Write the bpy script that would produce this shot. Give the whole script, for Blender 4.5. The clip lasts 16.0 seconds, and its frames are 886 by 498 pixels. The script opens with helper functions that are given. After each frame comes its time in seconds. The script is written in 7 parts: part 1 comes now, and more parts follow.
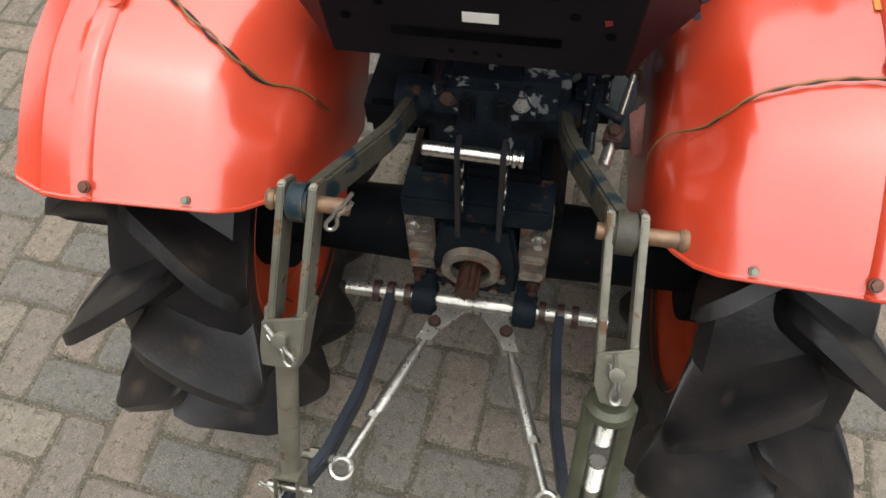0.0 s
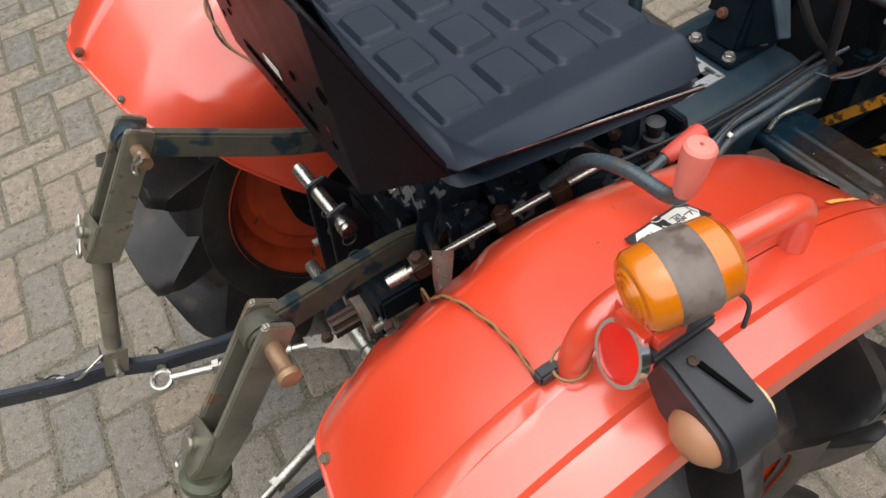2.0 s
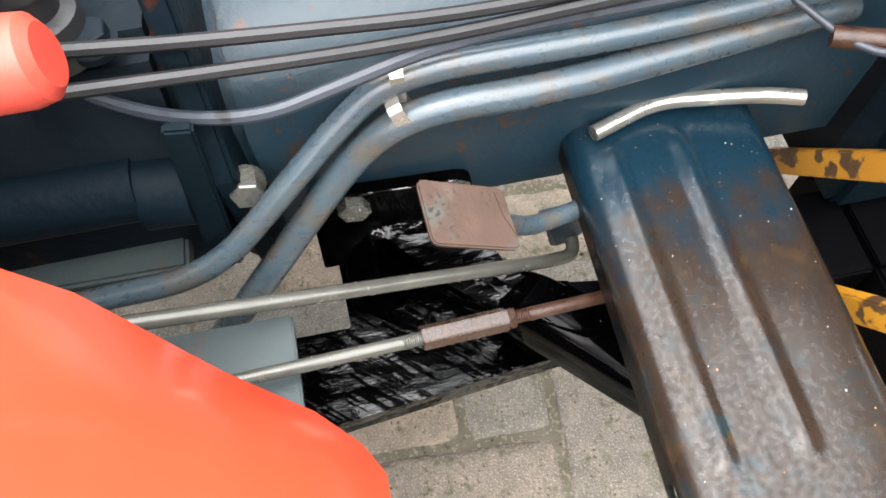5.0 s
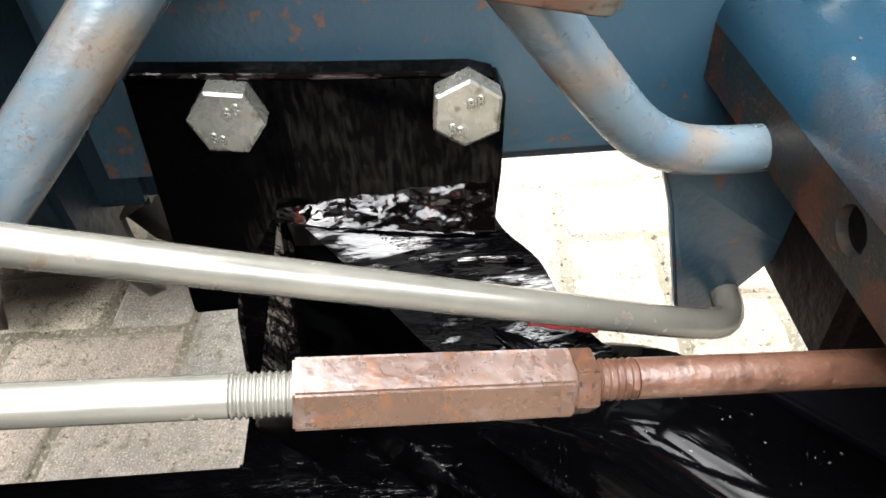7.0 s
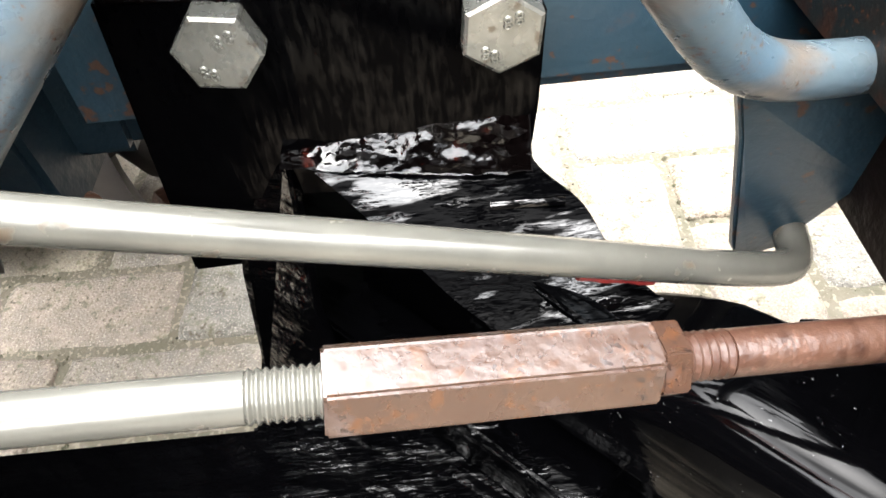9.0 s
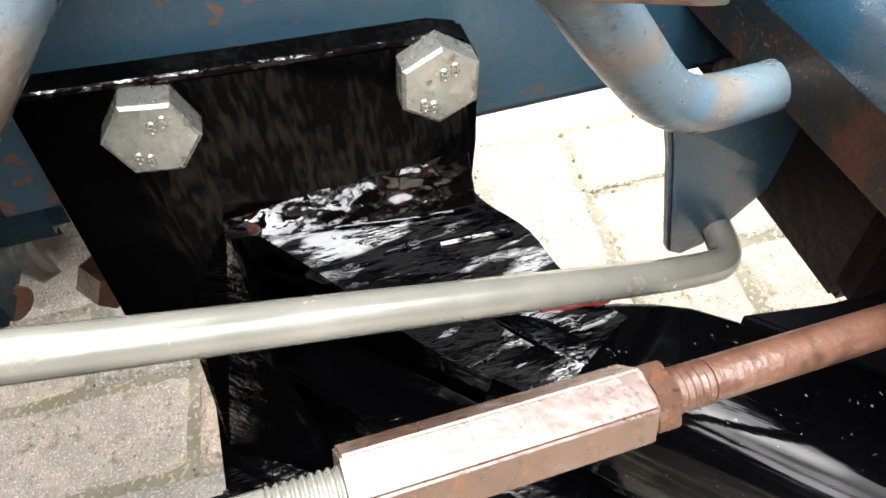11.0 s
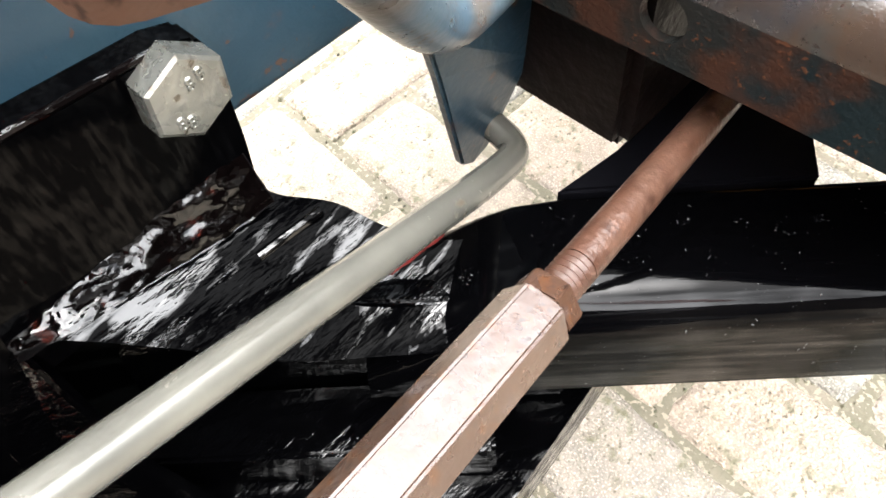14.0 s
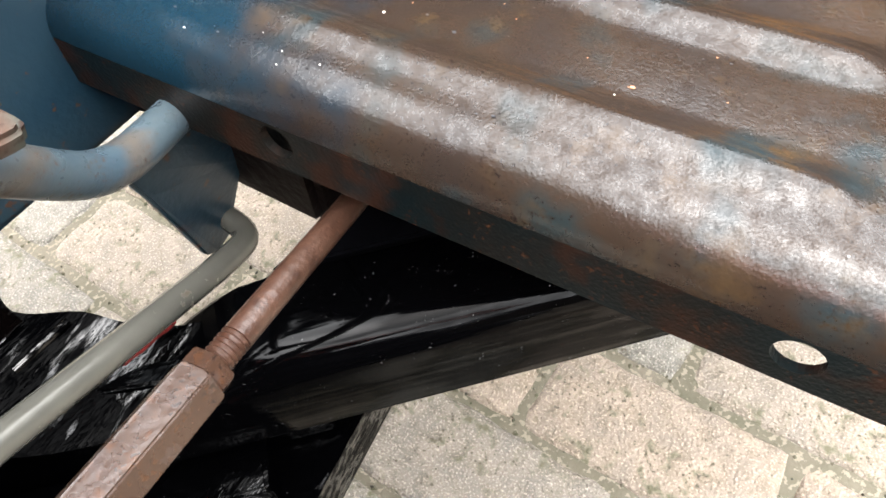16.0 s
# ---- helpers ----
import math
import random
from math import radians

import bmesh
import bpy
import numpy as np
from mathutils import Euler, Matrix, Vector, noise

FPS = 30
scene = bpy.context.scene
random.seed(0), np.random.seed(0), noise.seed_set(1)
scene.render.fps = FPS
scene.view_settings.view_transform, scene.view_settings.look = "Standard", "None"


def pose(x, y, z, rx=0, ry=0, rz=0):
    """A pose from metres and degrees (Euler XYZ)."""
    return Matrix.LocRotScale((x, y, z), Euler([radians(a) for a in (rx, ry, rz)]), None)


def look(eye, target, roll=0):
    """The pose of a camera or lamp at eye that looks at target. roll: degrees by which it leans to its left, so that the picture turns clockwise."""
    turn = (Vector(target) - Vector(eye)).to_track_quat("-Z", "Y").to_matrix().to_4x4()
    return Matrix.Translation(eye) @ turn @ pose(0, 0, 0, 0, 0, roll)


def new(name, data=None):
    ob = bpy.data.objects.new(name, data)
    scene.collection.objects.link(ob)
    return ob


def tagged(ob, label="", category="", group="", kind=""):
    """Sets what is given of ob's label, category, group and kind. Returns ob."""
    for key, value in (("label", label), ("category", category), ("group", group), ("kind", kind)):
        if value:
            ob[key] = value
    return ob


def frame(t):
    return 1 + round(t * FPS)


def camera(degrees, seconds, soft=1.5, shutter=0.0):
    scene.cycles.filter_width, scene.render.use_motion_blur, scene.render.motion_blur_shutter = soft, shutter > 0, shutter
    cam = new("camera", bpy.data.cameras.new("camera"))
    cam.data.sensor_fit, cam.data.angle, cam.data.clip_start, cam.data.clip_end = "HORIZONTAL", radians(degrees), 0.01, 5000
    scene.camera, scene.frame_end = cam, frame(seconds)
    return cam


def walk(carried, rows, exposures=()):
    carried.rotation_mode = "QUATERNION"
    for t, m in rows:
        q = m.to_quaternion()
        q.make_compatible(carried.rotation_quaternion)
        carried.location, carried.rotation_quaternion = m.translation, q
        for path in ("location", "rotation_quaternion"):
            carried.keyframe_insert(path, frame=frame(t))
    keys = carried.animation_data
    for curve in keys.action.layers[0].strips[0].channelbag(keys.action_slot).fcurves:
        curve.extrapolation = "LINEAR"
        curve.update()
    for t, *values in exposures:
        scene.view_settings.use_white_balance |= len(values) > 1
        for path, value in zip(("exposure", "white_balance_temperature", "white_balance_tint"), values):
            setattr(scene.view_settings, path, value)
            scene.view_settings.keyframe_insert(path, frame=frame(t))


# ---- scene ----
cam = camera(64.0, 16.0, soft=1.6)
PATH = [
    (0, (0.1471, -0.2400, 1.3475), (-0.1098, 0.8578, -0.3044), -3.65),
    (0.5, (0.3909, -0.2215, 1.3529), (-0.2165, 0.7338, -0.2959), -6.40),
    (1, (0.4825, -0.1241, 1.3364), (-0.2196, 0.7784, -0.3045), -4.77),
    (1.5, (0.5222, 0.0207, 1.3357), (-0.2818, 0.8111, -0.3162), -7.20),
    (2, (0.6317, 0.1756, 1.3212), (-0.4806, 0.7242, -0.2478), -8.65),
    (2.5, (0.6851, 0.3506, 1.2652), (-0.4627, 0.8691, -0.2885), -8.09),
    (3, (0.6442, 0.5229, 1.2252), (-0.3441, 1.1097, -0.4115), -1.68),
    (3.2, (0.6262, 0.5900, 1.2009), (-0.3293, 1.1591, -0.4613), -1.33),
    (5.3, (0.3742, 0.8665, 0.7661), (-0.5534, 0.9419, -1.0042), -4.92),
    (5.5, (0.3745, 0.8670, 0.7249), (-0.7940, 0.9886, -0.8937), -4.65),
    (6, (0.3671, 0.8797, 0.6615), (-1.0915, 0.9401, -0.7055), -4.14),
    (6.5, (0.3533, 0.8831, 0.6157), (-1.1959, 0.9870, -0.6450), -0.85),
    (7, (0.3332, 0.8888, 0.5961), (-1.1611, 0.8947, -0.7331), -3.85),
    (7.5, (0.3282, 0.8877, 0.5911), (-1.1674, 0.8455, -0.7361), -5.78),
    (8, (0.3225, 0.8866, 0.5860), (-1.1177, 0.8679, -0.8016), -5.69),
    (8.5, (0.3190, 0.8840, 0.5865), (-1.1119, 0.8482, -0.8103), -6.92),
    (9, (0.3134, 0.8817, 0.5854), (-1.0315, 0.8767, -0.8948), -5.89),
    (9.5, (0.3064, 0.8764, 0.5963), (-0.9841, 0.9582, -0.9295), -1.52),
    (9.7, (0.3064, 0.8781, 0.5999), (-0.9766, 0.9537, -0.9325), -2.74),
    (11.8, (0.2935, 0.8561, 0.5898), (-0.8891, 1.3383, -0.9494), -5.65),
    (12, (0.2896, 0.8508, 0.5876), (-0.8417, 1.4123, -0.9631), -5.17),
    (12.5, (0.2824, 0.8508, 0.5823), (-0.8220, 1.5047, -0.9516), -7.73),
    (13, (0.2831, 0.8490, 0.5850), (-0.7637, 1.4604, -1.0057), -11.30),
    (13.5, (0.2860, 0.8573, 0.5851), (-0.6764, 1.5443, -1.0279), -9.51),
    (14, (0.2917, 0.8656, 0.5943), (-0.5782, 1.5969, -1.0515), -7.79),
    (14.5, (0.3023, 0.8696, 0.6030), (-0.5053, 1.6647, -1.0449), -7.21),
    (15, (0.3155, 0.8761, 0.6077), (-0.4548, 1.7442, -1.0211), -5.99),
    (15.5, (0.3280, 0.8808, 0.6147), (-0.4035, 1.8143, -0.9957), -5.43),
    (16, (0.3415, 0.8824, 0.6258), (-0.3531, 1.8572, -0.9764), -6.23),
]
walk(cam, [(t, look(eye, target, roll)) for t, eye, target, roll in PATH],
     exposures=[(0.0, 0.80), (1.5, 0.83), (3.2, 0.92), (5.3, 3.1), (6.5, 3.95), (9.7, 4.0), (11.8, 4.2), (13.0, 4.15), (14.0, 3.9), (15.0, 3.45), (16.0, 3.15)])

# ---- light ----
world = bpy.data.worlds.new("overcast_sky")
scene.world = world
world.use_nodes = True
wt = world.node_tree
sky = wt.nodes.new("ShaderNodeTexSky")
sky.sky_type = "NISHITA"
sky.sun_disc = False
SUN_ELEVATION, SUN_TURN = radians(80), radians(130)
sky.sun_elevation, sky.sun_rotation = SUN_ELEVATION, SUN_TURN
sky.air_density, sky.dust_density, sky.ozone_density = 1.0, 4.0, 1.0
grey = wt.nodes.new("ShaderNodeHueSaturation")
grey.inputs["Saturation"].default_value = 0.25
wt.links.new(sky.outputs[0], grey.inputs["Color"])
wt.links.new(grey.outputs[0], wt.nodes["Background"].inputs[0])
wt.nodes["Background"].inputs[1].default_value = 0.065
sun = new("sun", bpy.data.lights.new("sun", "SUN"))
sun.data.energy, sun.data.angle, sun.data.color = 2.65, radians(115), (0.975, 0.985, 1.0)
sun_dir = Vector((math.sin(SUN_TURN) * math.cos(SUN_ELEVATION), math.cos(SUN_TURN) * math.cos(SUN_ELEVATION), math.sin(SUN_ELEVATION)))
sun.matrix_world = look(sun_dir * 20, (0, 0, 0))


# ---- materials ----
def piece_random(n, link):
    """A random number for each block, whether it is an object of its own or an island of a larger mesh."""
    info, geo, both, part_of = n.new("ShaderNodeObjectInfo"), n.new("ShaderNodeNewGeometry"), n.new("ShaderNodeMath"), n.new("ShaderNodeMath")
    both.operation, part_of.operation = "ADD", "FRACT"
    link.new(info.outputs["Random"], both.inputs[0])
    link.new(geo.outputs["Random Per Island"], both.inputs[1])
    link.new(both.outputs[0], part_of.inputs[0])
    return part_of.outputs[0]


def material(name, base, rough=0.5, metal=0.0, second=None, spots=None, scale=12.0, spot_scale=30.0, spot_at=0.62, bump=0.15,
             bump_scale=250.0, coat=0.0, coat_rough=0.1, coat_ior=1.5, stretch=(1, 1, 1), vary=0.0, spec=0.5, depth=0.002, swell=None, soft_spots=0.05, rough_spots=None, transmission=0.0, grain_turn=0.0):
    """A worn surface: base mottled with a second tone, spots of a third (rust, dirt), and fine relief."""
    m = bpy.data.materials.new(name)
    m.use_nodes = True
    nt = m.node_tree
    n, link, bsdf = nt.nodes, nt.links, nt.nodes["Principled BSDF"]
    co = n.new("ShaderNodeTexCoord")
    mp = n.new("ShaderNodeMapping")
    mp.inputs["Scale"].default_value = stretch
    aim = n.new("ShaderNodeMapping")
    aim.inputs["Rotation"].default_value = (0, 0, grain_turn)
    link.new(co.outputs["Object"], aim.inputs["Vector"])
    link.new(aim.outputs[0], mp.inputs["Vector"])

    def noisy(s, detail=6.0):
        t = n.new("ShaderNodeTexNoise")
        t.inputs["Scale"].default_value, t.inputs["Detail"].default_value = s, detail
        link.new(mp.outputs[0], t.inputs["Vector"])
        return t.outputs["Fac"]

    def ramp(value, a, b):
        r = n.new("ShaderNodeMapRange")
        r.inputs["From Min"].default_value, r.inputs["From Max"].default_value = a, b
        link.new(value, r.inputs["Value"])
        return r.outputs[0]

    def blend(fac, a, b):
        x = n.new("ShaderNodeMix")
        x.data_type = "RGBA"
        link.new(fac, x.inputs["Factor"])
        for k, v in ((6, a), (7, b)):
            if isinstance(v, tuple):
                x.inputs[k].default_value = (*v, 1)
            else:
                link.new(v, x.inputs[k])
        return x.outputs[2]

    second = second or tuple(min(1, c * 1.35 + 0.004) for c in base)
    colour = blend(ramp(noisy(scale), 0.35, 0.68), base, second)
    spot = None
    if spots:
        spot = ramp(noisy(spot_scale, 8.0), spot_at, spot_at + soft_spots)
        colour = blend(spot, colour, spots)
    if vary:
        hsv = n.new("ShaderNodeHueSaturation")
        v = n.new("ShaderNodeMapRange")
        v.inputs["To Min"].default_value, v.inputs["To Max"].default_value = 1 - vary, 1 + vary
        link.new(piece_random(n, link), v.inputs["Value"])
        link.new(v.outputs[0], hsv.inputs["Value"])
        link.new(colour, hsv.inputs["Color"])
        colour = hsv.outputs[0]
    link.new(colour, bsdf.inputs["Base Color"])
    r = n.new("ShaderNodeMapRange")
    r.inputs["To Min"].default_value, r.inputs["To Max"].default_value = rough * 0.8, min(1, rough * 1.25)
    link.new(noisy(scale * 3), r.inputs["Value"])
    out = r.outputs[0]
    if spot is not None and rough_spots is not None:
        x = n.new("ShaderNodeMix")
        link.new(spot, x.inputs[0])
        link.new(out, x.inputs[2])
        x.inputs[3].default_value = rough_spots
        out = x.outputs[0]
        y = n.new("ShaderNodeMapRange")
        y.inputs["To Min"].default_value, y.inputs["To Max"].default_value = metal, 0.0
        link.new(spot, y.inputs["Value"])
        link.new(y.outputs[0], bsdf.inputs["Metallic"])
    else:
        bsdf.inputs["Metallic"].default_value = metal
    link.new(out, bsdf.inputs["Roughness"])
    bsdf.inputs["Specular IOR Level"].default_value = spec
    bsdf.inputs["Coat Weight"].default_value, bsdf.inputs["Coat Roughness"].default_value = coat, coat_rough
    bsdf.inputs["Coat IOR"].default_value = coat_ior
    bsdf.inputs["Transmission Weight"].default_value = transmission
    if bump:
        b = n.new("ShaderNodeBump")
        b.inputs["Strength"].default_value, b.inputs["Distance"].default_value = bump, depth
        link.new(noisy(bump_scale, 3.0), b.inputs["Height"])
        if swell:
            w = n.new("ShaderNodeBump")
            w.inputs["Strength"].default_value, w.inputs["Distance"].default_value = swell[1], swell[2]
            lump = n.new("ShaderNodeTexNoise")
            lump.inputs["Scale"].default_value, lump.inputs["Detail"].default_value = swell[0], 3.0
            link.new(mp.outputs[0], lump.inputs["Vector"])
            link.new(lump.outputs["Fac"], w.inputs["Height"])
            link.new(w.outputs[0], b.inputs["Normal"])
        link.new(b.outputs[0], bsdf.inputs["Normal"])
        if coat:
            link.new(b.outputs[0], bsdf.inputs["Coat Normal"])
    return m


RED = material("red_paint", (0.64, 0.048, 0.014), 0.35, second=(0.72, 0.085, 0.040), spots=(0.30, 0.08, 0.03), spot_scale=55, spot_at=0.74, bump=0.05, bump_scale=40, coat=1.0, coat_rough=0.16, coat_ior=1.74, scale=5)
ORANGE = material("orange_rim_paint", (0.46, 0.05, 0.008), 0.5, second=(0.30, 0.03, 0.008), spots=(0.06, 0.03, 0.02), spot_scale=40, spot_at=0.68)
BARE = material("yellowed_bare_patch", (0.62, 0.30, 0.06), 0.6)
SEAT_STEEL = material("dark_plum_steel", (0.005, 0.004, 0.006), 0.38, second=(0.009, 0.007, 0.009), spots=(0.04, 0.014, 0.010), spot_scale=38, spot_at=0.78, bump=0.12, scale=8, spec=0.10)
VINYL = material("dark_grey_vinyl", (0.014, 0.021, 0.032), 0.44, second=(0.021, 0.028, 0.040), spots=(0.10, 0.10, 0.10), spot_scale=180, spot_at=0.80, bump=0.10, bump_scale=700, scale=7, spec=0.27)
BLUE = material("worn_blue_paint", (0.0065, 0.0195, 0.031), 0.36, second=(0.014, 0.029, 0.038), spots=(0.055, 0.024, 0.015), spot_scale=52, spot_at=0.66, soft_spots=0.1, bump=0.16, bump_scale=300, scale=18, spec=0.35)
TUBE = material("pale_blue_tube_paint", (0.050, 0.068, 0.077), 0.28, second=(0.038, 0.060, 0.078), spots=(0.072, 0.059, 0.046), spot_scale=60, spot_at=0.49, soft_spots=0.20, bump=0.25, bump_scale=500, scale=90, spec=0.6, depth=0.0007, stretch=(1.0, 0.55, 1.0))
GREASE = material("greasy_black_casting", (0.003, 0.0035, 0.0045), 0.50, second=(0.007, 0.009, 0.012), spots=(0.055, 0.065, 0.07), spot_scale=36, spot_at=0.70, bump=0.5, bump_scale=90, scale=20, spec=0.10)
CHIPPED = material("flaking_blue_black_casting", (0.006, 0.009, 0.014), 0.5, second=(0.012, 0.018, 0.026), spots=(0.19, 0.20, 0.20), spot_scale=42, spot_at=0.60, soft_spots=0.03, bump=0.6, bump_scale=110, scale=24, spec=0.2)
CASTING = material("weathered_blue_casting", (0.0042, 0.0075, 0.0115), 0.55, second=(0.0095, 0.0145, 0.0190), spots=(0.045, 0.024, 0.015), spot_scale=30, spot_at=0.64, bump=0.5, bump_scale=120, scale=22, spec=0.10)
FLAKY = material("flaking_rusty_casting", (0.20, 0.165, 0.125), 0.70, second=(0.045, 0.040, 0.038), spots=(0.16, 0.058, 0.022), spot_scale=34, spot_at=0.52, soft_spots=0.12, bump=0.7, bump_scale=110, scale=38)
GLOSS = material("wet_looking_black_enamel", (0.0003, 0.0003, 0.0004), 0.05, second=(0.0005, 0.0005, 0.0006), spots=(0.008, 0.002, 0.001), spot_scale=40, spot_at=0.76, bump=0.35, bump_scale=620, stretch=(1.0, 0.22, 1.0), scale=20, depth=0.0008, swell=(24, 0.8, 0.006))
GLOSS_WEB = material("brushed_black_enamel", (0.0003, 0.0003, 0.0004), 0.06, second=(0.0005, 0.0005, 0.0006), spots=(0.008, 0.002, 0.001), spot_scale=40, spot_at=0.76, bump=0.35, bump_scale=700, stretch=(1.0, 0.20, 1.0), scale=20, depth=0.0008, swell=(26, 0.8, 0.006))
LINK_BLUE = material("blue_black_link_paint", (0.008, 0.011, 0.018), 0.36, second=(0.016, 0.022, 0.034), spots=(0.06, 0.04, 0.03), spot_scale=60, spot_at=0.70, bump=0.25, scale=16)
MATT_BLACK = material("black_bar_paint", (0.005, 0.005, 0.007), 0.32, second=(0.009, 0.009, 0.013), spots=(0.05, 0.025, 0.018), spot_scale=60, spot_at=0.72, bump=0.2)
RUBBER = material("worn_tyre_rubber", (0.010, 0.010, 0.011), 0.36, second=(0.034, 0.029, 0.026), spots=(0.075, 0.055, 0.040), spot_scale=14, spot_at=0.60, soft_spots=0.2, bump=0.22, bump_scale=160, scale=11, spec=0.34)
HOSE = material("black_hose_rubber", (0.010, 0.010, 0.011), 0.5)
GREY_HOSE = material("grey_blue_hose", (0.026, 0.031, 0.040), 0.42, spots=(0.014, 0.014, 0.014), spot_scale=60, spot_at=0.62)
ZINC = material("bright_zinc_plating", (0.50, 0.49, 0.44), 0.28, metal=0.85, second=(0.38, 0.36, 0.31), spots=(0.18, 0.14, 0.09), spot_scale=70, spot_at=0.66, rough_spots=0.7, bump=0.12, scale=40)
YZINC = material("dull_yellow_zinc_plating", (0.27, 0.255, 0.20), 0.32, metal=0.6, second=(0.19, 0.178, 0.135), spots=(0.12, 0.07, 0.035), spot_scale=45, spot_at=0.62, rough_spots=0.75, bump=0.2, scale=25)
OLIVE = material("olive_turnbuckle_zinc", (0.10, 0.105, 0.065), 0.45, metal=0.3, second=(0.07, 0.075, 0.05), spots=(0.09, 0.055, 0.035), spot_scale=40, spot_at=0.62, bump=0.3)
STEEL = material("bright_worn_steel", (0.60, 0.58, 0.54), 0.28, metal=1.0, second=(0.45, 0.42, 0.38), spots=(0.20, 0.12, 0.07), spot_scale=60, spot_at=0.70, rough_spots=0.7, bump=0.1, scale=50)
ROD = material("grey_plated_rod", (0.105, 0.102, 0.087), 0.23, metal=0.30, second=(0.080, 0.078, 0.067), spots=(0.060, 0.046, 0.031), spot_scale=160, spot_at=0.64, rough_spots=0.45, bump=0.12, bump_scale=500, scale=70, depth=0.0004)
RUST = material("brown_rust", (0.034, 0.014, 0.008), 0.36, second=(0.044, 0.022, 0.014), spots=(0.018, 0.007, 0.004), spot_scale=150, spot_at=0.52, soft_spots=0.14, bump=0.4, bump_scale=700, scale=110, spec=0.4, depth=0.0006)
SCREW = material("rusty_screw_head", (0.17, 0.075, 0.045), 0.5, metal=0.3, second=(0.10, 0.045, 0.03), scale=200, bump=0.3, bump_scale=500)
PIN = material("worn_tan_pin_plating", (0.28, 0.175, 0.095), 0.42, metal=0.3, second=(0.17, 0.095, 0.055), scale=60, bump=0.15, bump_scale=400)
ENGINE = material("oily_black_engine", (0.004, 0.005, 0.006), 0.55, second=(0.007, 0.008, 0.010), spots=(0.022, 0.013, 0.008), spot_scale=24, spot_at=0.66, bump=0.5, bump_scale=90, scale=14, spec=0.05)
# the worn blue again, with the shade over recessed parts put into its colour
SHADED_BLUE = material("shade_darkened_blue_paint", (0.0028, 0.0068, 0.0110), 0.45, second=(0.0050, 0.0100, 0.0135), spots=(0.036, 0.011, 0.004), spot_scale=38, spot_at=0.68, soft_spots=0.05, bump=0.3, bump_scale=220, scale=20, spec=0.07)
PAD = material("worn_rusty_pedal_pad", (0.050, 0.026, 0.016), 0.48, second=(0.036, 0.018, 0.011), spots=(0.062, 0.043, 0.033), spot_scale=80, spot_at=0.54, soft_spots=0.2, bump=0.4, bump_scale=260, scale=75, spec=0.2, depth=0.0008)
PINK_RUST = material("polished_pinkish_rust", (0.034, 0.0165, 0.0095), 0.26, metal=0.10, second=(0.026, 0.0115, 0.0065), spots=(0.058, 0.042, 0.038), spot_scale=150, spot_at=0.54, soft_spots=0.18, bump=0.25, bump_scale=420, scale=80, spec=0.6, depth=0.0006)
BOLT = material("silver_plated_bolt", (0.19, 0.19, 0.17), 0.27, metal=0.7, second=(0.14, 0.14, 0.122), spots=(0.10, 0.088, 0.07), spot_scale=260, spot_at=0.62, bump=0.08, bump_scale=400, scale=110)
TREAD = material("rusty_worn_footrest_paint", (0.017, 0.0120, 0.0095), 0.19, metal=0.04, second=(0.025, 0.0155, 0.0095), spots=(0.010, 0.018, 0.020), spot_scale=60, spot_at=0.54, soft_spots=0.22, bump=0.20, bump_scale=1300, scale=60, depth=0.0004, spec=0.35)


def blue_remains(m, paint, edge, span):
    """Lets the old blue paint show through at the inner end of a part, in torn patches."""
    n, link = m.node_tree.nodes, m.node_tree.links
    bsdf = n["Principled BSDF"]
    old = bsdf.inputs["Base Color"].links[0].from_socket
    co, sep = n.new("ShaderNodeTexCoord"), n.new("ShaderNodeSeparateXYZ")
    noise = n.new("ShaderNodeTexNoise")
    noise.inputs["Scale"].default_value, noise.inputs["Detail"].default_value = 38, 6
    link.new(co.outputs["Object"], sep.inputs[0])
    link.new(co.outputs["Object"], noise.inputs["Vector"])
    push = n.new("ShaderNodeMath")
    push.operation = "MULTIPLY_ADD"
    push.inputs[1].default_value = 0.15
    link.new(noise.outputs["Fac"], push.inputs[0])
    link.new(sep.outputs["X"], push.inputs[2])
    r = n.new("ShaderNodeMapRange")
    r.inputs["From Min"].default_value, r.inputs["From Max"].default_value = edge + 0.09 + span, edge + 0.09
    link.new(push.outputs[0], r.inputs["Value"])
    x = n.new("ShaderNodeMix")
    x.data_type = "RGBA"
    link.new(r.outputs[0], x.inputs["Factor"])
    link.new(old, x.inputs[6])
    x.inputs[7].default_value = (*paint, 1)
    link.new(x.outputs[2], bsdf.inputs["Base Color"])


TREAD_EDGE = material("dark_rusty_edge_paint", (0.035, 0.045, 0.052), 0.42, second=(0.07, 0.04, 0.03), spots=(0.10, 0.045, 0.03), spot_scale=30, spot_at=0.56, soft_spots=0.12, bump=0.35, bump_scale=300, scale=12)
CHEQUER = material("rusty_chequer_plate", (0.075, 0.038, 0.029), 0.45, metal=0.2, second=(0.048, 0.028, 0.024), spots=(0.16, 0.055, 0.018), spot_scale=55, spot_at=0.62, soft_spots=0.1, bump=0.5, bump_scale=160, scale=30)
YELLOW = material("yellow_bar_paint", (0.48, 0.215, 0.012), 0.45, second=(0.38, 0.17, 0.015), spots=(0.07, 0.035, 0.015), spot_scale=85, spot_at=0.55, soft_spots=0.05, bump=0.3)
PINK_GRIP = material("faded_red_plastic_grip", (0.62, 0.16, 0.12), 0.5, second=(0.68, 0.24, 0.19), bump=0.1)
RED_GRIP = material("red_plastic_grip", (0.60, 0.06, 0.035), 0.45, second=(0.66, 0.10, 0.07))
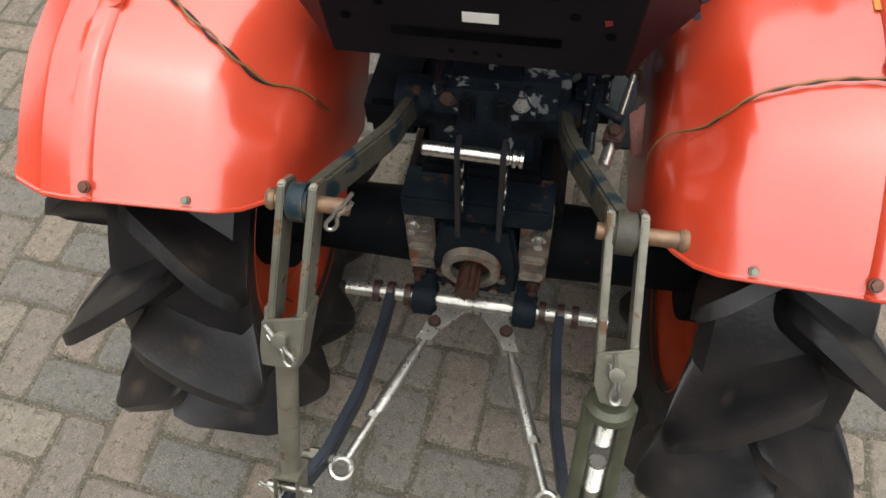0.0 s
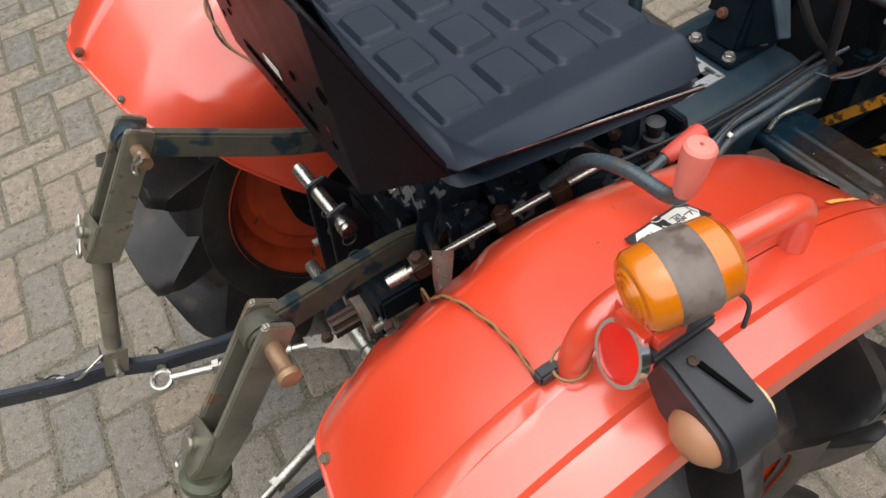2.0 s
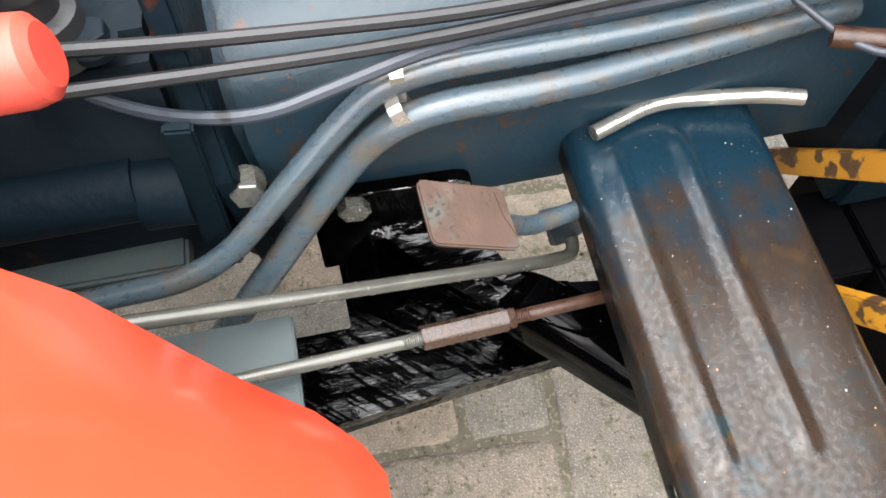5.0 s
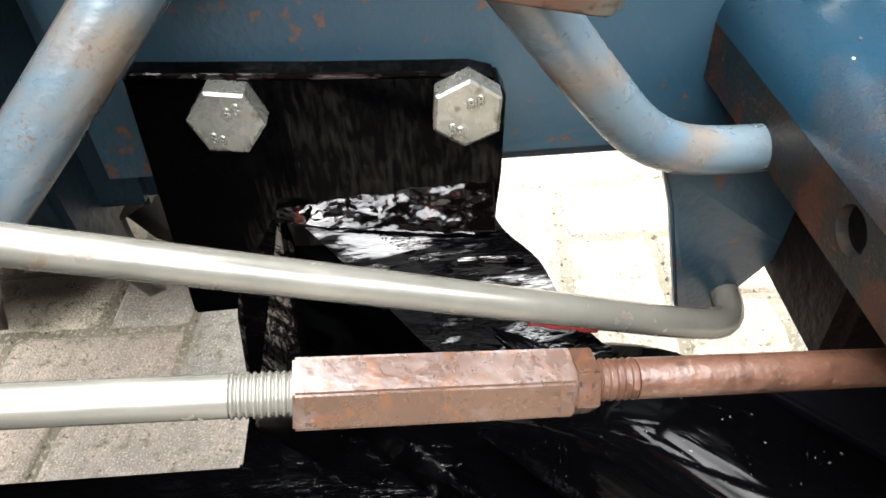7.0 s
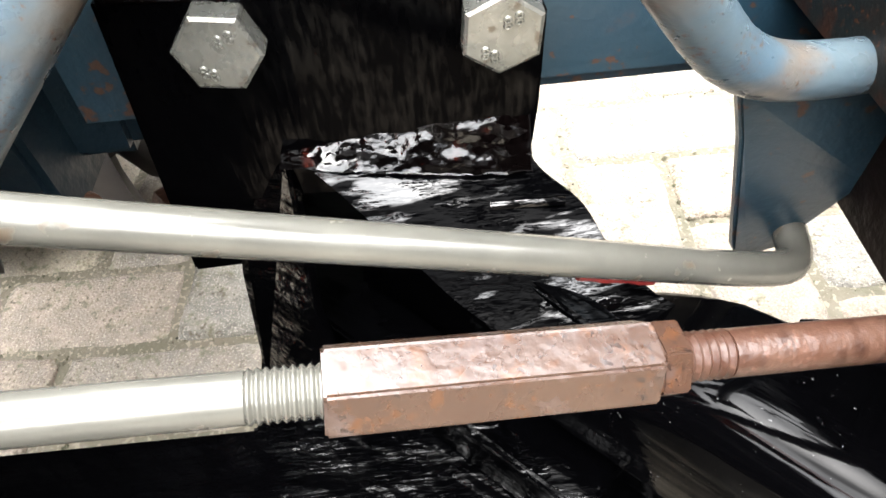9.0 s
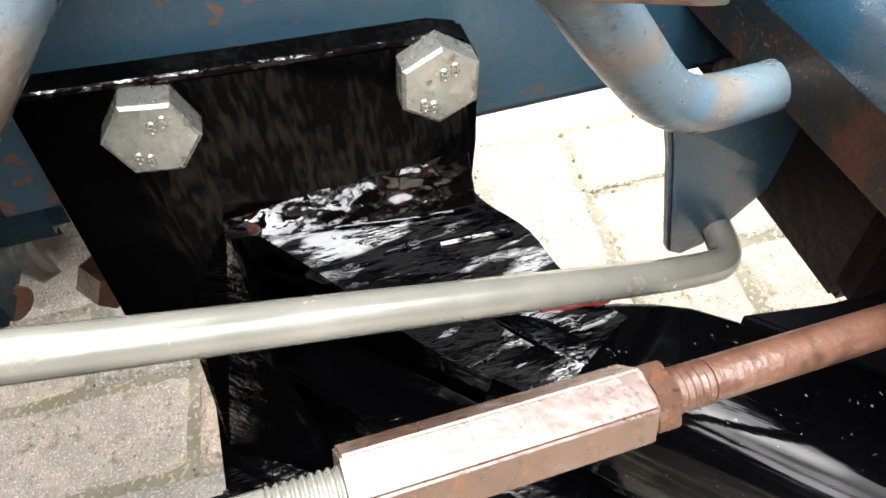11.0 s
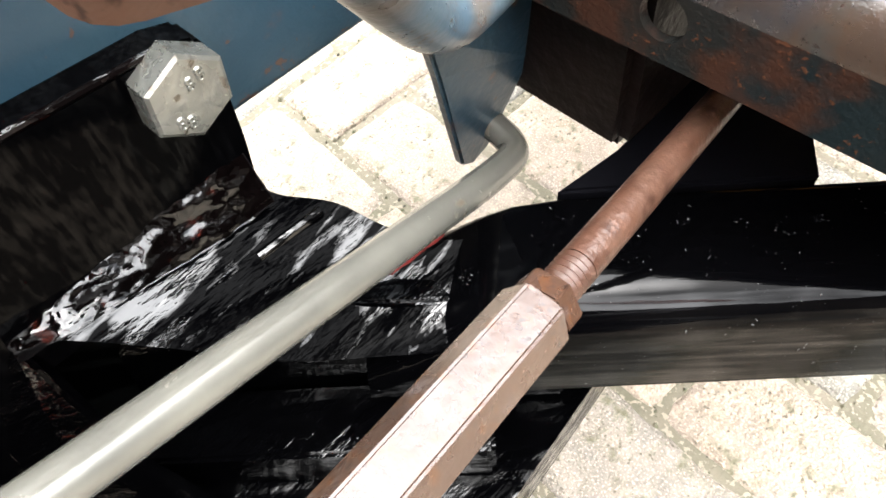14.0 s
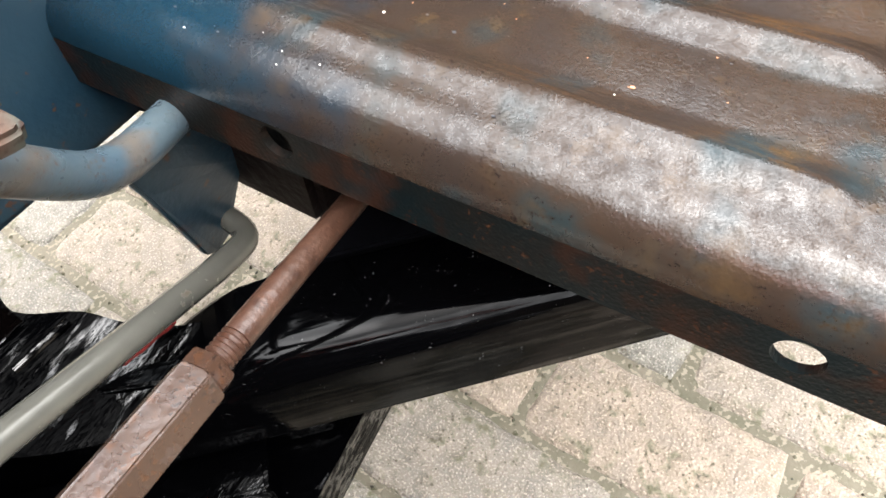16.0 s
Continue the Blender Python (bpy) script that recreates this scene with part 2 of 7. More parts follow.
AMBER = material("amber_lens", (0.85, 0.25, 0.004), 0.16, second=(0.75, 0.18, 0.004), coat=0.5, coat_rough=0.05, bump=0.0, transmission=0.35)
LAMP_BODY = material("weathered_lamp_body", (0.13, 0.10, 0.085), 0.6, second=(0.20, 0.165, 0.14), spots=(0.075, 0.052, 0.040), spot_scale=70, spot_at=0.50, soft_spots=0.15, scale=40, bump=0.2)
RED_LENS = material("red_reflector_lens", (0.62, 0.015, 0.008), 0.12, coat=0.6, coat_rough=0.04, bump=0.25, bump_scale=900)
TAN_LENS = material("dull_tan_lens", (0.42, 0.20, 0.10), 0.4, second=(0.36, 0.17, 0.09))
CREAM_LENS = material("yellowed_cream_lens", (0.62, 0.52, 0.30), 0.4)
CHROME = material("chrome_rim", (0.75, 0.75, 0.76), 0.15, metal=1.0, bump=0.05)
BLACK_PLASTIC = material("black_lamp_housing", (0.014, 0.015, 0.018), 0.5, second=(0.022, 0.023, 0.026), bump=0.15)
WHITE_TAG = material("white_sticker", (0.62, 0.60, 0.54), 0.55, spots=(0.25, 0.22, 0.18), spot_scale=120, spot_at=0.66)
BLACK_TAG = material("black_print", (0.018, 0.018, 0.02), 0.5)
GLOSS_BEAM = material("smooth_black_enamel", (0.0004, 0.0004, 0.0005), 0.07, second=(0.0007, 0.0007, 0.0009), bump=0.12, bump_scale=420, stretch=(0.10, 1.0, 1.0), spec=0.17, scale=20, depth=0.0006, grain_turn=radians(-44.4), swell=(9, 0.5, 0.003))
GLOSS_SIDE = material("flat_black_enamel", (0.0003, 0.0003, 0.0004), 0.12, second=(0.0005, 0.0005, 0.0006), bump=0.35, bump_scale=330, stretch=(1.0, 0.6, 0.12), spec=0.025, scale=20, depth=0.0004, swell=(30, 0.6, 0.004))
OUTER = material("deep_black_rail_paint", (0.0010, 0.0010, 0.0013), 0.34, second=(0.0018, 0.0018, 0.0024), spots=(0.06, 0.065, 0.08), spot_scale=120, spot_at=0.82, bump=0.1, spec=0.03)
WELD = material("painted_weld", (0.001, 0.0008, 0.0008), 0.06, second=(0.002, 0.001, 0.001), spots=(0.03, 0.005, 0.003), spot_scale=160, spot_at=0.64, bump=0.15, bump_scale=420, spec=0.6, scale=20, depth=0.0008)
STEP = material("pale_blue_grey_step_paint", (0.058, 0.073, 0.073), 0.45, second=(0.046, 0.062, 0.066), spots=(0.085, 0.060, 0.045), spot_scale=40, spot_at=0.58, soft_spots=0.2, bump=0.12, bump_scale=500, scale=20, spec=0.3)
SUPPORT = material("oily_rusty_black_bar", (0.004, 0.003, 0.003), 0.5, second=(0.007, 0.004, 0.003), spots=(0.08, 0.022, 0.005), spot_scale=110, spot_at=0.74, bump=0.3, scale=30, spec=0.15)
# dark reflections of the flange are put into this paint's colour; rust is its own
FLANGE = material("shaded_flange_paint", (0.0030, 0.0060, 0.0068), 0.38, second=(0.0065, 0.0055, 0.0045), spots=(0.018, 0.0075, 0.0045), spot_scale=90, spot_at=0.54, soft_spots=0.14, bump=0.25, bump_scale=900, scale=45, depth=0.0008, spec=0.15)
TREAD_PLAIN = material("rusty_worn_footrest_paint_plain", (0.026, 0.025, 0.026), 0.30, metal=0.2, second=(0.038, 0.030, 0.025), spots=(0.022, 0.028, 0.032), spot_scale=30, spot_at=0.6, bump=0.2, bump_scale=700, scale=26)
SURROUND = material("dark_brown_unseen_wall", (0.075, 0.060, 0.050), 0.9, second=(0.055, 0.047, 0.040), spots=(0.10, 0.085, 0.07), spot_scale=8, spot_at=0.6, bump=0.4, bump_scale=60, scale=3)
ARM = material("worn_olive_blue_arm_paint", (0.050, 0.048, 0.036), 0.48, second=(0.080, 0.072, 0.050), spots=(0.012, 0.024, 0.032), spot_scale=30, spot_at=0.52, soft_spots=0.08, bump=0.5, bump_scale=140, scale=30, spec=0.3)
HOLE = material("shadowed_hole", (0.002, 0.002, 0.002), 0.9, bump=0.0, spec=0.0)
PLATE = material("scratched_aluminium_plate", (0.42, 0.43, 0.44), 0.42, metal=0.6, second=(0.32, 0.33, 0.34), spots=(0.10, 0.11, 0.12), spot_scale=160, spot_at=0.62, bump=0.1)
BLACK_WIRE = material("black_wire", (0.012, 0.012, 0.012), 0.5)
TAN_WIRE = material("tan_wire", (0.22, 0.11, 0.04), 0.5)
RED_WIRE = material("red_wire", (0.35, 0.02, 0.02), 0.5)
RED_DAB = material("red_paint_dab", (0.12, 0.006, 0.005), 0.5)
PAVER = material("weathered_concrete_paver", (0.170, 0.155, 0.131), 0.92, second=(0.270, 0.239, 0.193), spots=(0.125, 0.108, 0.080), spot_scale=60, spot_at=0.47, soft_spots=0.30, bump=0.9, bump_scale=330, scale=34, vary=0.20, depth=0.004)


def speckle(m, colour, size, at, span):
    """Peppers a worn surface with small pits of rust or dirt."""
    n, link = m.node_tree.nodes, m.node_tree.links
    bsdf = n["Principled BSDF"]
    old = bsdf.inputs["Base Color"].links[0].from_socket
    co, dots, drift = n.new("ShaderNodeTexCoord"), n.new("ShaderNodeTexNoise"), n.new("ShaderNodeTexNoise")
    dots.inputs["Scale"].default_value, dots.inputs["Detail"].default_value = size, 3
    drift.inputs["Scale"].default_value, drift.inputs["Detail"].default_value = size * 0.12, 3
    link.new(co.outputs["Object"], dots.inputs["Vector"])
    link.new(co.outputs["Object"], drift.inputs["Vector"])
    mixed = n.new("ShaderNodeMath")
    mixed.operation = "MULTIPLY_ADD"
    mixed.inputs[1].default_value = 0.5
    link.new(drift.outputs["Fac"], mixed.inputs[0])
    link.new(dots.outputs["Fac"], mixed.inputs[2])
    r = n.new("ShaderNodeMapRange")
    r.inputs["From Min"].default_value, r.inputs["From Max"].default_value = at + 0.25, at + 0.25 + span
    link.new(mixed.outputs[0], r.inputs["Value"])
    x = n.new("ShaderNodeMix")
    x.data_type = "RGBA"
    link.new(r.outputs[0], x.inputs["Factor"])
    link.new(old, x.inputs[6])
    x.inputs[7].default_value = (*colour, 1)
    link.new(x.outputs[2], bsdf.inputs["Base Color"])


def stone_chips(m, chip):
    """Sprinkles pale grains of aggregate through the concrete and tints the blocks grey to pink."""
    n, link = m.node_tree.nodes, m.node_tree.links
    bsdf = n["Principled BSDF"]
    old = bsdf.inputs["Base Color"].links[0].from_socket
    co, grain = n.new("ShaderNodeTexCoord"), n.new("ShaderNodeTexNoise")
    grain.inputs["Scale"].default_value, grain.inputs["Detail"].default_value = 520, 2
    link.new(co.outputs["Object"], grain.inputs["Vector"])
    r = n.new("ShaderNodeMapRange")
    r.inputs["From Min"].default_value, r.inputs["From Max"].default_value, r.inputs["To Max"].default_value = 0.53, 0.68, 0.75
    link.new(grain.outputs["Fac"], r.inputs["Value"])
    x = n.new("ShaderNodeMix")
    x.data_type = "RGBA"
    link.new(r.outputs[0], x.inputs["Factor"])
    link.new(old, x.inputs[6])
    x.inputs[7].default_value = (*chip, 1)
    ramp = n.new("ShaderNodeValToRGB")
    ramp.color_ramp.elements[0].color, ramp.color_ramp.elements[1].color = (0.95, 1.0, 1.05, 1), (1.0, 0.98, 0.92, 1)
    e = ramp.color_ramp.elements.new(0.75)
    e.color = (1.06, 0.95, 0.89, 1)
    link.new(piece_random(n, link), ramp.inputs[0])
    tint = n.new("ShaderNodeMix")
    tint.data_type, tint.blend_type = "RGBA", "MULTIPLY"
    tint.inputs["Factor"].default_value = 1.0
    link.new(x.outputs[2], tint.inputs[6])
    link.new(ramp.outputs[0], tint.inputs[7])
    link.new(tint.outputs[2], bsdf.inputs["Base Color"])


def gloss_streaks(m, size, stretch, turn, at, span, low, high):
    """Dull brushed paint with streaks left thick and glossy, drawn out along the brush."""
    n, link = m.node_tree.nodes, m.node_tree.links
    co, aim, pull = n.new("ShaderNodeTexCoord"), n.new("ShaderNodeMapping"), n.new("ShaderNodeMapping")
    aim.inputs["Rotation"].default_value = (0, 0, turn)
    pull.inputs["Scale"].default_value = stretch
    link.new(co.outputs["Object"], aim.inputs["Vector"])
    link.new(aim.outputs[0], pull.inputs["Vector"])
    streak, patch, both = n.new("ShaderNodeTexNoise"), n.new("ShaderNodeTexNoise"), n.new("ShaderNodeMath")
    streak.inputs["Scale"].default_value, streak.inputs["Detail"].default_value = size, 4
    patch.inputs["Scale"].default_value, patch.inputs["Detail"].default_value = size * 0.14, 3
    link.new(pull.outputs[0], streak.inputs["Vector"])
    link.new(aim.outputs[0], patch.inputs["Vector"])
    both.operation = "MULTIPLY_ADD"
    both.inputs[1].default_value = 0.8
    link.new(patch.outputs["Fac"], both.inputs[0])
    link.new(streak.outputs["Fac"], both.inputs[2])
    r = n.new("ShaderNodeMapRange")
    r.inputs["From Min"].default_value, r.inputs["From Max"].default_value = at + 0.4, at + 0.4 + span
    r.inputs["To Min"].default_value, r.inputs["To Max"].default_value = low, high
    link.new(both.outputs[0], r.inputs["Value"])
    link.new(r.outputs[0], m.node_tree.nodes["Principled BSDF"].inputs["Specular IOR Level"])


gloss_streaks(WELD, 420, (1.0, 0.45, 1.0), 0.0, 0.47, 0.06, 0.02, 0.75)
gloss_streaks(GLOSS, 330, (1.0, 0.10, 1.0), radians(40), 0.46, 0.10, 0.015, 0.42)
gloss_streaks(GLOSS_WEB, 330, (1.0, 0.10, 1.0), radians(-8), 0.53, 0.10, 0.012, 0.42)
gloss_streaks(GLOSS_SIDE, 800, (1.0, 1.0, 0.22), 0.0, 0.44, 0.44, 0.012, 0.095)
gloss_streaks(GLOSS_BEAM, 300, (0.05, 1.0, 1.0), radians(-44.4), 0.48, 0.28, 0.03, 0.15)
MOSS = material("moss_and_grit", (0.050, 0.052, 0.024), 0.95, second=(0.15, 0.13, 0.095), spots=(0.03, 0.026, 0.016), spot_scale=90, spot_at=0.55, scale=120, bump=0.5)
stone_chips(PAVER, (0.42, 0.375, 0.30))
speckle(PAVER, (0.080, 0.068, 0.045), 260, 0.62, 0.10)
speckle(PAVER, (0.105, 0.100, 0.060), 70, 0.58, 0.16)
gloss_streaks(TREAD, 2400, (1.0, 1.0, 1.0), 0.0, 0.26, 0.56, 0.12, 0.62)
speckle(TREAD, (0.009, 0.020, 0.024), 46, 0.56, 0.16)
speckle(TREAD, (0.009, 0.006, 0.005), 1000, 0.60, 0.16)
speckle(TREAD, (0.036, 0.022, 0.011), 120, 0.57, 0.20)
speckle(BLUE, (0.045, 0.022, 0.014), 260, 0.66, 0.04)
speckle(TUBE, (0.048, 0.028, 0.018), 1100, 0.64, 0.05)
speckle(PINK_RUST, (0.048, 0.018, 0.006), 330, 0.58, 0.14)
speckle(PINK_RUST, (0.014, 0.007, 0.005), 900, 0.62, 0.12)
speckle(PAD, (0.040, 0.046, 0.038), 60, 0.60, 0.12)
speckle(PAD, (0.018, 0.009, 0.006), 500, 0.62, 0.10)
speckle(RUST, (0.060, 0.030, 0.020), 1000, 0.60, 0.08)
speckle(FLANGE, (0.040, 0.016, 0.008), 900, 0.64, 0.05)
speckle(GLOSS_BEAM, (0.08, 0.08, 0.08), 1500, 0.74, 0.03)
blue_remains(TREAD, (0.0040, 0.0150, 0.0245), 0.140, 0.040)
JOINT = material("sandy_mossy_joint", (0.125, 0.108, 0.078), 0.95, second=(0.080, 0.074, 0.047), spots=(0.20, 0.17, 0.127), spot_scale=200, spot_at=0.55, bump=0.9, bump_scale=260, scale=25)


# ---- geometry helpers ----
def part(name, bm, mat, parent=None, label="", smooth=False, bevel=0.0, kind=""):
    """Links a bmesh, built in world metres, as ONE mesh object under a thing or a part."""
    if bevel:
        bmesh.ops.recalc_face_normals(bm, faces=bm.faces)
        bm.normal_update()
        bmesh.ops.bevel(bm, geom=[e for e in bm.edges if e.calc_face_angle(0) > 0.5], offset=bevel, segments=2, affect="EDGES", clamp_overlap=True)
    root = parent
    while root and root.parent:
        root = root.parent
    base = root.matrix_world.translation.copy() if root else Vector()
    bmesh.ops.translate(bm, verts=bm.verts, vec=-base)
    bmesh.ops.recalc_face_normals(bm, faces=bm.faces)
    me = bpy.data.meshes.new(name)
    bm.to_mesh(me)
    bm.free()
    me.materials.append(mat)
    if smooth:
        for p in me.polygons:
            p.use_smooth = True
        me.set_sharp_from_angle(angle=radians(35))
    ob = new(name, me)
    ob.parent = parent
    return tagged(ob, label=label, kind=kind)


def thing(name, at, label, category, group="", kind=""):
    ob = new(name)
    ob.empty_display_size = 0.05
    ob.matrix_world = Matrix.Translation(at)
    ob.location = at
    bpy.context.view_layer.update()
    return tagged(ob, label, category, group, kind)


def box(bm, lo, hi):
    m = Matrix.Translation((Vector(lo) + Vector(hi)) / 2) @ Matrix.Diagonal((*(Vector(hi) - Vector(lo)), 1))
    return bmesh.ops.create_cube(bm, size=1, matrix=m)["verts"]


def frame_of(d, up=(0, 0, 1)):
    d = Vector(d).normalized()
    u = Vector(up)
    if abs(d.dot(u.normalized())) > 0.98:
        u = Vector((1, 0, 0))
    s = d.cross(u).normalized()
    return s, s.cross(d).normalized(), d


def cyl(bm, p0, p1, r, r2=None, seg=20, up=(0, 0, 1), turn=0.0):
    s, u, d = frame_of(Vector(p1) - Vector(p0), up)
    r2 = r if r2 is None else r2
    rings = []
    for p, q in ((Vector(p0), r), (Vector(p1), r2)):
        rings.append([bm.verts.new(p + (s * math.cos(a) + u * math.sin(a)) * q) for a in (turn + 2 * math.pi * k / seg for k in range(seg))])
    for k in range(seg):
        bm.faces.new((rings[0][k], rings[0][(k + 1) % seg], rings[1][(k + 1) % seg], rings[1][k]))
    bm.faces.new(rings[0][::-1])
    bm.faces.new(rings[1])


def ring(bm, p0, p1, r_out, r_in, seg=28):
    """A tube with a bore: an annulus with depth."""
    s, u, _ = frame_of(Vector(p1) - Vector(p0))
    loops = []
    for p, q in ((Vector(p0), r_out), (Vector(p1), r_out), (Vector(p1), r_in), (Vector(p0), r_in)):
        loops.append([bm.verts.new(p + (s * math.cos(a) + u * math.sin(a)) * q) for a in (2 * math.pi * k / seg for k in range(seg))])
    for a in range(4):
        b = (a + 1) % 4
        for k in range(seg):
            bm.faces.new((loops[a][k], loops[a][(k + 1) % seg], loops[b][(k + 1) % seg], loops[b][k]))


def rounded(pts, fillet, steps=6):
    """A polyline with its corners rounded."""
    pts = [Vector(p) for p in pts]
    out = [pts[0]]
    for a, b, c in zip(pts, pts[1:], pts[2:]):
        da, dc = min(fillet, (a - b).length * 0.48), min(fillet, (c - b).length * 0.48)
        p, q = b + (a - b).normalized() * da, b + (c - b).normalized() * dc
        for k in range(steps + 1):
            t = k / steps
            out.append(p * (1 - t) ** 2 + b * 2 * t * (1 - t) + q * t * t)
    out.append(pts[-1])
    return out


def sweep(bm, pts, section, up=(0, 0, 1), caps=True):
    """Carries a closed section of (side, up) offsets along a polyline."""
    pts = [Vector(p) for p in pts]
    rings, last = [], Vector(up)
    for i, p in enumerate(pts):
        d = (pts[min(i + 1, len(pts) - 1)] - pts[max(i - 1, 0)]).normalized()
        s = d.cross(last)
        s = s.normalized() if s.length > 1e-4 else Vector((1, 0, 0))
        u = s.cross(d).normalized()
        last = u
        rings.append([bm.verts.new(p + s * a + u * b) for a, b in section])
    n = len(section)
    for a, b in zip(rings, rings[1:]):
        for k in range(n):
            bm.faces.new((a[k], a[(k + 1) % n], b[(k + 1) % n], b[k]))
    if caps:
        bm.faces.new(rings[0][::-1])
        bm.faces.new(rings[-1])


def circle(r, seg=14):
    return [(r * math.cos(2 * math.pi * k / seg), r * math.sin(2 * math.pi * k / seg)) for k in range(seg)]


def flat(w, h):
    return [(-w / 2, -h / 2), (w / 2, -h / 2), (w / 2, h / 2), (-w / 2, h / 2)]


def tube(bm, pts, r, fillet=0.03, seg=14, up=(0, 0, 1)):
    sweep(bm, rounded(pts, fillet), circle(r, seg), up)


def slab(bm, outline, depth):
    """A flat outline of points, made thick along the vector depth."""
    a = [bm.verts.new(Vector(p)) for p in outline]
    b = [bm.verts.new(Vector(p) + Vector(depth)) for p in outline]
    n = len(a)
    bm.faces.new(a[::-1])
    bm.faces.new(b)
    for k in range(n):
        bm.faces.new((a[k], a[(k + 1) % n], b[(k + 1) % n], b[k]))


def lathe(bm, p, axis, profile, seg=32, up=(0, 0, 1)):
    """Turns a profile of (radius, distance along the axis) about an axis through p."""
    s, u, d = frame_of(axis, up)
    rows = []
    for r, h in profile:
        c = Vector(p) + d * h
        rows.append([bm.verts.new(c + (s * math.cos(a) + u * math.sin(a)) * r) for a in (2 * math.pi * k / seg for k in range(seg))] if r > 1e-6 else [bm.verts.new(c)])
    for a, b in zip(rows, rows[1:]):
        for k in range(seg):
            j = (k + 1) % seg
            face = [a[k % len(a)], a[j % len(a)], b[j % len(b)], b[k % len(b)]]
            face = list(dict.fromkeys(face))
            if len(face) > 2:
                bm.faces.new(face)


def bolt(p, d, af, parent, mat=None, name="bolt", washer=True, turn=0.0, height=None, label=""):
    """A hex bolt head with a chamfer and a washer, on a face at p that looks along d."""
    bm = bmesh.new()
    p, d = Vector(p), Vector(d).normalized()
    h = height or af * 0.62
    r = af / 2 / math.cos(math.pi / 6)
    if washer:
        cyl(bm, p - d * 0.001, p + d * 0.002, af * 0.72, seg=20)
    cyl(bm, p, p + d * h * 0.93, r, seg=6, turn=turn)
    cyl(bm, p + d * h * 0.93, p + d * h, r * 0.995, af * 0.525, seg=6, turn=turn)
    return part(name, bm, mat or BOLT, parent, label)


def text_mesh(name, body, m, size, mat, parent, label=""):
    cu = bpy.data.curves.new(name, "FONT")
    cu.body, cu.size, cu.align_x, cu.align_y = body, size, "CENTER", "CENTER"
    cu.extrude = 0.0001
    ob = bpy.data.objects.new(name, cu)
    scene.collection.objects.link(ob)
    bpy.context.view_layer.update()
    me = bpy.data.meshes.new_from_object(ob.evaluated_get(bpy.context.evaluated_depsgraph_get()))
    bpy.data.objects.remove(ob)
    bm = bmesh.new()
    bm.from_mesh(me)
    bpy.data.meshes.remove(me)
    bmesh.ops.transform(bm, matrix=m, verts=bm.verts)
    return part(name, bm, mat, parent, label)


XM = 0.064  # the tractor's middle
tractor = thing("tractor", (XM, 0.43, 0.0), "small worn red and blue compact tractor parked on block paving", "tractor")
bpy.context.view_layer.update()

# ---- rear wheels and fenders ----
HUB = Vector((0.457, 0.43, 0.405))


def mirrored(side):
    """Maps a point of the right half to the given side (1 right, -1 left)."""
    return lambda p: Vector((XM + side * (p[0] - XM), p[1], p[2]))


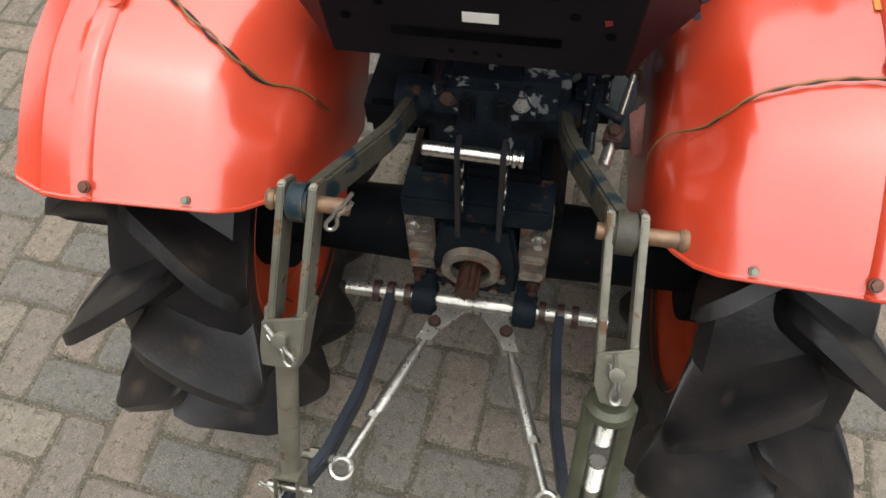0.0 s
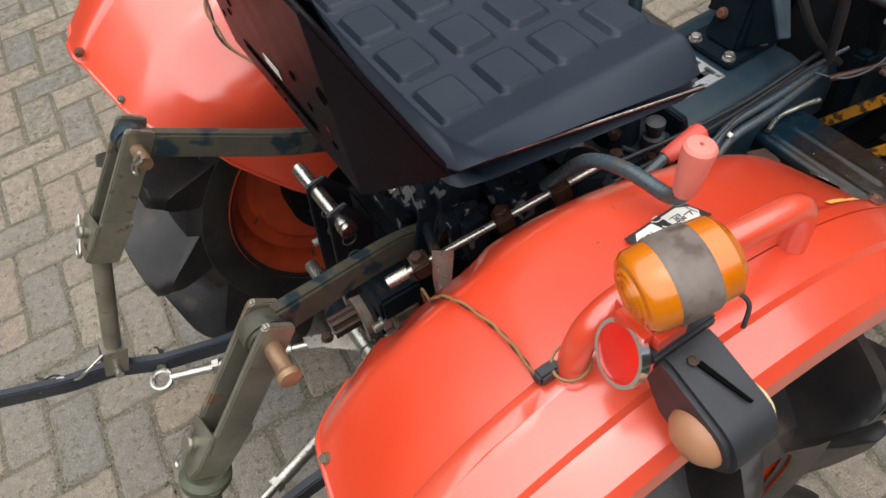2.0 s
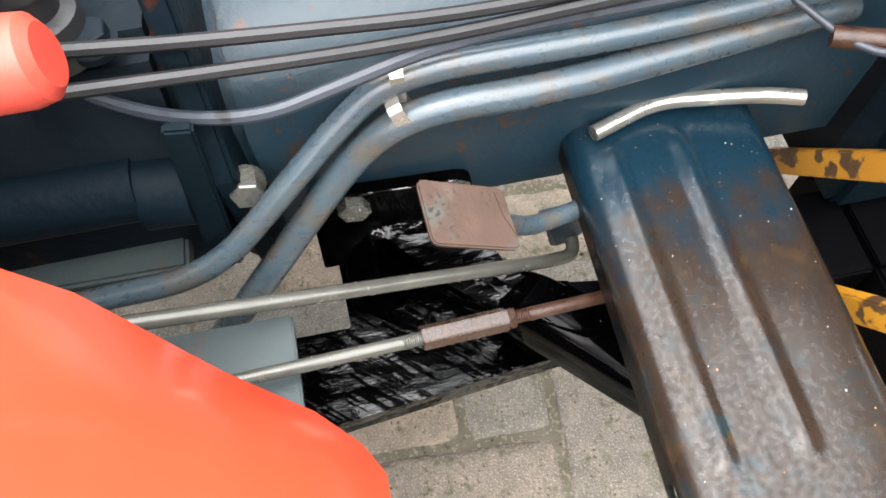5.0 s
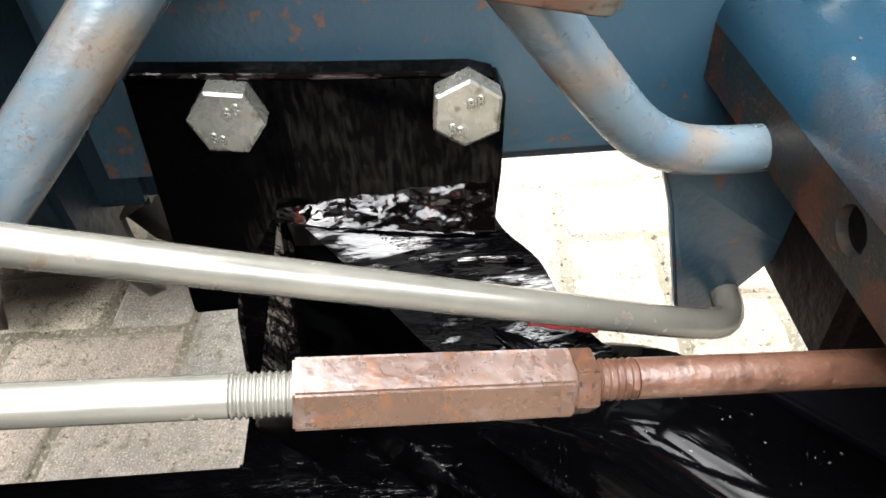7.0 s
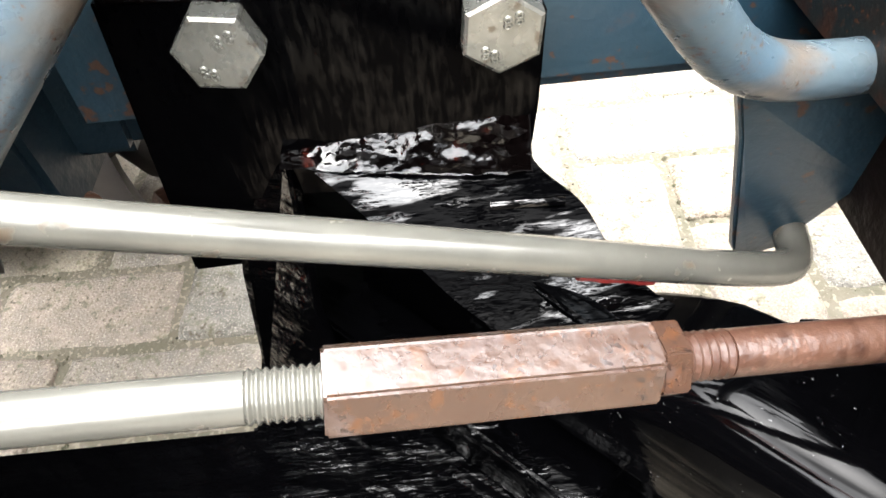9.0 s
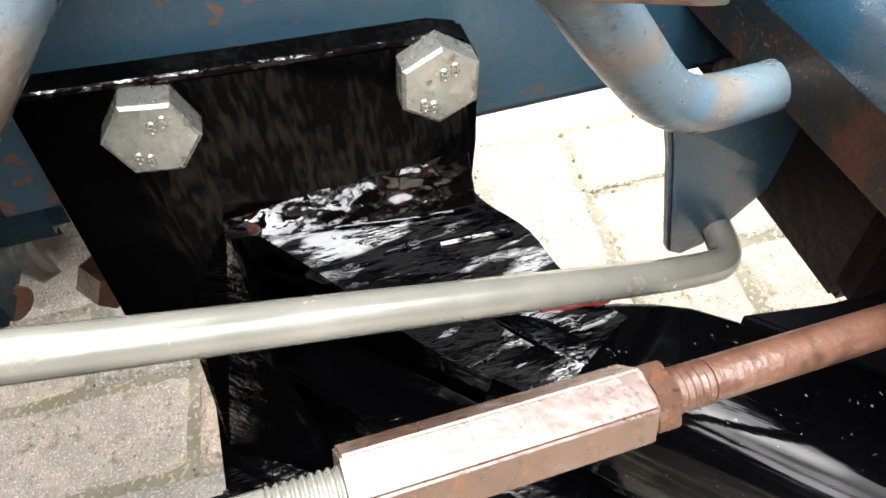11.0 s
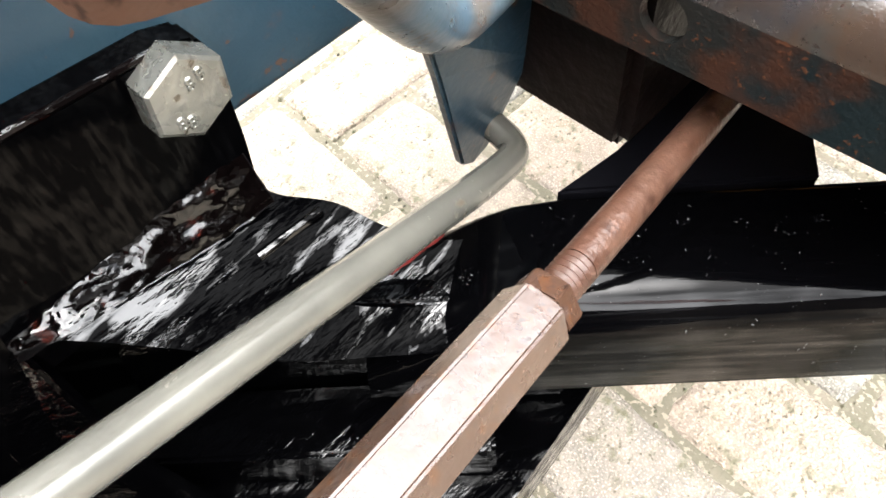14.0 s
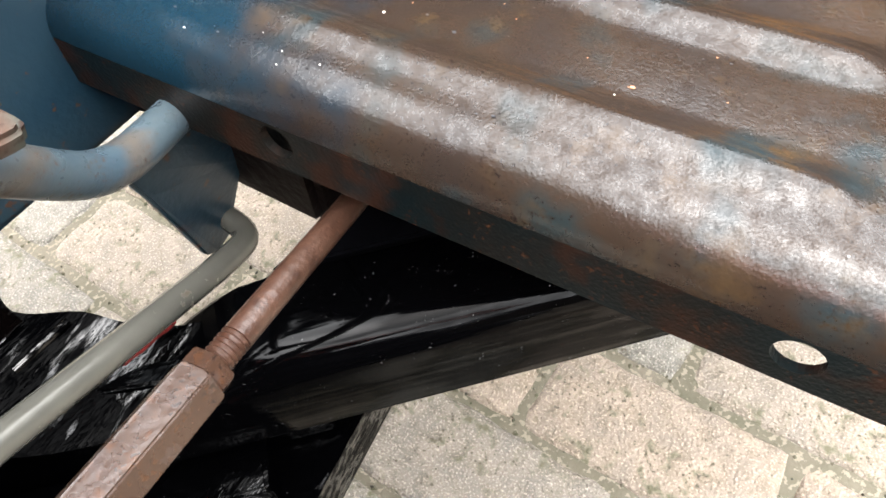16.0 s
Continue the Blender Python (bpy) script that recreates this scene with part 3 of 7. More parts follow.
def rear_wheel(side, phase):
    at = mirrored(side)
    hub = at(HUB)
    out = Vector((side, 0, 0))
    bm = bmesh.new()
    prof = [(0.205, -0.080), (0.225, -0.092), (0.262, -0.100), (0.285, -0.088), (0.298, -0.05), (0.302, 0.0), (0.298, 0.05), (0.285, 0.088), (0.262, 0.100), (0.225, 0.092), (0.205, 0.080)]
    lathe(bm, hub, out, prof, seg=64)
    tyre = part("tyre", bm, RUBBER, tractor, "worn black high-lug tractor tyre", smooth=True)
    # lug stations: across, top radius, foot radius, half widths of crest and foot
    stations = [(-0.034, 0.318, 0.296, 0.006, 0.018), (-0.030, 0.352, 0.294, 0.011, 0.032), (-0.022, 0.368, 0.292, 0.013, 0.042), (0.0, 0.374, 0.290, 0.014, 0.050), (0.03, 0.374, 0.288, 0.014, 0.052), (0.06, 0.374, 0.284, 0.014, 0.054),
                (0.085, 0.373, 0.270, 0.014, 0.056), (0.105, 0.371, 0.262, 0.014, 0.050), (0.122, 0.366, 0.290, 0.013, 0.036), (0.134, 0.360, 0.318, 0.011, 0.022), (0.139, 0.352, 0.332, 0.006, 0.011)]
    shape = ((-1.0, 0.0), (-0.80, 0.05), (-0.60, 0.16), (-0.40, 0.36), (-0.22, 0.66), (-0.08, 0.93), (0.0, 1.0))
    for lean in (1, -1):
        for k in range(12):
            th0 = 2 * math.pi * (k + (0.5 if lean < 0 else 0.0)) / 12 + phase
            bm = bmesh.new()
            rows = []
            for i, (x, top, foot_r, crest, foot_w) in enumerate(stations):
                th = th0 + 1.85 * x
                wob = 0.0015 * math.sin(2.1 * k + 1.3 * i)
                loop = []
                for sgn in (-1, 1):
                    for q, f in (shape if sgn < 0 else shape[::-1]):
                        h = sgn * 0.85 * (crest + (foot_w - crest) * -q)
                        r = foot_r + (top + wob - foot_r) * f
                        a = th + h / r
                        loop.append(bm.verts.new(hub + Vector((side * lean * x * 0.92, math.cos(a) * r, math.sin(a) * r))))
                rows.append(loop)
            n = len(rows[0])
            for a, b in zip(rows, rows[1:]):
                for j in range(n):
                    bm.faces.new((a[j], a[(j + 1) % n], b[(j + 1) % n], b[j]))
            bm.faces.new(rows[0])
            bm.faces.new(rows[-1][::-1])
            lug = part("lug", bm, RUBBER, tyre, smooth=True)
            lug.data.set_sharp_from_angle(angle=radians(60))
    bm = bmesh.new()
    prof = [(0.212, -0.088), (0.216, -0.080), (0.196, -0.066), (0.186, -0.050), (0.180, -0.035), (0.160, -0.028), (0.150, -0.036), (0.070, -0.030), (0.0, -0.030),
            (0.0, -0.024), (0.070, -0.024), (0.150, -0.030), (0.160, -0.022), (0.180, 0.02), (0.190, 0.06), (0.216, 0.080), (0.212, 0.088)]
    lathe(bm, hub, out, prof, seg=56)
    rim = part("rim", bm, ORANGE, tractor, "orange-painted steel wheel rim with black streaks", smooth=True)
    for k in range(6):
        a = 2 * math.pi * k / 6 + 0.3
        bolt(hub + Vector((-side * 0.031, math.cos(a) * 0.085, math.sin(a) * 0.085)), (-side, 0, 0), 0.017, rim, RUST, "wheel_bolt", washer=False)
    bm = bmesh.new()
    cyl(bm, at((XM + 0.10, 0.43, HUB.z)), at((HUB.x - 0.028, 0.43, HUB.z)), 0.062, 0.055, seg=28)
    cyl(bm, at((HUB.x - 0.075, 0.43, HUB.z)), at((HUB.x - 0.032, 0.43, HUB.z)), 0.10, seg=28)
    part("axle_housing", bm, ENGINE, tractor, "greasy black axle housing", smooth=True)


FC, FR = Vector((0, 0.43, 0.45)), 0.440
# across the fender: x, radial offset, angle of the front end
ACROSS = [(0.548, -0.030, 62.5), (0.546, -0.010, 62), (0.538, -0.001, 60.5), (0.515, 0.0, 57), (0.509, 0.001, 56), (0.505, 0.006, 55.5), (0.480, 0.007, 52), (0.472, 0.007, 51), (0.4705, 0.007, 19),
          (0.460, 0.006, 19), (0.455, 0.004, 19), (0.451, -0.002, 19), (0.420, -0.010, 19), (0.39, -0.0185, 19), (0.368, -0.0245, 19), (0.350, -0.0295, 19), (0.340, -0.033, 19), (0.330, -0.0385, 20), (0.320, -0.047, 22), (0.310, -0.057, 26), (0.292, -0.079, 32), (0.282, -0.092, 38), (0.274, -0.118, 46), (0.268, -0.155, 48), (0.265, -0.200, 50), (0.263, -0.260, 54), (0.262, -0.320, 60)]
REAR_END = [(0.548, 126.3), (0.546, 128.0), (0.538, 129.5), (0.515, 130.8), (0.500, 131.2), (0.330, 131.3), (0.310, 130.8), (0.292, 129.2), (0.282, 127.6), (0.274, 128.2), (0.265, 130.5), (0.262, 133.0)]


def rear_end(x):
    """The angle at which the fender ends behind, rounded at both corners."""
    return float(np.interp(x, [a for a, _ in REAR_END][::-1], [b for _, b in REAR_END][::-1]))



def fender_point(x, dr, deg):
    a = radians(deg)
    # the inner wall steps in behind the seat
    inner = max(0.0, min(1.0, (0.345 - x) / 0.05)) * (x > 0.279)
    notch = max(0.0, min(1.0, (deg - 96) / 6.0)) * max(0.0, min(1.0, (118 - deg) / 3.0))
    x = x + 0.012 * inner * notch
    dr = dr + max(0.0, -dr) * (0.58 * max(0.0, min(1.0, (64 - deg) / 28)) + 0.36 * max(0.0, min(1.0, (36 - deg) / 13)) * max(0.0, min(1.0, (x - 0.308) / 0.03))) - 0.015 * max(0.0, min(1.0, (deg - 112) / 18))
    crown = 0.006 * math.exp(-((deg - 70) / 30) ** 2)
    return Vector((x, FC.y + (FR + dr + crown) * math.cos(a), FC.z + (FR + dr) * math.sin(a)))


def on_fender(x, deg, h=0.004):
    drs = [(a, b) for a, b, _ in ACROSS]
    dr = np.interp(x, [a for a, _ in drs][::-1], [b for _, b in drs][::-1])
    return fender_point(x, dr + h, deg)


def fender(side):
    at = mirrored(side)
    bm = bmesh.new()
    n = 46
    grid = []
    for x, dr, end in ACROSS:
        start = rear_end(x)
        grid.append([bm.verts.new(at(fender_point(x, dr, start + (end - start) * k / n))) for k in range(n + 1)])
    for a, b in zip(grid, grid[1:]):
        for k in range(n):
            bm.faces.new((a[k], a[k + 1], b[k + 1], b[k]))
    bmesh.ops.recalc_face_normals(bm, faces=bm.faces)
    bmesh.ops.solidify(bm, geom=bm.faces[:], thickness=0.003)
    f = part("fender", bm, RED, tractor, "faded glossy red steel fender with pressed ridges", smooth=True)
    # rolled rear hem
    bm = bmesh.new()
    sweep(bm, [at(fender_point(x, dr - 0.001, rear_end(x))) for x, dr, _ in ACROSS], circle(0.003, 8))
    part("rolled_edge", bm, RED, f, smooth=True)
    for x, deg, af, mat in ((0.455, 129.5, 0.0095, SCREW), (0.358, 130.0, 0.007, YZINC), (0.462, 55.0, 0.0085, SCREW), (0.478, 88.2, 0.0095, SCREW)):
        p = on_fender(x, deg, 0.002)
        d = Vector((0, p.y - FC.y, p.z - FC.z))
        bolt(at(p), d, af, f, mat, "bolt", height=0.005)
    return f


for side, phase in ((1, radians(16)), (-1, radians(27))):
    rear_wheel(side, phase)
fender_right = fender(1)
fender_left = fender(-1)

# chipped paint along the seam of the right fender
for deg, n in ((92, 7), (76, 9), (62, 8)):
    for k in range(n):
        bm = bmesh.new()
        a = deg - k * 1.15
        w = 0.003 + 0.003 * random.random()
        q = [on_fender(0.4515 - d, a + e, 0.0016) for d, e in ((0, -0.75), (w, -0.6), (w * 0.9, 0.6), (0, 0.75))]
        slab(bm, q, (0, 0, 0.0006))
        part("bare_patch", bm, BARE, fender_right, "chipped paint with yellowed primer")


def fender_tag(lines, x, deg, length, width, across, kind):
    """A printed arrow sticker lying on the fender."""
    p = on_fender(x, deg, 0.0)
    t = Vector((0, math.sin(radians(deg)), -math.cos(radians(deg))))
    side = (on_fender(x + 0.012, deg, 0.0) - on_fender(x - 0.012, deg, 0.0)).normalized()
    nrm = side.cross(t).normalized()
    if nrm.z < 0:
        nrm = -nrm
    side = nrm.cross(t)
    c, s = math.cos(across), math.sin(across)
    ax, ay = t * c + side * s, side * c - t * s
    m = Matrix((( ax.x, ay.x, nrm.x, p.x), (ax.y, ay.y, nrm.y, p.y), (ax.z, ay.z, nrm.z, p.z), (0, 0, 0, 1)))

    def put(u, v, h):
        return m @ Vector((u, v, h))

    L, W = length / 2, width / 2
    bm = bmesh.new()
    slab(bm, [put(-L, -W, 0.0015), put(L, -W, 0.0015), put(L, W, 0.0015), put(-L, W, 0.0015)], nrm * 0.0006)
    tag = part("sticker", bm, BLACK_TAG, tractor, "black and white printed lift arrow sticker")
    bm = bmesh.new()
    a = W * 0.8
    for sgn in (1, -1):
        i, o = 0.16 * L, 0.93 * L
        pts = [(sgn * i, -a), (sgn * (o - a * 0.7), -a), (sgn * o, -a * 0.35), (sgn * o, a * 0.35), (sgn * (o - a * 0.7), a), (sgn * i, a)]
        slab(bm, [put(u, v, 0.0021) for u, v in (pts if sgn > 0 else pts[::-1])], nrm * 0.0004)
    part("arrow", bm, WHITE_TAG, tag)
    for body, u, mat in lines:
        text_mesh("lettering", body, m @ pose(u * L, 0, 0.0027, 0, 0, -90), width * 0.42, mat, tag)


fender_tag((("上\n昇", -0.52, BLACK_TAG), ("リフト", 0.0, WHITE_TAG), ("下\n降", 0.52, BLACK_TAG)), 0.405, 82.3, 0.072, 0.030, 0.12, "lift")
fender_tag((("低\n速", -0.52, BLACK_TAG), ("高\n速", 0.52, BLACK_TAG)), 0.392, 42.5, 0.045, 0.030, 0.1, "speed")

# grab rail, lamps and wiring on the right fender; a plain rail on the left one
for side, f in ((1, fender_right), (-1, fender_left)):
    at = mirrored(side)
    bm = bmesh.new()
    tube(bm, [at(p) for p in ((0.463, 0.338, 0.868), (0.464, 0.346, 0.935), (0.466, 0.395, 0.948), (0.475, 0.488, 0.944), (0.4765, 0.535, 0.937), (0.4765, 0.541, 0.862))], 0.0105, 0.03)
    for x, y, z, d in ((0.464, 0.338, 0.883, (0, -0.2, 1)), (0.4765, 0.541, 0.877, (0, 0.25, 1))):
        lathe(bm, at((x, y, z)), d, [(0.0, 0.004), (0.017, 0.003), (0.018, 0.0), (0.0, -0.001)], seg=20)
    part("grab_rail", bm, RED, f, "red tubular grab rail", smooth=True)

AX = Vector((0.22, 0.96, 0.14)).normalized()
A0 = Vector((0.498, 0.378, 1.004)) - AX * 0.028
bm = bmesh.new()
prof = [(0.0, -0.0042), (0.005, -0.0036), (0.006, -0.0022), (0.0085, -0.0034), (0.0095, -0.0020), (0.0125, -0.0028), (0.0135, -0.0012), (0.0165, -0.0016), (0.0175, 0.0), (0.021, 0.0008), (0.0240, 0.0045), (0.0248, 0.016), (0.0, 0.016)]
lathe(bm, A0, AX, prof, seg=40)
part("amber_lens", bm, AMBER, fender_right, "amber ribbed plastic indicator lens", smooth=True)
bm = bmesh.new()
lathe(bm, A0 + AX * 0.016, AX, [(0.0, 0.0), (0.0250, 0.0), (0.0258, 0.002), (0.0258, 0.022), (0.0250, 0.024), (0.0, 0.024)], seg=40)
part("indicator_body", bm, LAMP_BODY, fender_right, "weathered brown-grey indicator body", smooth=True)
bm = bmesh.new()
lathe(bm, A0 + AX * 0.040, AX, [(0.0, 0.0), (0.0245, 0.0), (0.0238, 0.012), (0.018, 0.0175), (0.0, 0.019)], seg=40)
part("amber_lens", bm, AMBER, fender_right, "amber ribbed plastic indicator lens", smooth=True)
bm = bmesh.new()
box(bm, (0.476, 0.352, 0.930), (0.512, 0.385, 0.978))
part("lamp_bracket", bm, RED, fender_right, "red painted lamp bracket", bevel=0.006)
bm = bmesh.new()
RC, RD = Vector((0.497, 0.351, 0.948)), Vector((-0.20, -0.90, 0.36)).normalized()
lathe(bm, RC, RD, [(0.0, 0.0), (0.0185, 0.0), (0.0185, 0.006), (0.012, 0.0085), (0.0, 0.009)], seg=32)
part("reflector", bm, RED_LENS, fender_right, "round red reflector", smooth=True)
bm = bmesh.new()
ring(bm, RC + RD * 0.001, RC + RD * 0.0072, 0.0212, 0.0185, seg=36)
part("reflector_rim", bm, CHROME, fender_right, "chrome reflector rim", smooth=True)
# side lamp with a black housing on an arm
bm = bmesh.new()
LX, LZ, LR = 0.553, 0.921, 0.0255
arc = [(LX + LR * math.cos(radians(a)), LZ + LR * math.sin(radians(a))) for a in range(70, -111, -15)]
slab(bm, [(x, 0.3575, z) for x, z in [(0.512, 0.957), (0.522, 0.957)] + arc + [(0.522, 0.905), (0.506, 0.928)]], (0.0, 0.039, 0.0))
side_lamp = part("side_lamp_housing", bm, BLACK_PLASTIC, tractor, "black moulded side lamp housing with a rounded end", bevel=0.0035, smooth=True)
bm = bmesh.new()
box(bm, (0.506, 0.352, 0.953), (0.515, 0.402, 0.962))
part("mounting_lug", bm, BLACK_PLASTIC, side_lamp, bevel=0.002)
bm = bmesh.new()
slab(bm, [(0.505, 0.356, 0.905), (0.474, 0.352, 0.912), (0.474, 0.352, 0.942), (0.505, 0.356, 0.955)], (0.0, 0.005, 0.0))
part("backing_plate", bm, BLACK_PLASTIC, side_lamp, bevel=0.001)
bm = bmesh.new()
slab(bm, [(0.528, 0.372, 0.9555), (0.528, 0.376, 0.9555), (0.560, 0.385, 0.9475), (0.560, 0.383, 0.9475)], (0.0005, 0.0, 0.0016))
part("moulded_slit", bm, HOLE, side_lamp)
bm = bmesh.new()
lathe(bm, (LX - 0.001, 0.3585, LZ - 0.002), (0.05, -1, 0.0), [(0.0, 0.0125), (0.007, 0.0118), (0.0135, 0.0085), (0.0185, 0.0035), (0.0195, 0.0), (0.0, -0.004)], seg=32)
part("tail_lens", bm, TAN_LENS, side_lamp, "faded tan tail lamp lens with a crack", smooth=True)
bm = bmesh.new()
lathe(bm, (LX + 0.002, 0.3955, LZ - 0.001), (0.05, 1, 0.0), [(0.0, 0.0115), (0.007, 0.0108), (0.0135, 0.008), (0.0185, 0.0035), (0.0195, 0.0), (0.0, -0.004)], seg=32)
part("front_lens", bm, CREAM_LENS, side_lamp, "yellowed cream front lens", smooth=True)
bolt((0.526, 0.372, 0.956), (0.1, 0.0, 1), 0.006, side_lamp, RUST, "screw", washer=False, height=0.002)
for k in (0, 1):
    bm = bmesh.new()
    tube(bm, [(0.508, 0.366 + 0.012 * k, 0.958), (0.503, 0.362 + 0.012 * k, 0.972), (0.496, 0.366 + 0.012 * k, 0.978), (0.492, 0.372 + 0.010 * k, 0.968)], 0.0012, 0.008, 6)
    part("lamp_wire", bm, BLACK_WIRE, side_lamp, smooth=True)


def wire(pts, r, mat, name="wire", parent=None, fillet=0.03):
    bm = bmesh.new()
    sweep(bm, rounded(pts, fillet, 5), circle(r, 7))
    return part(name, bm, mat, parent or fender_right, smooth=True)


for k, (mat, off) in enumerate(((BLACK_WIRE, 0.0), (TAN_WIRE, 0.0022))):
    pts = []
    for i in range(19):
        t = i / 18
        w = math.sin(i * 1.9 + k * math.pi) * 0.0022
        pts.append(on_fender(0.292 + 0.165 * t, 108 - 1.5 * t - 3 * math.sin(t * 2.4) + w * 60, 0.004 + off + abs(w)))
    pts = [(0.262, 0.335, 0.70), (0.258, 0.330, 0.735), (0.268, 0.326, 0.775)] + pts
    wire(pts, 0.0013, mat)
    at = mirrored(-1)
    wire([at(p) for p in ([(0.255, 0.36, 0.72), (0.275, 0.345, 0.77)] + [on_fender(0.292 + 0.16 * i / 10, 108 - 14 * (i / 10) ** 1.5 + 0.6 * math.sin(i * 2.0 + k * 3), 0.004 + off) for i in range(11)])], 0.0016, mat, parent=fender_left)
bm = bmesh.new()
box(bm, (0.452, 0.316, 0.884), (0.462, 0.334, 0.896))
part("wire_connector", bm, BLACK_PLASTIC, fender_right, "small black wire connector", bevel=0.002)
bm = bmesh.new()
sweep(bm, [Vector((0.463, 0.340, 0.898)) + Vector((math.cos(a) * 0.013, math.sin(a) * 0.013, 0.004 * math.sin(a))) for a in (2 * math.pi * k / 20 for k in range(21))], circle(0.0013, 6), caps=False)
part("wire_tie", bm, TAN_WIRE, fender_right)
wire([(0.535, 0.392, 0.985), (0.530, 0.400, 1.000), (0.515, 0.390, 1.002), (0.512, 0.375, 0.985)], 0.0014, BLACK_WIRE)

# ---- seat ----
SX0, SX1, SY0, SY1 = XM - 0.219, XM + 0.219, 0.318, 0.664


def seat_height(u, v):
    """u across from -1 to 1, v from the rear to the front 0 to 1: a flat panel, a raised bolster round it, steep sides."""
    edge = abs(u)
    rear = 0.17 + 0.10 * edge ** 2
    z = 0.886 + 0.150 * max(0.0, 1 - v / rear) ** 1.25
    z += 0.011 * max(0.0, min(1.0, (edge - 0.635) / 0.20))
    z -= 0.030 * max(0.0, (v - 0.95) / 0.05) ** 1.6
    return z


def pad_lift(x, y):
    """The raised cushions of the seat, in rows with grooves between, and two drain holes behind them."""
    for hx in (-0.014, 0.078):
        if math.hypot(x - XM - hx, y - 0.386) < 0.0105:
            return -0.020
    px, py = (x - (XM - 0.153)) / 0.0765, (y - 0.394) / 0.0672
    if 0 <= px < 4 and 0 <= py < 3.85:
        fx, fy = abs(px % 1 - 0.5) * 0.0765, abs(py % 1 - 0.5) * 0.0672
        cx, cy = max(0.0, fx - 0.021), max(0.0, fy - 0.015)
        d = 0.0095 - math.hypot(cx, cy)
        return 0.0062 * max(0.0, min(1.0, d / 0.0045)) ** 0.8
    return 0.0


bm = bmesh.new()
nu, nv = 190, 150
grid = []
for i in range(nu + 1):
    u = -1 + 2 * i / nu
    col = []
    for j in range(nv + 1):
        v = j / nv
        x, y = (SX0 + SX1) / 2 + u * (SX1 - SX0) / 2, SY0 + v * (SY1 - SY0)
        # rounded corners in plan
        cxn, cyn = max(0.0, abs(u) - 0.82) / 0.18, max(0.0, abs(v - 0.5) - 0.36) / 0.14
        pull = max(0.0, math.hypot(cxn, cyn) - 1.0) * 0.35
        x = XM + (x - XM) * (1 - 0.30 * max(0.0, 1 - v / 0.16))
        x -= math.copysign(pull * 0.05, u)
        y -= math.copysign(pull * 0.05, v - 0.5)
        z = seat_height(u, v) + pad_lift(x, y)
        side = max(0.0, (abs(u) - 0.86) / 0.14) ** 1.3
        rim_z = 0.861 + max(0.0, 0.655 - y) * 0.180
        col.append(bm.verts.new((x, y, z * (1 - side) + max(rim_z, z - 0.045) * side)))
    grid.append(col)
for a, b in zip(grid, grid[1:]):
    for j in range(nv):
        bm.faces.new((a[j], b[j], b[j + 1], a[j + 1]))
rim = [grid[i][0] for i in range(nu + 1)] + [grid[nu][j] for j in range(1, nv + 1)] + [grid[i][nv] for i in range(nu - 1, -1, -1)] + [grid[0][j] for j in range(nv - 1, 0, -1)]
low = [bm.verts.new((XM + (v.co.x - XM) * 0.985, v.co.y, v.co.z - 0.004)) for v in rim]
for k in range(len(rim)):
    j = (k + 1) % len(rim)
    bm.faces.new((rim[k], rim[j], low[j], low[k]))
under = [[bm.verts.new(v.co - Vector((0, 0, 0.026))) for v in col[1:-1:2]] for col in grid[1:-1:2]]
for a, b in zip(under, under[1:]):
    for j in range(len(a) - 1):
        bm.faces.new((a[j], a[j + 1], b[j + 1], b[j]))
seat = part("seat", bm, VINYL, tractor, "dark grey moulded vinyl seat with raised square pads", smooth=True)

# steel pan under the seat, its rear wall with slots and round holes
bm = bmesh.new()
halves = []
for s in (-1, 1):
    halves.append([bm.verts.new((XM + s * x, y, z)) for x, y, z in ((0.146, 0.314, 0.864), (0.209, 0.368, 0.905), (0.158, 0.300, 1.060), (0.222, 0.652, 0.852), (0.205, 0.630, 0.848))])
(bl, sl, tl, fl, ll), (br, sr, tr, fr, lr) = halves
for quad in ((bl, br, tr, tl), (br, sr, tr), (bl, tl, sl), (br, lr, fr, sr), (bl, sl, fl, ll), (bl, ll, lr, br)):
    bm.faces.new(quad)
bmesh.ops.recalc_face_normals(bm, faces=bm.faces)
bmesh.ops.solidify(bm, geom=bm.faces[:], thickness=0.003)
pan = part("seat_pan", bm, SEAT_STEEL, tractor, "dark plum painted steel seat pan with punched holes", bevel=0.001)


def on_pan(u, v, h):
    """u along the rear wall from the middle in metres, v from its lower edge to the rim 0 to 1."""
    a, b = Vector((XM + u, 0.314, 0.864)), Vector((XM + u * 1.07, 0.300, 1.060))
    return a.lerp(b, v) + Vector((0, -1, -0.07)) * (h + 0.0032)


for u, v, w in ((-0.125, 0.24, 0.005), (0.125, 0.24, 0.005), (-0.090, 0.34, 0.005), (0.090, 0.34, 0.005), (-0.070, 0.45, 0.006), (0.070, 0.45, 0.006), (-0.024, 0.06, 0.003), (0.0, 0.06, 0.003), (0.024, 0.06, 0.003), (-0.138, 0.58, 0.009), (0.138, 0.58, 0.009)):
    bm = bmesh.new()
    c = on_pan(u, v, 0.0006)
    slab(bm, [c + Vector((math.cos(2 * math.pi * k / 16) * w, 0, math.sin(2 * math.pi * k / 16) * w * 0.75)) for k in range(16)], (0, -0.0004, 0))
    part("punched_hole", bm, HOLE, pan)
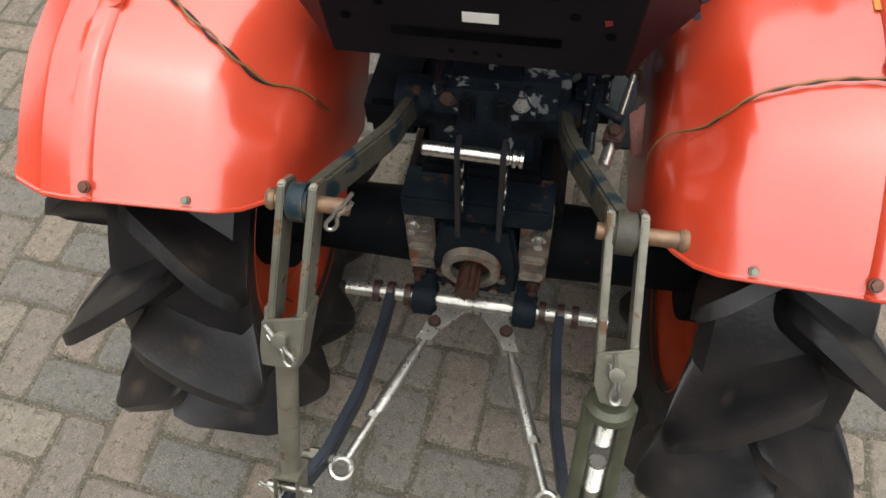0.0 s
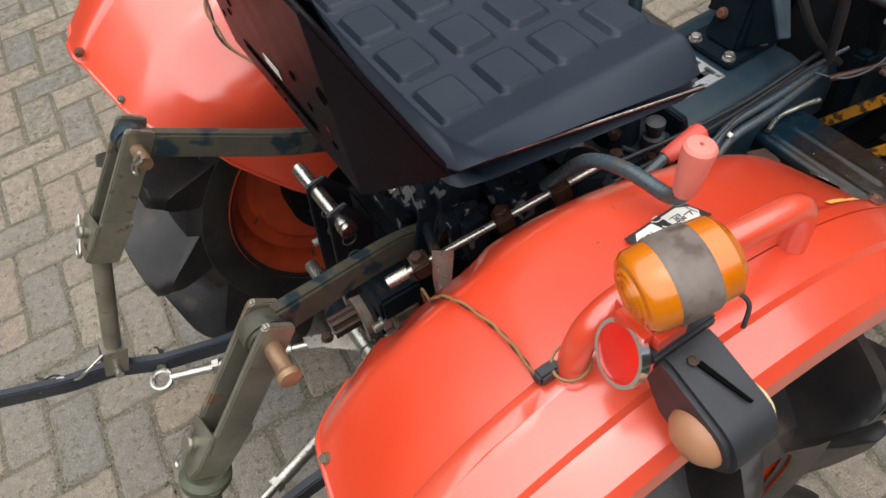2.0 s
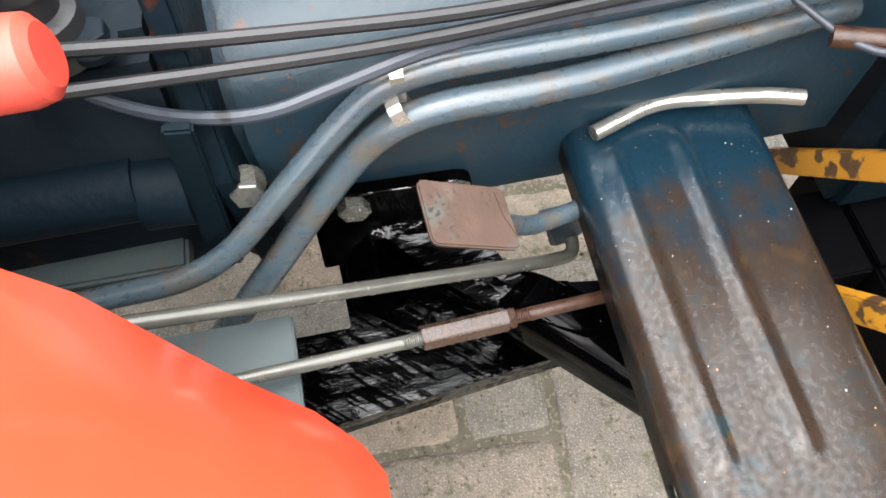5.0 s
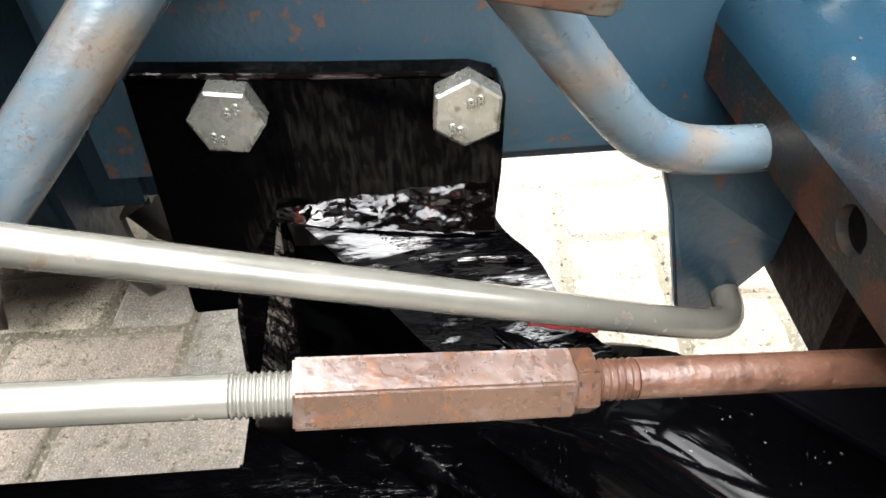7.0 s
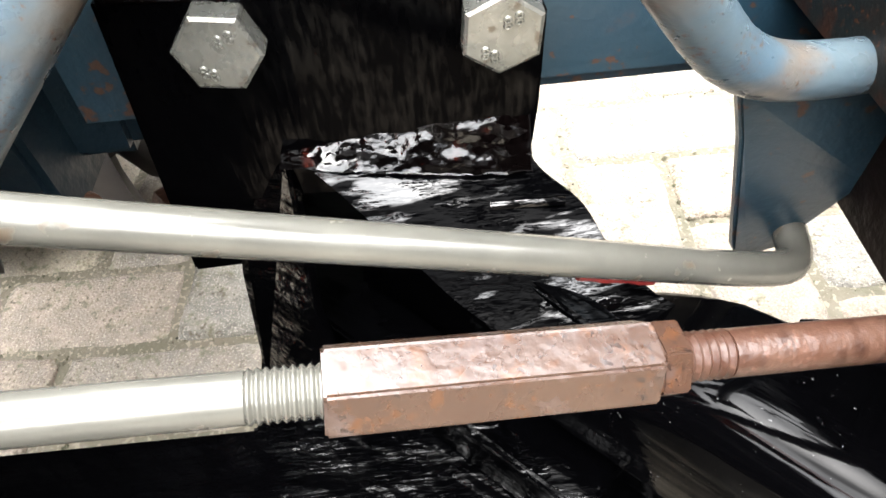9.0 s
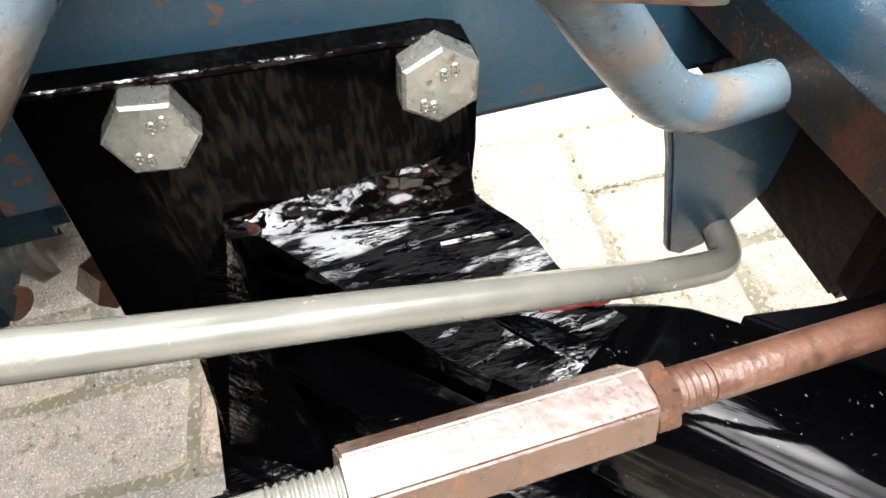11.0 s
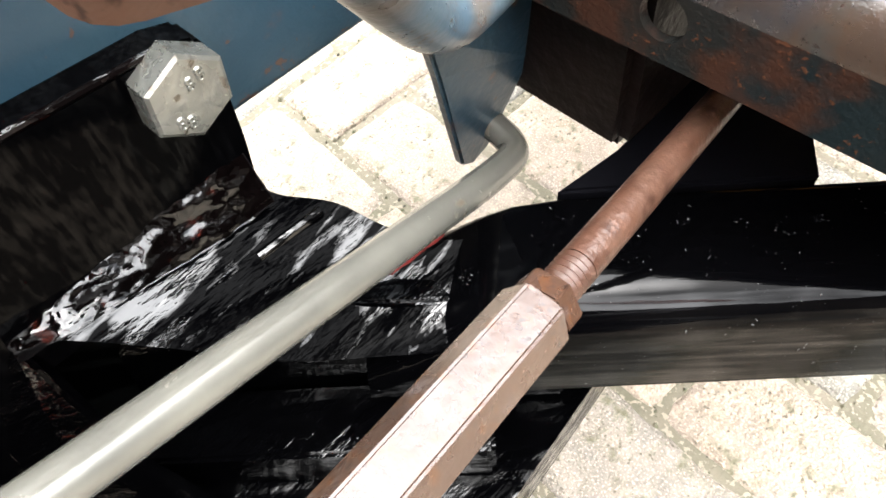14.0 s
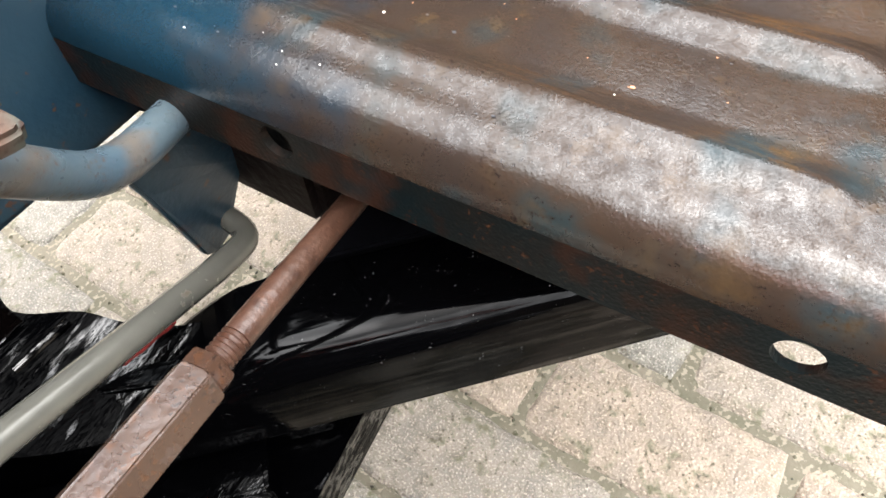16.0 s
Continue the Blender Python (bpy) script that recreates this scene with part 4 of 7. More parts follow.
for u, v, x, z, name, mat_, lab in ((0.0, 0.17, 0.082, 0.026, "slot", HOLE, ""), (0.005, 0.29, 0.017, 0.03, "sticker", WHITE_TAG, "small white paper sticker")):
    bm = bmesh.new()
    slab(bm, [on_pan(u + p, v + q, 0.0006) for p, q in ((-x, -z), (x, -z), (x, z), (-x, z))], (0, -0.0005, 0))
    part(name, bm, mat_, pan, lab)
bm = bmesh.new()
slab(bm, [on_pan(p, q, 0.0007) for p, q in ((0.118, 0.30), (0.124, 0.31), (0.123, 0.34), (0.116, 0.335))], (0, -0.0003, 0))
part("red_paint_mark", bm, RED_DAB, pan, "small red paint mark")
bm = bmesh.new()
tube(bm, [(XM - 0.222, 0.652, 0.853), (XM - 0.210, 0.368, 0.906), (XM - 0.159, 0.300, 1.060), (XM + 0.159, 0.300, 1.060), (XM + 0.210, 0.368, 0.906), (XM + 0.222, 0.652, 0.853)], 0.0028, 0.02, 8)
part("rolled_rim", bm, SEAT_STEEL, pan, smooth=True)
# thin bright tubes drawn as the highlight along both sides of the rim
for sgn in (-1, 1):
    bm = bmesh.new()
    tube(bm, [(XM + sgn * 0.2245, 0.652, 0.8555), (XM + sgn * 0.2125, 0.372, 0.908)], 0.0013, 0.02, 8)
    part("worn_rim_edge", bm, STEEL, pan, "bright line drawn as the highlight on the rim", smooth=True)

# ---- transmission, lift and hitch ----
bm = bmesh.new()
slab(bm, [(XM - 0.105, 0.36, 0.40), (XM + 0.105, 0.36, 0.40), (XM + 0.115, 0.36, 0.56), (XM + 0.085, 0.36, 0.64), (XM - 0.085, 0.36, 0.64), (XM - 0.115, 0.36, 0.56)], (0, 0.30, 0))
rear_case = part("rear_transmission_case", bm, GREASE, tractor, "greasy blue-black cast transmission case", bevel=0.010, smooth=True)
# rear face with flaking flange blocks either side of the power take-off
for s in (-1, 1):
    bm = bmesh.new()
    x0 = XM + s * 0.060
    box(bm, (min(x0, x0 + s * 0.042), 0.325, 0.43), (max(x0, x0 + s * 0.042), 0.362, 0.590))
    for z in (0.455, 0.498, 0.545):
        box(bm, (min(x0 + s * 0.004, x0 + s * 0.038), 0.314, z), (max(x0 + s * 0.004, x0 + s * 0.038), 0.330, z + 0.009))
    part("flange_block", bm, FLAKY, rear_case, "rusty flange with flaking paint", bevel=0.003, smooth=True)
    for z in (0.565, 0.445):
        bm = bmesh.new()
        cyl(bm, (XM + s * 0.086, 0.330, z), (XM + s * 0.086, 0.300, z), 0.006, seg=12)
        cyl(bm, (XM + s * 0.086, 0.322, z), (XM + s * 0.086, 0.312, z), 0.0105, seg=6)
        part("stud_nut", bm, ZINC if z > 0.5 else RUST, rear_case, "stud with a corroded nut")
bm = bmesh.new()
box(bm, (XM - 0.100, 0.312, 0.585), (XM + 0.100, 0.372, 0.625))
part("top_flange", bm, CASTING, rear_case, "chipped blue top flange", bevel=0.004, smooth=True)
bm = bmesh.new()
slab(bm, [(XM - 0.060, 0.318, 0.40), (XM + 0.060, 0.318, 0.40), (XM + 0.064, 0.318, 0.47), (XM + 0.050, 0.318, 0.57), (XM - 0.050, 0.318, 0.57), (XM - 0.064, 0.318, 0.47)], (0, 0.04, 0))
part("output_cover", bm, CASTING, rear_case, "rusty blue power take-off cover", bevel=0.006, smooth=True)
PTO = Vector((XM - 0.006, 0.318, 0.478))
bm = bmesh.new()
ring(bm, PTO + Vector((0, 0.006, 0)), PTO + Vector((0, -0.014, 0)), 0.043, 0.030)
part("output_collar", bm, FLAKY, rear_case, "rusty cast collar", smooth=True)
bm = bmesh.new()
pts = []
for k in range(36):
    r = 0.0170 if k % 6 in (0, 1, 2) else 0.0138
    a = 2 * math.pi * k / 36
    pts.append(PTO + Vector((math.cos(a) * r, 0.01, math.sin(a) * r)))
slab(bm, pts, (0, -0.062, 0))
part("splined_shaft", bm, RUST, rear_case, "rusty six-spline power take-off shaft", smooth=True)
for s in (-1, 1):
    bolt((PTO.x + s * 0.046, 0.318, 0.452), (0, -1, 0), 0.013, rear_case, RUST, "bolt", washer=False)
    bolt((PTO.x + s * 0.034, 0.318, 0.420), (0, -1, 0), 0.013, rear_case, RUST, "bolt", washer=False)
    bolt((XM + s * 0.047, 0.350, 0.607), (0, -1, 0.1), 0.016, rear_case, ZINC, "bolt", label="dull silver hex bolt")

# lift cover above the case
bm = bmesh.new()
slab(bm, [(XM - 0.075, 0.385, 0.62), (XM + 0.075, 0.385, 0.62), (XM + 0.072, 0.385, 0.735), (XM + 0.050, 0.385, 0.765), (XM - 0.050, 0.385, 0.765), (XM - 0.072, 0.385, 0.735)], (0, 0.20, 0))
lift_case = part("hydraulic_lift_case", bm, CHIPPED, tractor, "greasy black hydraulic lift casting", bevel=0.010, smooth=True)
for s in (-1, 1):
    bm = bmesh.new()
    slab(bm, [(XM + s * 0.012, 0.395, 0.69), (XM + s * 0.012, 0.372, 0.715), (XM + s * 0.012, 0.375, 0.745), (XM + s * 0.012, 0.400, 0.760)], (s * 0.018, 0, 0))
    part("lug_ear", bm, GREASE, lift_case, bevel=0.004, smooth=True)
    bm = bmesh.new()
    box(bm, (min(XM + s * 0.035, XM + s * 0.075), 0.374, 0.700), (max(XM + s * 0.035, XM + s * 0.075), 0.388, 0.712))
    part("cover_ledge", bm, GREASE, lift_case, bevel=0.002)
    bolt((XM + s * 0.045, 0.388, 0.738), (0, -0.9, 0.5), 0.016, lift_case, ZINC if s > 0 else RUST, "bolt", label="hex bolt with washer")
    bm = bmesh.new()
    cyl(bm, (XM + s * 0.07, 0.425, 0.690), (XM + s * 0.118, 0.425, 0.690), 0.034, seg=28)
    part("rockshaft_boss", bm, CASTING, lift_case, "chipped blue rockshaft boss", smooth=True)

# top link bracket: two black straps and a plated pin
for x in (0.040, 0.094):
    bm = bmesh.new()
    slab(bm, [(x, 0.302, 0.735), (x, 0.326, 0.740), (x, 0.350, 0.700), (x, 0.350, 0.625), (x, 0.312, 0.575), (x, 0.290, 0.580)], (0.007, 0, 0))
    strap = part("top_link_strap", bm, MATT_BLACK, tractor, "black steel top link strap with holes", bevel=0.0015)
    for z in (0.685, 0.652, 0.618):
        bm = bmesh.new()
        ring(bm, (x - 0.0006, 0.318, z), (x + 0.0076, 0.318, z), 0.0098, 0.0078, 20)
        part("hole_edge", bm, ZINC, strap, smooth=True)
P0, P1 = Vector((0.000, 0.311, 0.727)), Vector((0.120, 0.316, 0.718))
pd = (P1 - P0).normalized()
bm = bmesh.new()
lathe(bm, P0, pd, [(0.0, 0.0), (0.0075, 0.0), (0.0090, 0.002), (0.0090, 0.103), (0.0075, 0.104), (0.0075, 0.107), (0.0105, 0.108), (0.0105, 0.112), (0.0075, 0.113), (0.0075, 0.115), (0.0105, 0.116), (0.0105, 0.120), (0.0, 0.121)], seg=24)
part("top_link_pin", bm, STEEL, tractor, "bright plated top link pin", smooth=True)

# lift arms
bm = bmesh.new()
sweep(bm, rounded([(-0.028, 0.425, 0.690), (-0.034, 0.375, 0.715), (-0.034, 0.320, 0.738), (-0.082, 0.165, 0.795)], 0.035), flat(0.016, 0.034))
lathe(bm, (-0.100, 0.160, 0.797), (1, 0, 0), [(0.0, 0.0), (0.019, 0.0), (0.0205, 0.003), (0.0205, 0.019), (0.019, 0.022), (0.0, 0.022)], seg=24)
part("lift_arm", bm, ARM, tractor, "curved steel lift arm with worn blue paint", smooth=True, bevel=0.003)
bm = bmesh.new()
sweep(bm, rounded([(0.158, 0.425, 0.690), (0.166, 0.385, 0.705), (0.172, 0.340, 0.722), (0.226, 0.188, 0.782)], 0.035), flat(0.016, 0.036))
lathe(bm, (0.218, 0.180, 0.783), (1, 0, 0), [(0.0, 0.0), (0.020, 0.0), (0.0215, 0.003), (0.0215, 0.021), (0.020, 0.024), (0.0, 0.024)], seg=24)
part("lift_arm", bm, ARM, tractor, "curved steel lift arm with worn blue paint and a red dab", smooth=True, bevel=0.003)


def clip_pin(p, d, size, parent, turn=0.0):
    """A sprung wire clip through the end of a pin."""
    s, u, d = frame_of(d)
    c, n = math.cos(turn), math.sin(turn)
    s, u = s * c + u * n, u * c - s * n
    pts = [(-0.9, 0.10), (-0.2, 0.02), (0.15, 0.10), (0.5, -0.02), (0.9, 0.03), (1.15, -0.18), (1.0, -0.42), (0.7, -0.40), (0.45, -0.18), (0.15, -0.10), (-0.2, -0.22), (-0.55, -0.16)]
    bm = bmesh.new()
    sweep(bm, rounded([Vector(p) + (s * a + u * b) * size for a, b in pts], size * 0.2, 4), circle(size * 0.085, 8))
    return part("spring_clip", bm, ZINC, parent, "bent wire spring clip", smooth=True)


def drop_link(top, low, foot, side, rod):
    """A lift link: two clevis plates on the arm, a forked block, then a rod down to the lower link."""
    top, low, foot = Vector(top), Vector(low), Vector(foot)
    down = (low - top).normalized()
    x = Vector((1, 0, 0))
    fwd = x.cross(down).normalized()
    hub = None
    for off in (-0.020, 0.012):
        bm = bmesh.new()
        outline = []
        for a, w in ((-0.024, 0.013), (-0.020, 0.017), (0.085, 0.017), (0.135, 0.017)):
            outline.append((a, w))
        left = [top + x * off + down * a - fwd * w for a, w in outline]
        right = [top + x * off + down * a + fwd * w for a, w in outline[::-1]]
        slab(bm, left + right, x * 0.008)
        ob = part("clevis_plate", bm, YZINC, tractor, "dull zinc-plated clevis plate", bevel=0.0015)
        hub = hub or ob
    bm = bmesh.new()
    cyl(bm, top - x * 0.028, top + x * 0.050, 0.0085, seg=18)
    lathe(bm, top + x * (0.050 if side > 0 else -0.034), x, [(0.0, 0.0), (0.010, 0.0), (0.012, 0.004), (0.010, 0.009), (0.0, 0.010)], seg=18)
    pin = part("clevis_pin", bm, PIN, tractor, "worn tan clevis pin", smooth=True)
    if side < 0:
        clip_pin(top + x * 0.043 - fwd * 0.008, (0.2, -1, 0.25), 0.026, pin, -0.8)
    # forked block
    bm = bmesh.new()
    c = low
    wt, wb = (0.0235, 0.0195) if side < 0 else (0.0205, 0.0140)
    for q in (-1, 1):
        slab(bm, [c + x * q * wt - fwd * 0.018 - down * 0.018, c + x * q * wt + fwd * 0.020 - down * 0.022, c + x * q * wb + fwd * 0.018 + down * 0.050, c + x * q * wb - fwd * 0.020 + down * 0.050], x * -q * 0.006)
    slab(bm, [c - x * wb - fwd * 0.018 + down * 0.042, c + x * wb - fwd * 0.018 + down * 0.042, c + x * wb + fwd * 0.018 + down * 0.042, c - x * wb + fwd * 0.018 + down * 0.042], down * 0.009)
    slab(bm, [c - x * wt - fwd * 0.022 - down * 0.004, c + x * wt - fwd * 0.022 - down * 0.014, c + x * wt - fwd * 0.022 + down * 0.026, c + x * wb - fwd * 0.022 + down * 0.049, c - x * wb - fwd * 0.022 + down * 0.049, c - x * wt - fwd * 0.022 + down * 0.030], fwd * 0.005)
    fork = part("fork_block", bm, YZINC, tractor, "dull zinc-plated fork block", bevel=0.0015)
    bm = bmesh.new()
    lathe(bm, c - fwd * 0.034 + down * 0.012, fwd, [(0.0, 0.0), (0.008, 0.001), (0.009, 0.004), (0.007, 0.006), (0.007, 0.058), (0.0, 0.058)], seg=16)
    pin = part("fork_pin", bm, YZINC, tractor, "zinc-plated fork pin", smooth=True)
    clip_pin(c - fwd * 0.031 + down * 0.014, fwd, 0.026, pin, -0.8 if side < 0 else -1.25)
    start = c + down * 0.050
    if rod == "tube":
        bm = bmesh.new()
        cyl(bm, start, foot, 0.0125, seg=20)
        part("link_tube", bm, YZINC, tractor, "dull zinc-plated lift tube", smooth=True)
    else:
        d = (foot - start).normalized()
        bm = bmesh.new()
        for off in (-0.020, 0.020):
            cyl(bm, start + d * 0.012 + x * off, start + d * 0.20 + x * off, 0.0085, seg=14)
        for a in (0.004, 0.19):
            lathe(bm, start + d * a, d, [(0.0, 0.0), (0.020, 0.0), (0.026, 0.006), (0.026, 0.016), (0.020, 0.022), (0.0, 0.022)], seg=20)
        part("turnbuckle_body", bm, OLIVE, tractor, "olive-plated turnbuckle frame", smooth=True)
        bm = bmesh.new()
        cyl(bm, start - d * 0.01, start + d * 0.075, 0.0095, seg=16)
        cyl(bm, start + d * 0.110, foot, 0.0095, seg=16)
        for k in range(14):
            for q in (start + d * (0.028 + 0.0032 * k), start + d * (0.114 + 0.0032 * k)):
                lathe(bm, q, d, [(0.0092, 0.0), (0.0108, 0.0012), (0.0092, 0.0024)], seg=14)
        part("threaded_rod", bm, ZINC, tractor, "grey threaded adjusting rod", smooth=True)
    # fork on the lower link
    bm = bmesh.new()
    d = (foot - start).normalized()
    f2 = x.cross(d).normalized()
    for a in (-0.017, 0.012):
        slab(bm, [foot + x * a - f2 * 0.017 - d * 0.004, foot + x * a + f2 * 0.017 - d * 0.004, foot + x * a + f2 * 0.017 + d * 0.050, foot + x * a - f2 * 0.017 + d * 0.050], x * 0.005)
    slab(bm, [foot - x * 0.017 - f2 * 0.017 - d * 0.006, foot + x * 0.017 - f2 * 0.017 - d * 0.006, foot + x * 0.017 + f2 * 0.017 - d * 0.006, foot - x * 0.017 + f2 * 0.017 - d * 0.006], d * 0.006)
    foot_fork = part("lower_fork", bm, YZINC, tractor, "zinc-plated lower fork", bevel=0.0015)
    bm = bmesh.new()
    cyl(bm, foot + d * 0.036 - x * 0.03, foot + d * 0.036 + x * 0.03, 0.006, seg=14)
    pin = part("lower_pin", bm, ZINC, tractor, "plated lower fork pin", smooth=True)
    clip_pin(foot + d * 0.036 - x * 0.024 - f2 * 0.006, -x * 0.3 - f2, 0.020, pin, 0.1)


drop_link((-0.089, 0.161, 0.796), (-0.100, 0.085, 0.690), (-0.121, -0.012, 0.462), -1, "tube")
drop_link((0.231, 0.180, 0.782), (0.240, 0.100, 0.690), (0.248, 0.000, 0.440), 1, "turnbuckle")

# loose wire lanyard hanging along the left lower link
bm = bmesh.new()
sweep(bm, rounded([(-0.128 - 0.0006 * k * k * 0.35 - 0.004 * k, -0.030 - 0.0105 * k, 0.398 - 0.002 * (k % 2) + 0.010 * math.sin(k * 1.7)) for k in range(12)], 0.006, 4), circle(0.0020, 8))
part("wire_lanyard", bm, MATT_BLACK, tractor, "dark wavy wire lanyard", smooth=True)

# cross shaft with its blocks
bm = bmesh.new()
cyl(bm, (XM - 0.205, 0.306, 0.384), (XM + 0.205, 0.306, 0.384), 0.0115, seg=20)
shaft = part("cross_shaft", bm, ZINC, tractor, "worn steel cross shaft", smooth=True)
for s in (-1, 1):
    bm = bmesh.new()
    cyl(bm, (XM + s * 0.060, 0.306, 0.384), (XM + s * 0.096, 0.306, 0.384), 0.027, seg=24)
    slab(bm, [(XM + s * 0.062, 0.296, 0.385), (XM + s * 0.062, 0.345, 0.385), (XM + s * 0.062, 0.345, 0.44), (XM + s * 0.062, 0.318, 0.44)], (s * 0.032, 0, 0))
    part("shaft_block", bm, CASTING, tractor, "chipped blue shaft bearing block", smooth=True, bevel=0.003)
    bm = bmesh.new()
    cyl(bm, (XM + s * 0.002, 0.306, 0.384), (XM + s * 0.056, 0.306, 0.384), 0.0165, seg=24)
    part("spacer_sleeve", bm, ZINC, tractor, "brass-coloured plated spacer sleeve", smooth=True)
    bm = bmesh.new()
    for a in (0.100, 0.128, 0.150):
        ring(bm, (XM + s * a, 0.306, 0.384), (XM + s * (a + 0.010), 0.306, 0.384), 0.018, 0.0115, 20)
    part("shaft_collar", bm, RUST, tractor, "rusty shaft collar", smooth=True)
    # check chain turnbuckle: plate, stud, body, eye
    a = Vector((XM + s * 0.055, 0.262, 0.384))
    e = Vector((XM + s * 0.138, 0.020, 0.395))
    d = (e - a).normalized()
    bm = bmesh.new()
    slab(bm, [(XM + s * 0.004, 0.296, 0.384), (XM + s * 0.050, 0.296, 0.384), a + Vector((s * 0.014, -0.004, 0)), a + d * 0.022 + Vector((s * 0.010, 0, 0)), a + d * 0.022 - Vector((s * 0.012, 0, 0)), a - Vector((s * 0.018, 0.004, 0))], (0, 0, 0.006))
    part("anchor_plate", bm, ZINC, tractor, "bright plated anchor plate", bevel=0.001)
    bolt(a + Vector((0, 0, 0.006)), (0, 0, 1), 0.014, tractor, RUST, "bolt")
    bm = bmesh.new()
    slab(bm, [a - Vector((s * 0.013, 0.010, -0.008)), a + Vector((s * 0.013, -0.010, 0.008)), a + d * 0.034 + Vector((s * 0.012, 0, 0.006)), a + d * 0.034 - Vector((s * 0.012, 0, -0.006))], (0, 0, -0.018))
    cyl(bm, a + d * 0.030, a + d * 0.062, 0.006, seg=14)
    lathe(bm, a + d * 0.055, d, [(0.0, 0.0), (0.0090, 0.002), (0.0102, 0.012), (0.0102, 0.105), (0.0085, 0.118), (0.0, 0.120)], seg=18)
    cyl(bm, a + d * 0.168, a + d * 0.178, 0.0125, seg=6)
    cyl(bm, a + d * 0.170, e - d * 0.014, 0.0066, seg=12)
    part("check_turnbuckle", bm, ZINC, tractor, "bright plated check chain turnbuckle", smooth=True)
    bm = bmesh.new()
    u = Vector((0, 0, 1)) if s > 0 else Vector((0.3, 0.1, 0.95)).normalized()
    w = d.cross(u).normalized()
    sweep(bm, [e + (d * math.cos(t) + w * math.sin(t)) * 0.014 for t in (2 * math.pi * k / 24 for k in range(25))], circle(0.005, 8), up=u, caps=False)
    part("eye_end", bm, ZINC, tractor, "plated eye end", smooth=True)
    # lower link
    xl = XM + s * 0.132
    pts = [(xl, 0.306, 0.384), (xl, 0.245, 0.384), (XM + s * 0.140, 0.130, 0.392), (XM + s * 0.158, 0.035, 0.405), (XM + s * 0.190, -0.035, 0.412), (XM + s * 0.205, -0.10, 0.412), (XM + s * 0.255, -0.215, 0.405), (XM + s * 0.258, -0.245, 0.404)]
    bm = bmesh.new()
    sweep(bm, rounded(pts, 0.014), flat(0.014, 0.030))
    link = part("lower_link", bm, LINK_BLUE, tractor, "blue-black painted steel lower link arm", bevel=0.002, smooth=True)
    bm = bmesh.new()
    ring(bm, (XM + s * 0.246, -0.245, 0.404), (XM + s * 0.272, -0.245, 0.404), 0.027, 0.016)
    part("ball_socket", bm, MATT_BLACK, link, smooth=True)
    bm = bmesh.new()
    ring(bm, (XM + s * 0.244, -0.245, 0.404), (XM + s * 0.274, -0.245, 0.404), 0.0165, 0.0105)
    part("ball", bm, STEEL, link, "worn steel ball end", smooth=True)
    bm = bmesh.new()
    cyl(bm, (XM + s * 0.150, 0.028, 0.402), (XM + s * 0.192, 0.028, 0.402), 0.007, seg=14)
    cyl(bm, (XM + s * 0.170, 0.028, 0.402), (XM + s * 0.182, 0.028, 0.402), 0.0125, seg=6)
    part("link_bolt", bm, YZINC, link, "yellow zinc bolt and nut")
    bm = bmesh.new()
    tube(bm, [(XM + s * 0.200, -0.030, 0.440), (XM + s * 0.186, -0.060, 0.440), (XM + s * 0.194, -0.085, 0.420), (XM + s * 0.215, -0.105, 0.428), (XM + s * 0.212, -0.135, 0.410), (XM + s * 0.232, -0.160, 0.415)], 0.0022, 0.02, 8)
    part("retaining_wire", bm, ZINC, link, "bent wire retainer", smooth=True)

# ---- linkage rod beside the lift case ----
ROD_A, ROD_B = Vector((0.214, 0.325, 0.728)), Vector((0.262, 0.560, 0.790))
rd = (ROD_B - ROD_A).normalized()
bm = bmesh.new()
cyl(bm, ROD_A, ROD_B, 0.0042, seg=12)
cyl(bm, ROD_A - rd * 0.012, ROD_A + rd * 0.012, 0.007, seg=12)
linkage = part("control_rod", bm, ZINC, tractor, "plated control rod with clamp blocks", smooth=True)
for t, w in ((0.028, 0.011), (0.125, 0.010), (0.19, 0.012)):
    bm = bmesh.new()
    c = ROD_A + rd * t
    s, u, d = frame_of(rd)
    slab(bm, [c - s * w - u * w - d * 0.010, c + s * w - u * w - d * 0.010, c + s * w + u * w - d * 0.010, c - s * w + u * w - d * 0.010], d * 0.020)
    blk = part("clamp_block", bm, RUST, linkage, "rusty clamp block", bevel=0.002)
    bolt(c + u * w, u, 0.012, linkage, RUST, "bolt", washer=False)
bm = bmesh.new()
slab(bm, [(0.186, 0.352, 0.690), (0.186, 0.372, 0.690), (0.190, 0.392, 0.775), (0.190, 0.372, 0.782)], (0.006, 0, 0))
cyl(bm, (0.19, 0.378, 0.758), (0.228, 0.366, 0.748), 0.006, seg=12)
part("rocker_lever", bm, CASTING, linkage, "worn blue rocker lever", bevel=0.001)
bm = bmesh.new()
slab(bm, [(0.232, 0.360, 0.765), (0.240, 0.352, 0.730), (0.246, 0.350, 0.700), (0.254, 0.356, 0.705), (0.246, 0.372, 0.770)], (0.003, 0.004, 0))
part("bent_tab", bm, ZINC, linkage, "bent plated tab")
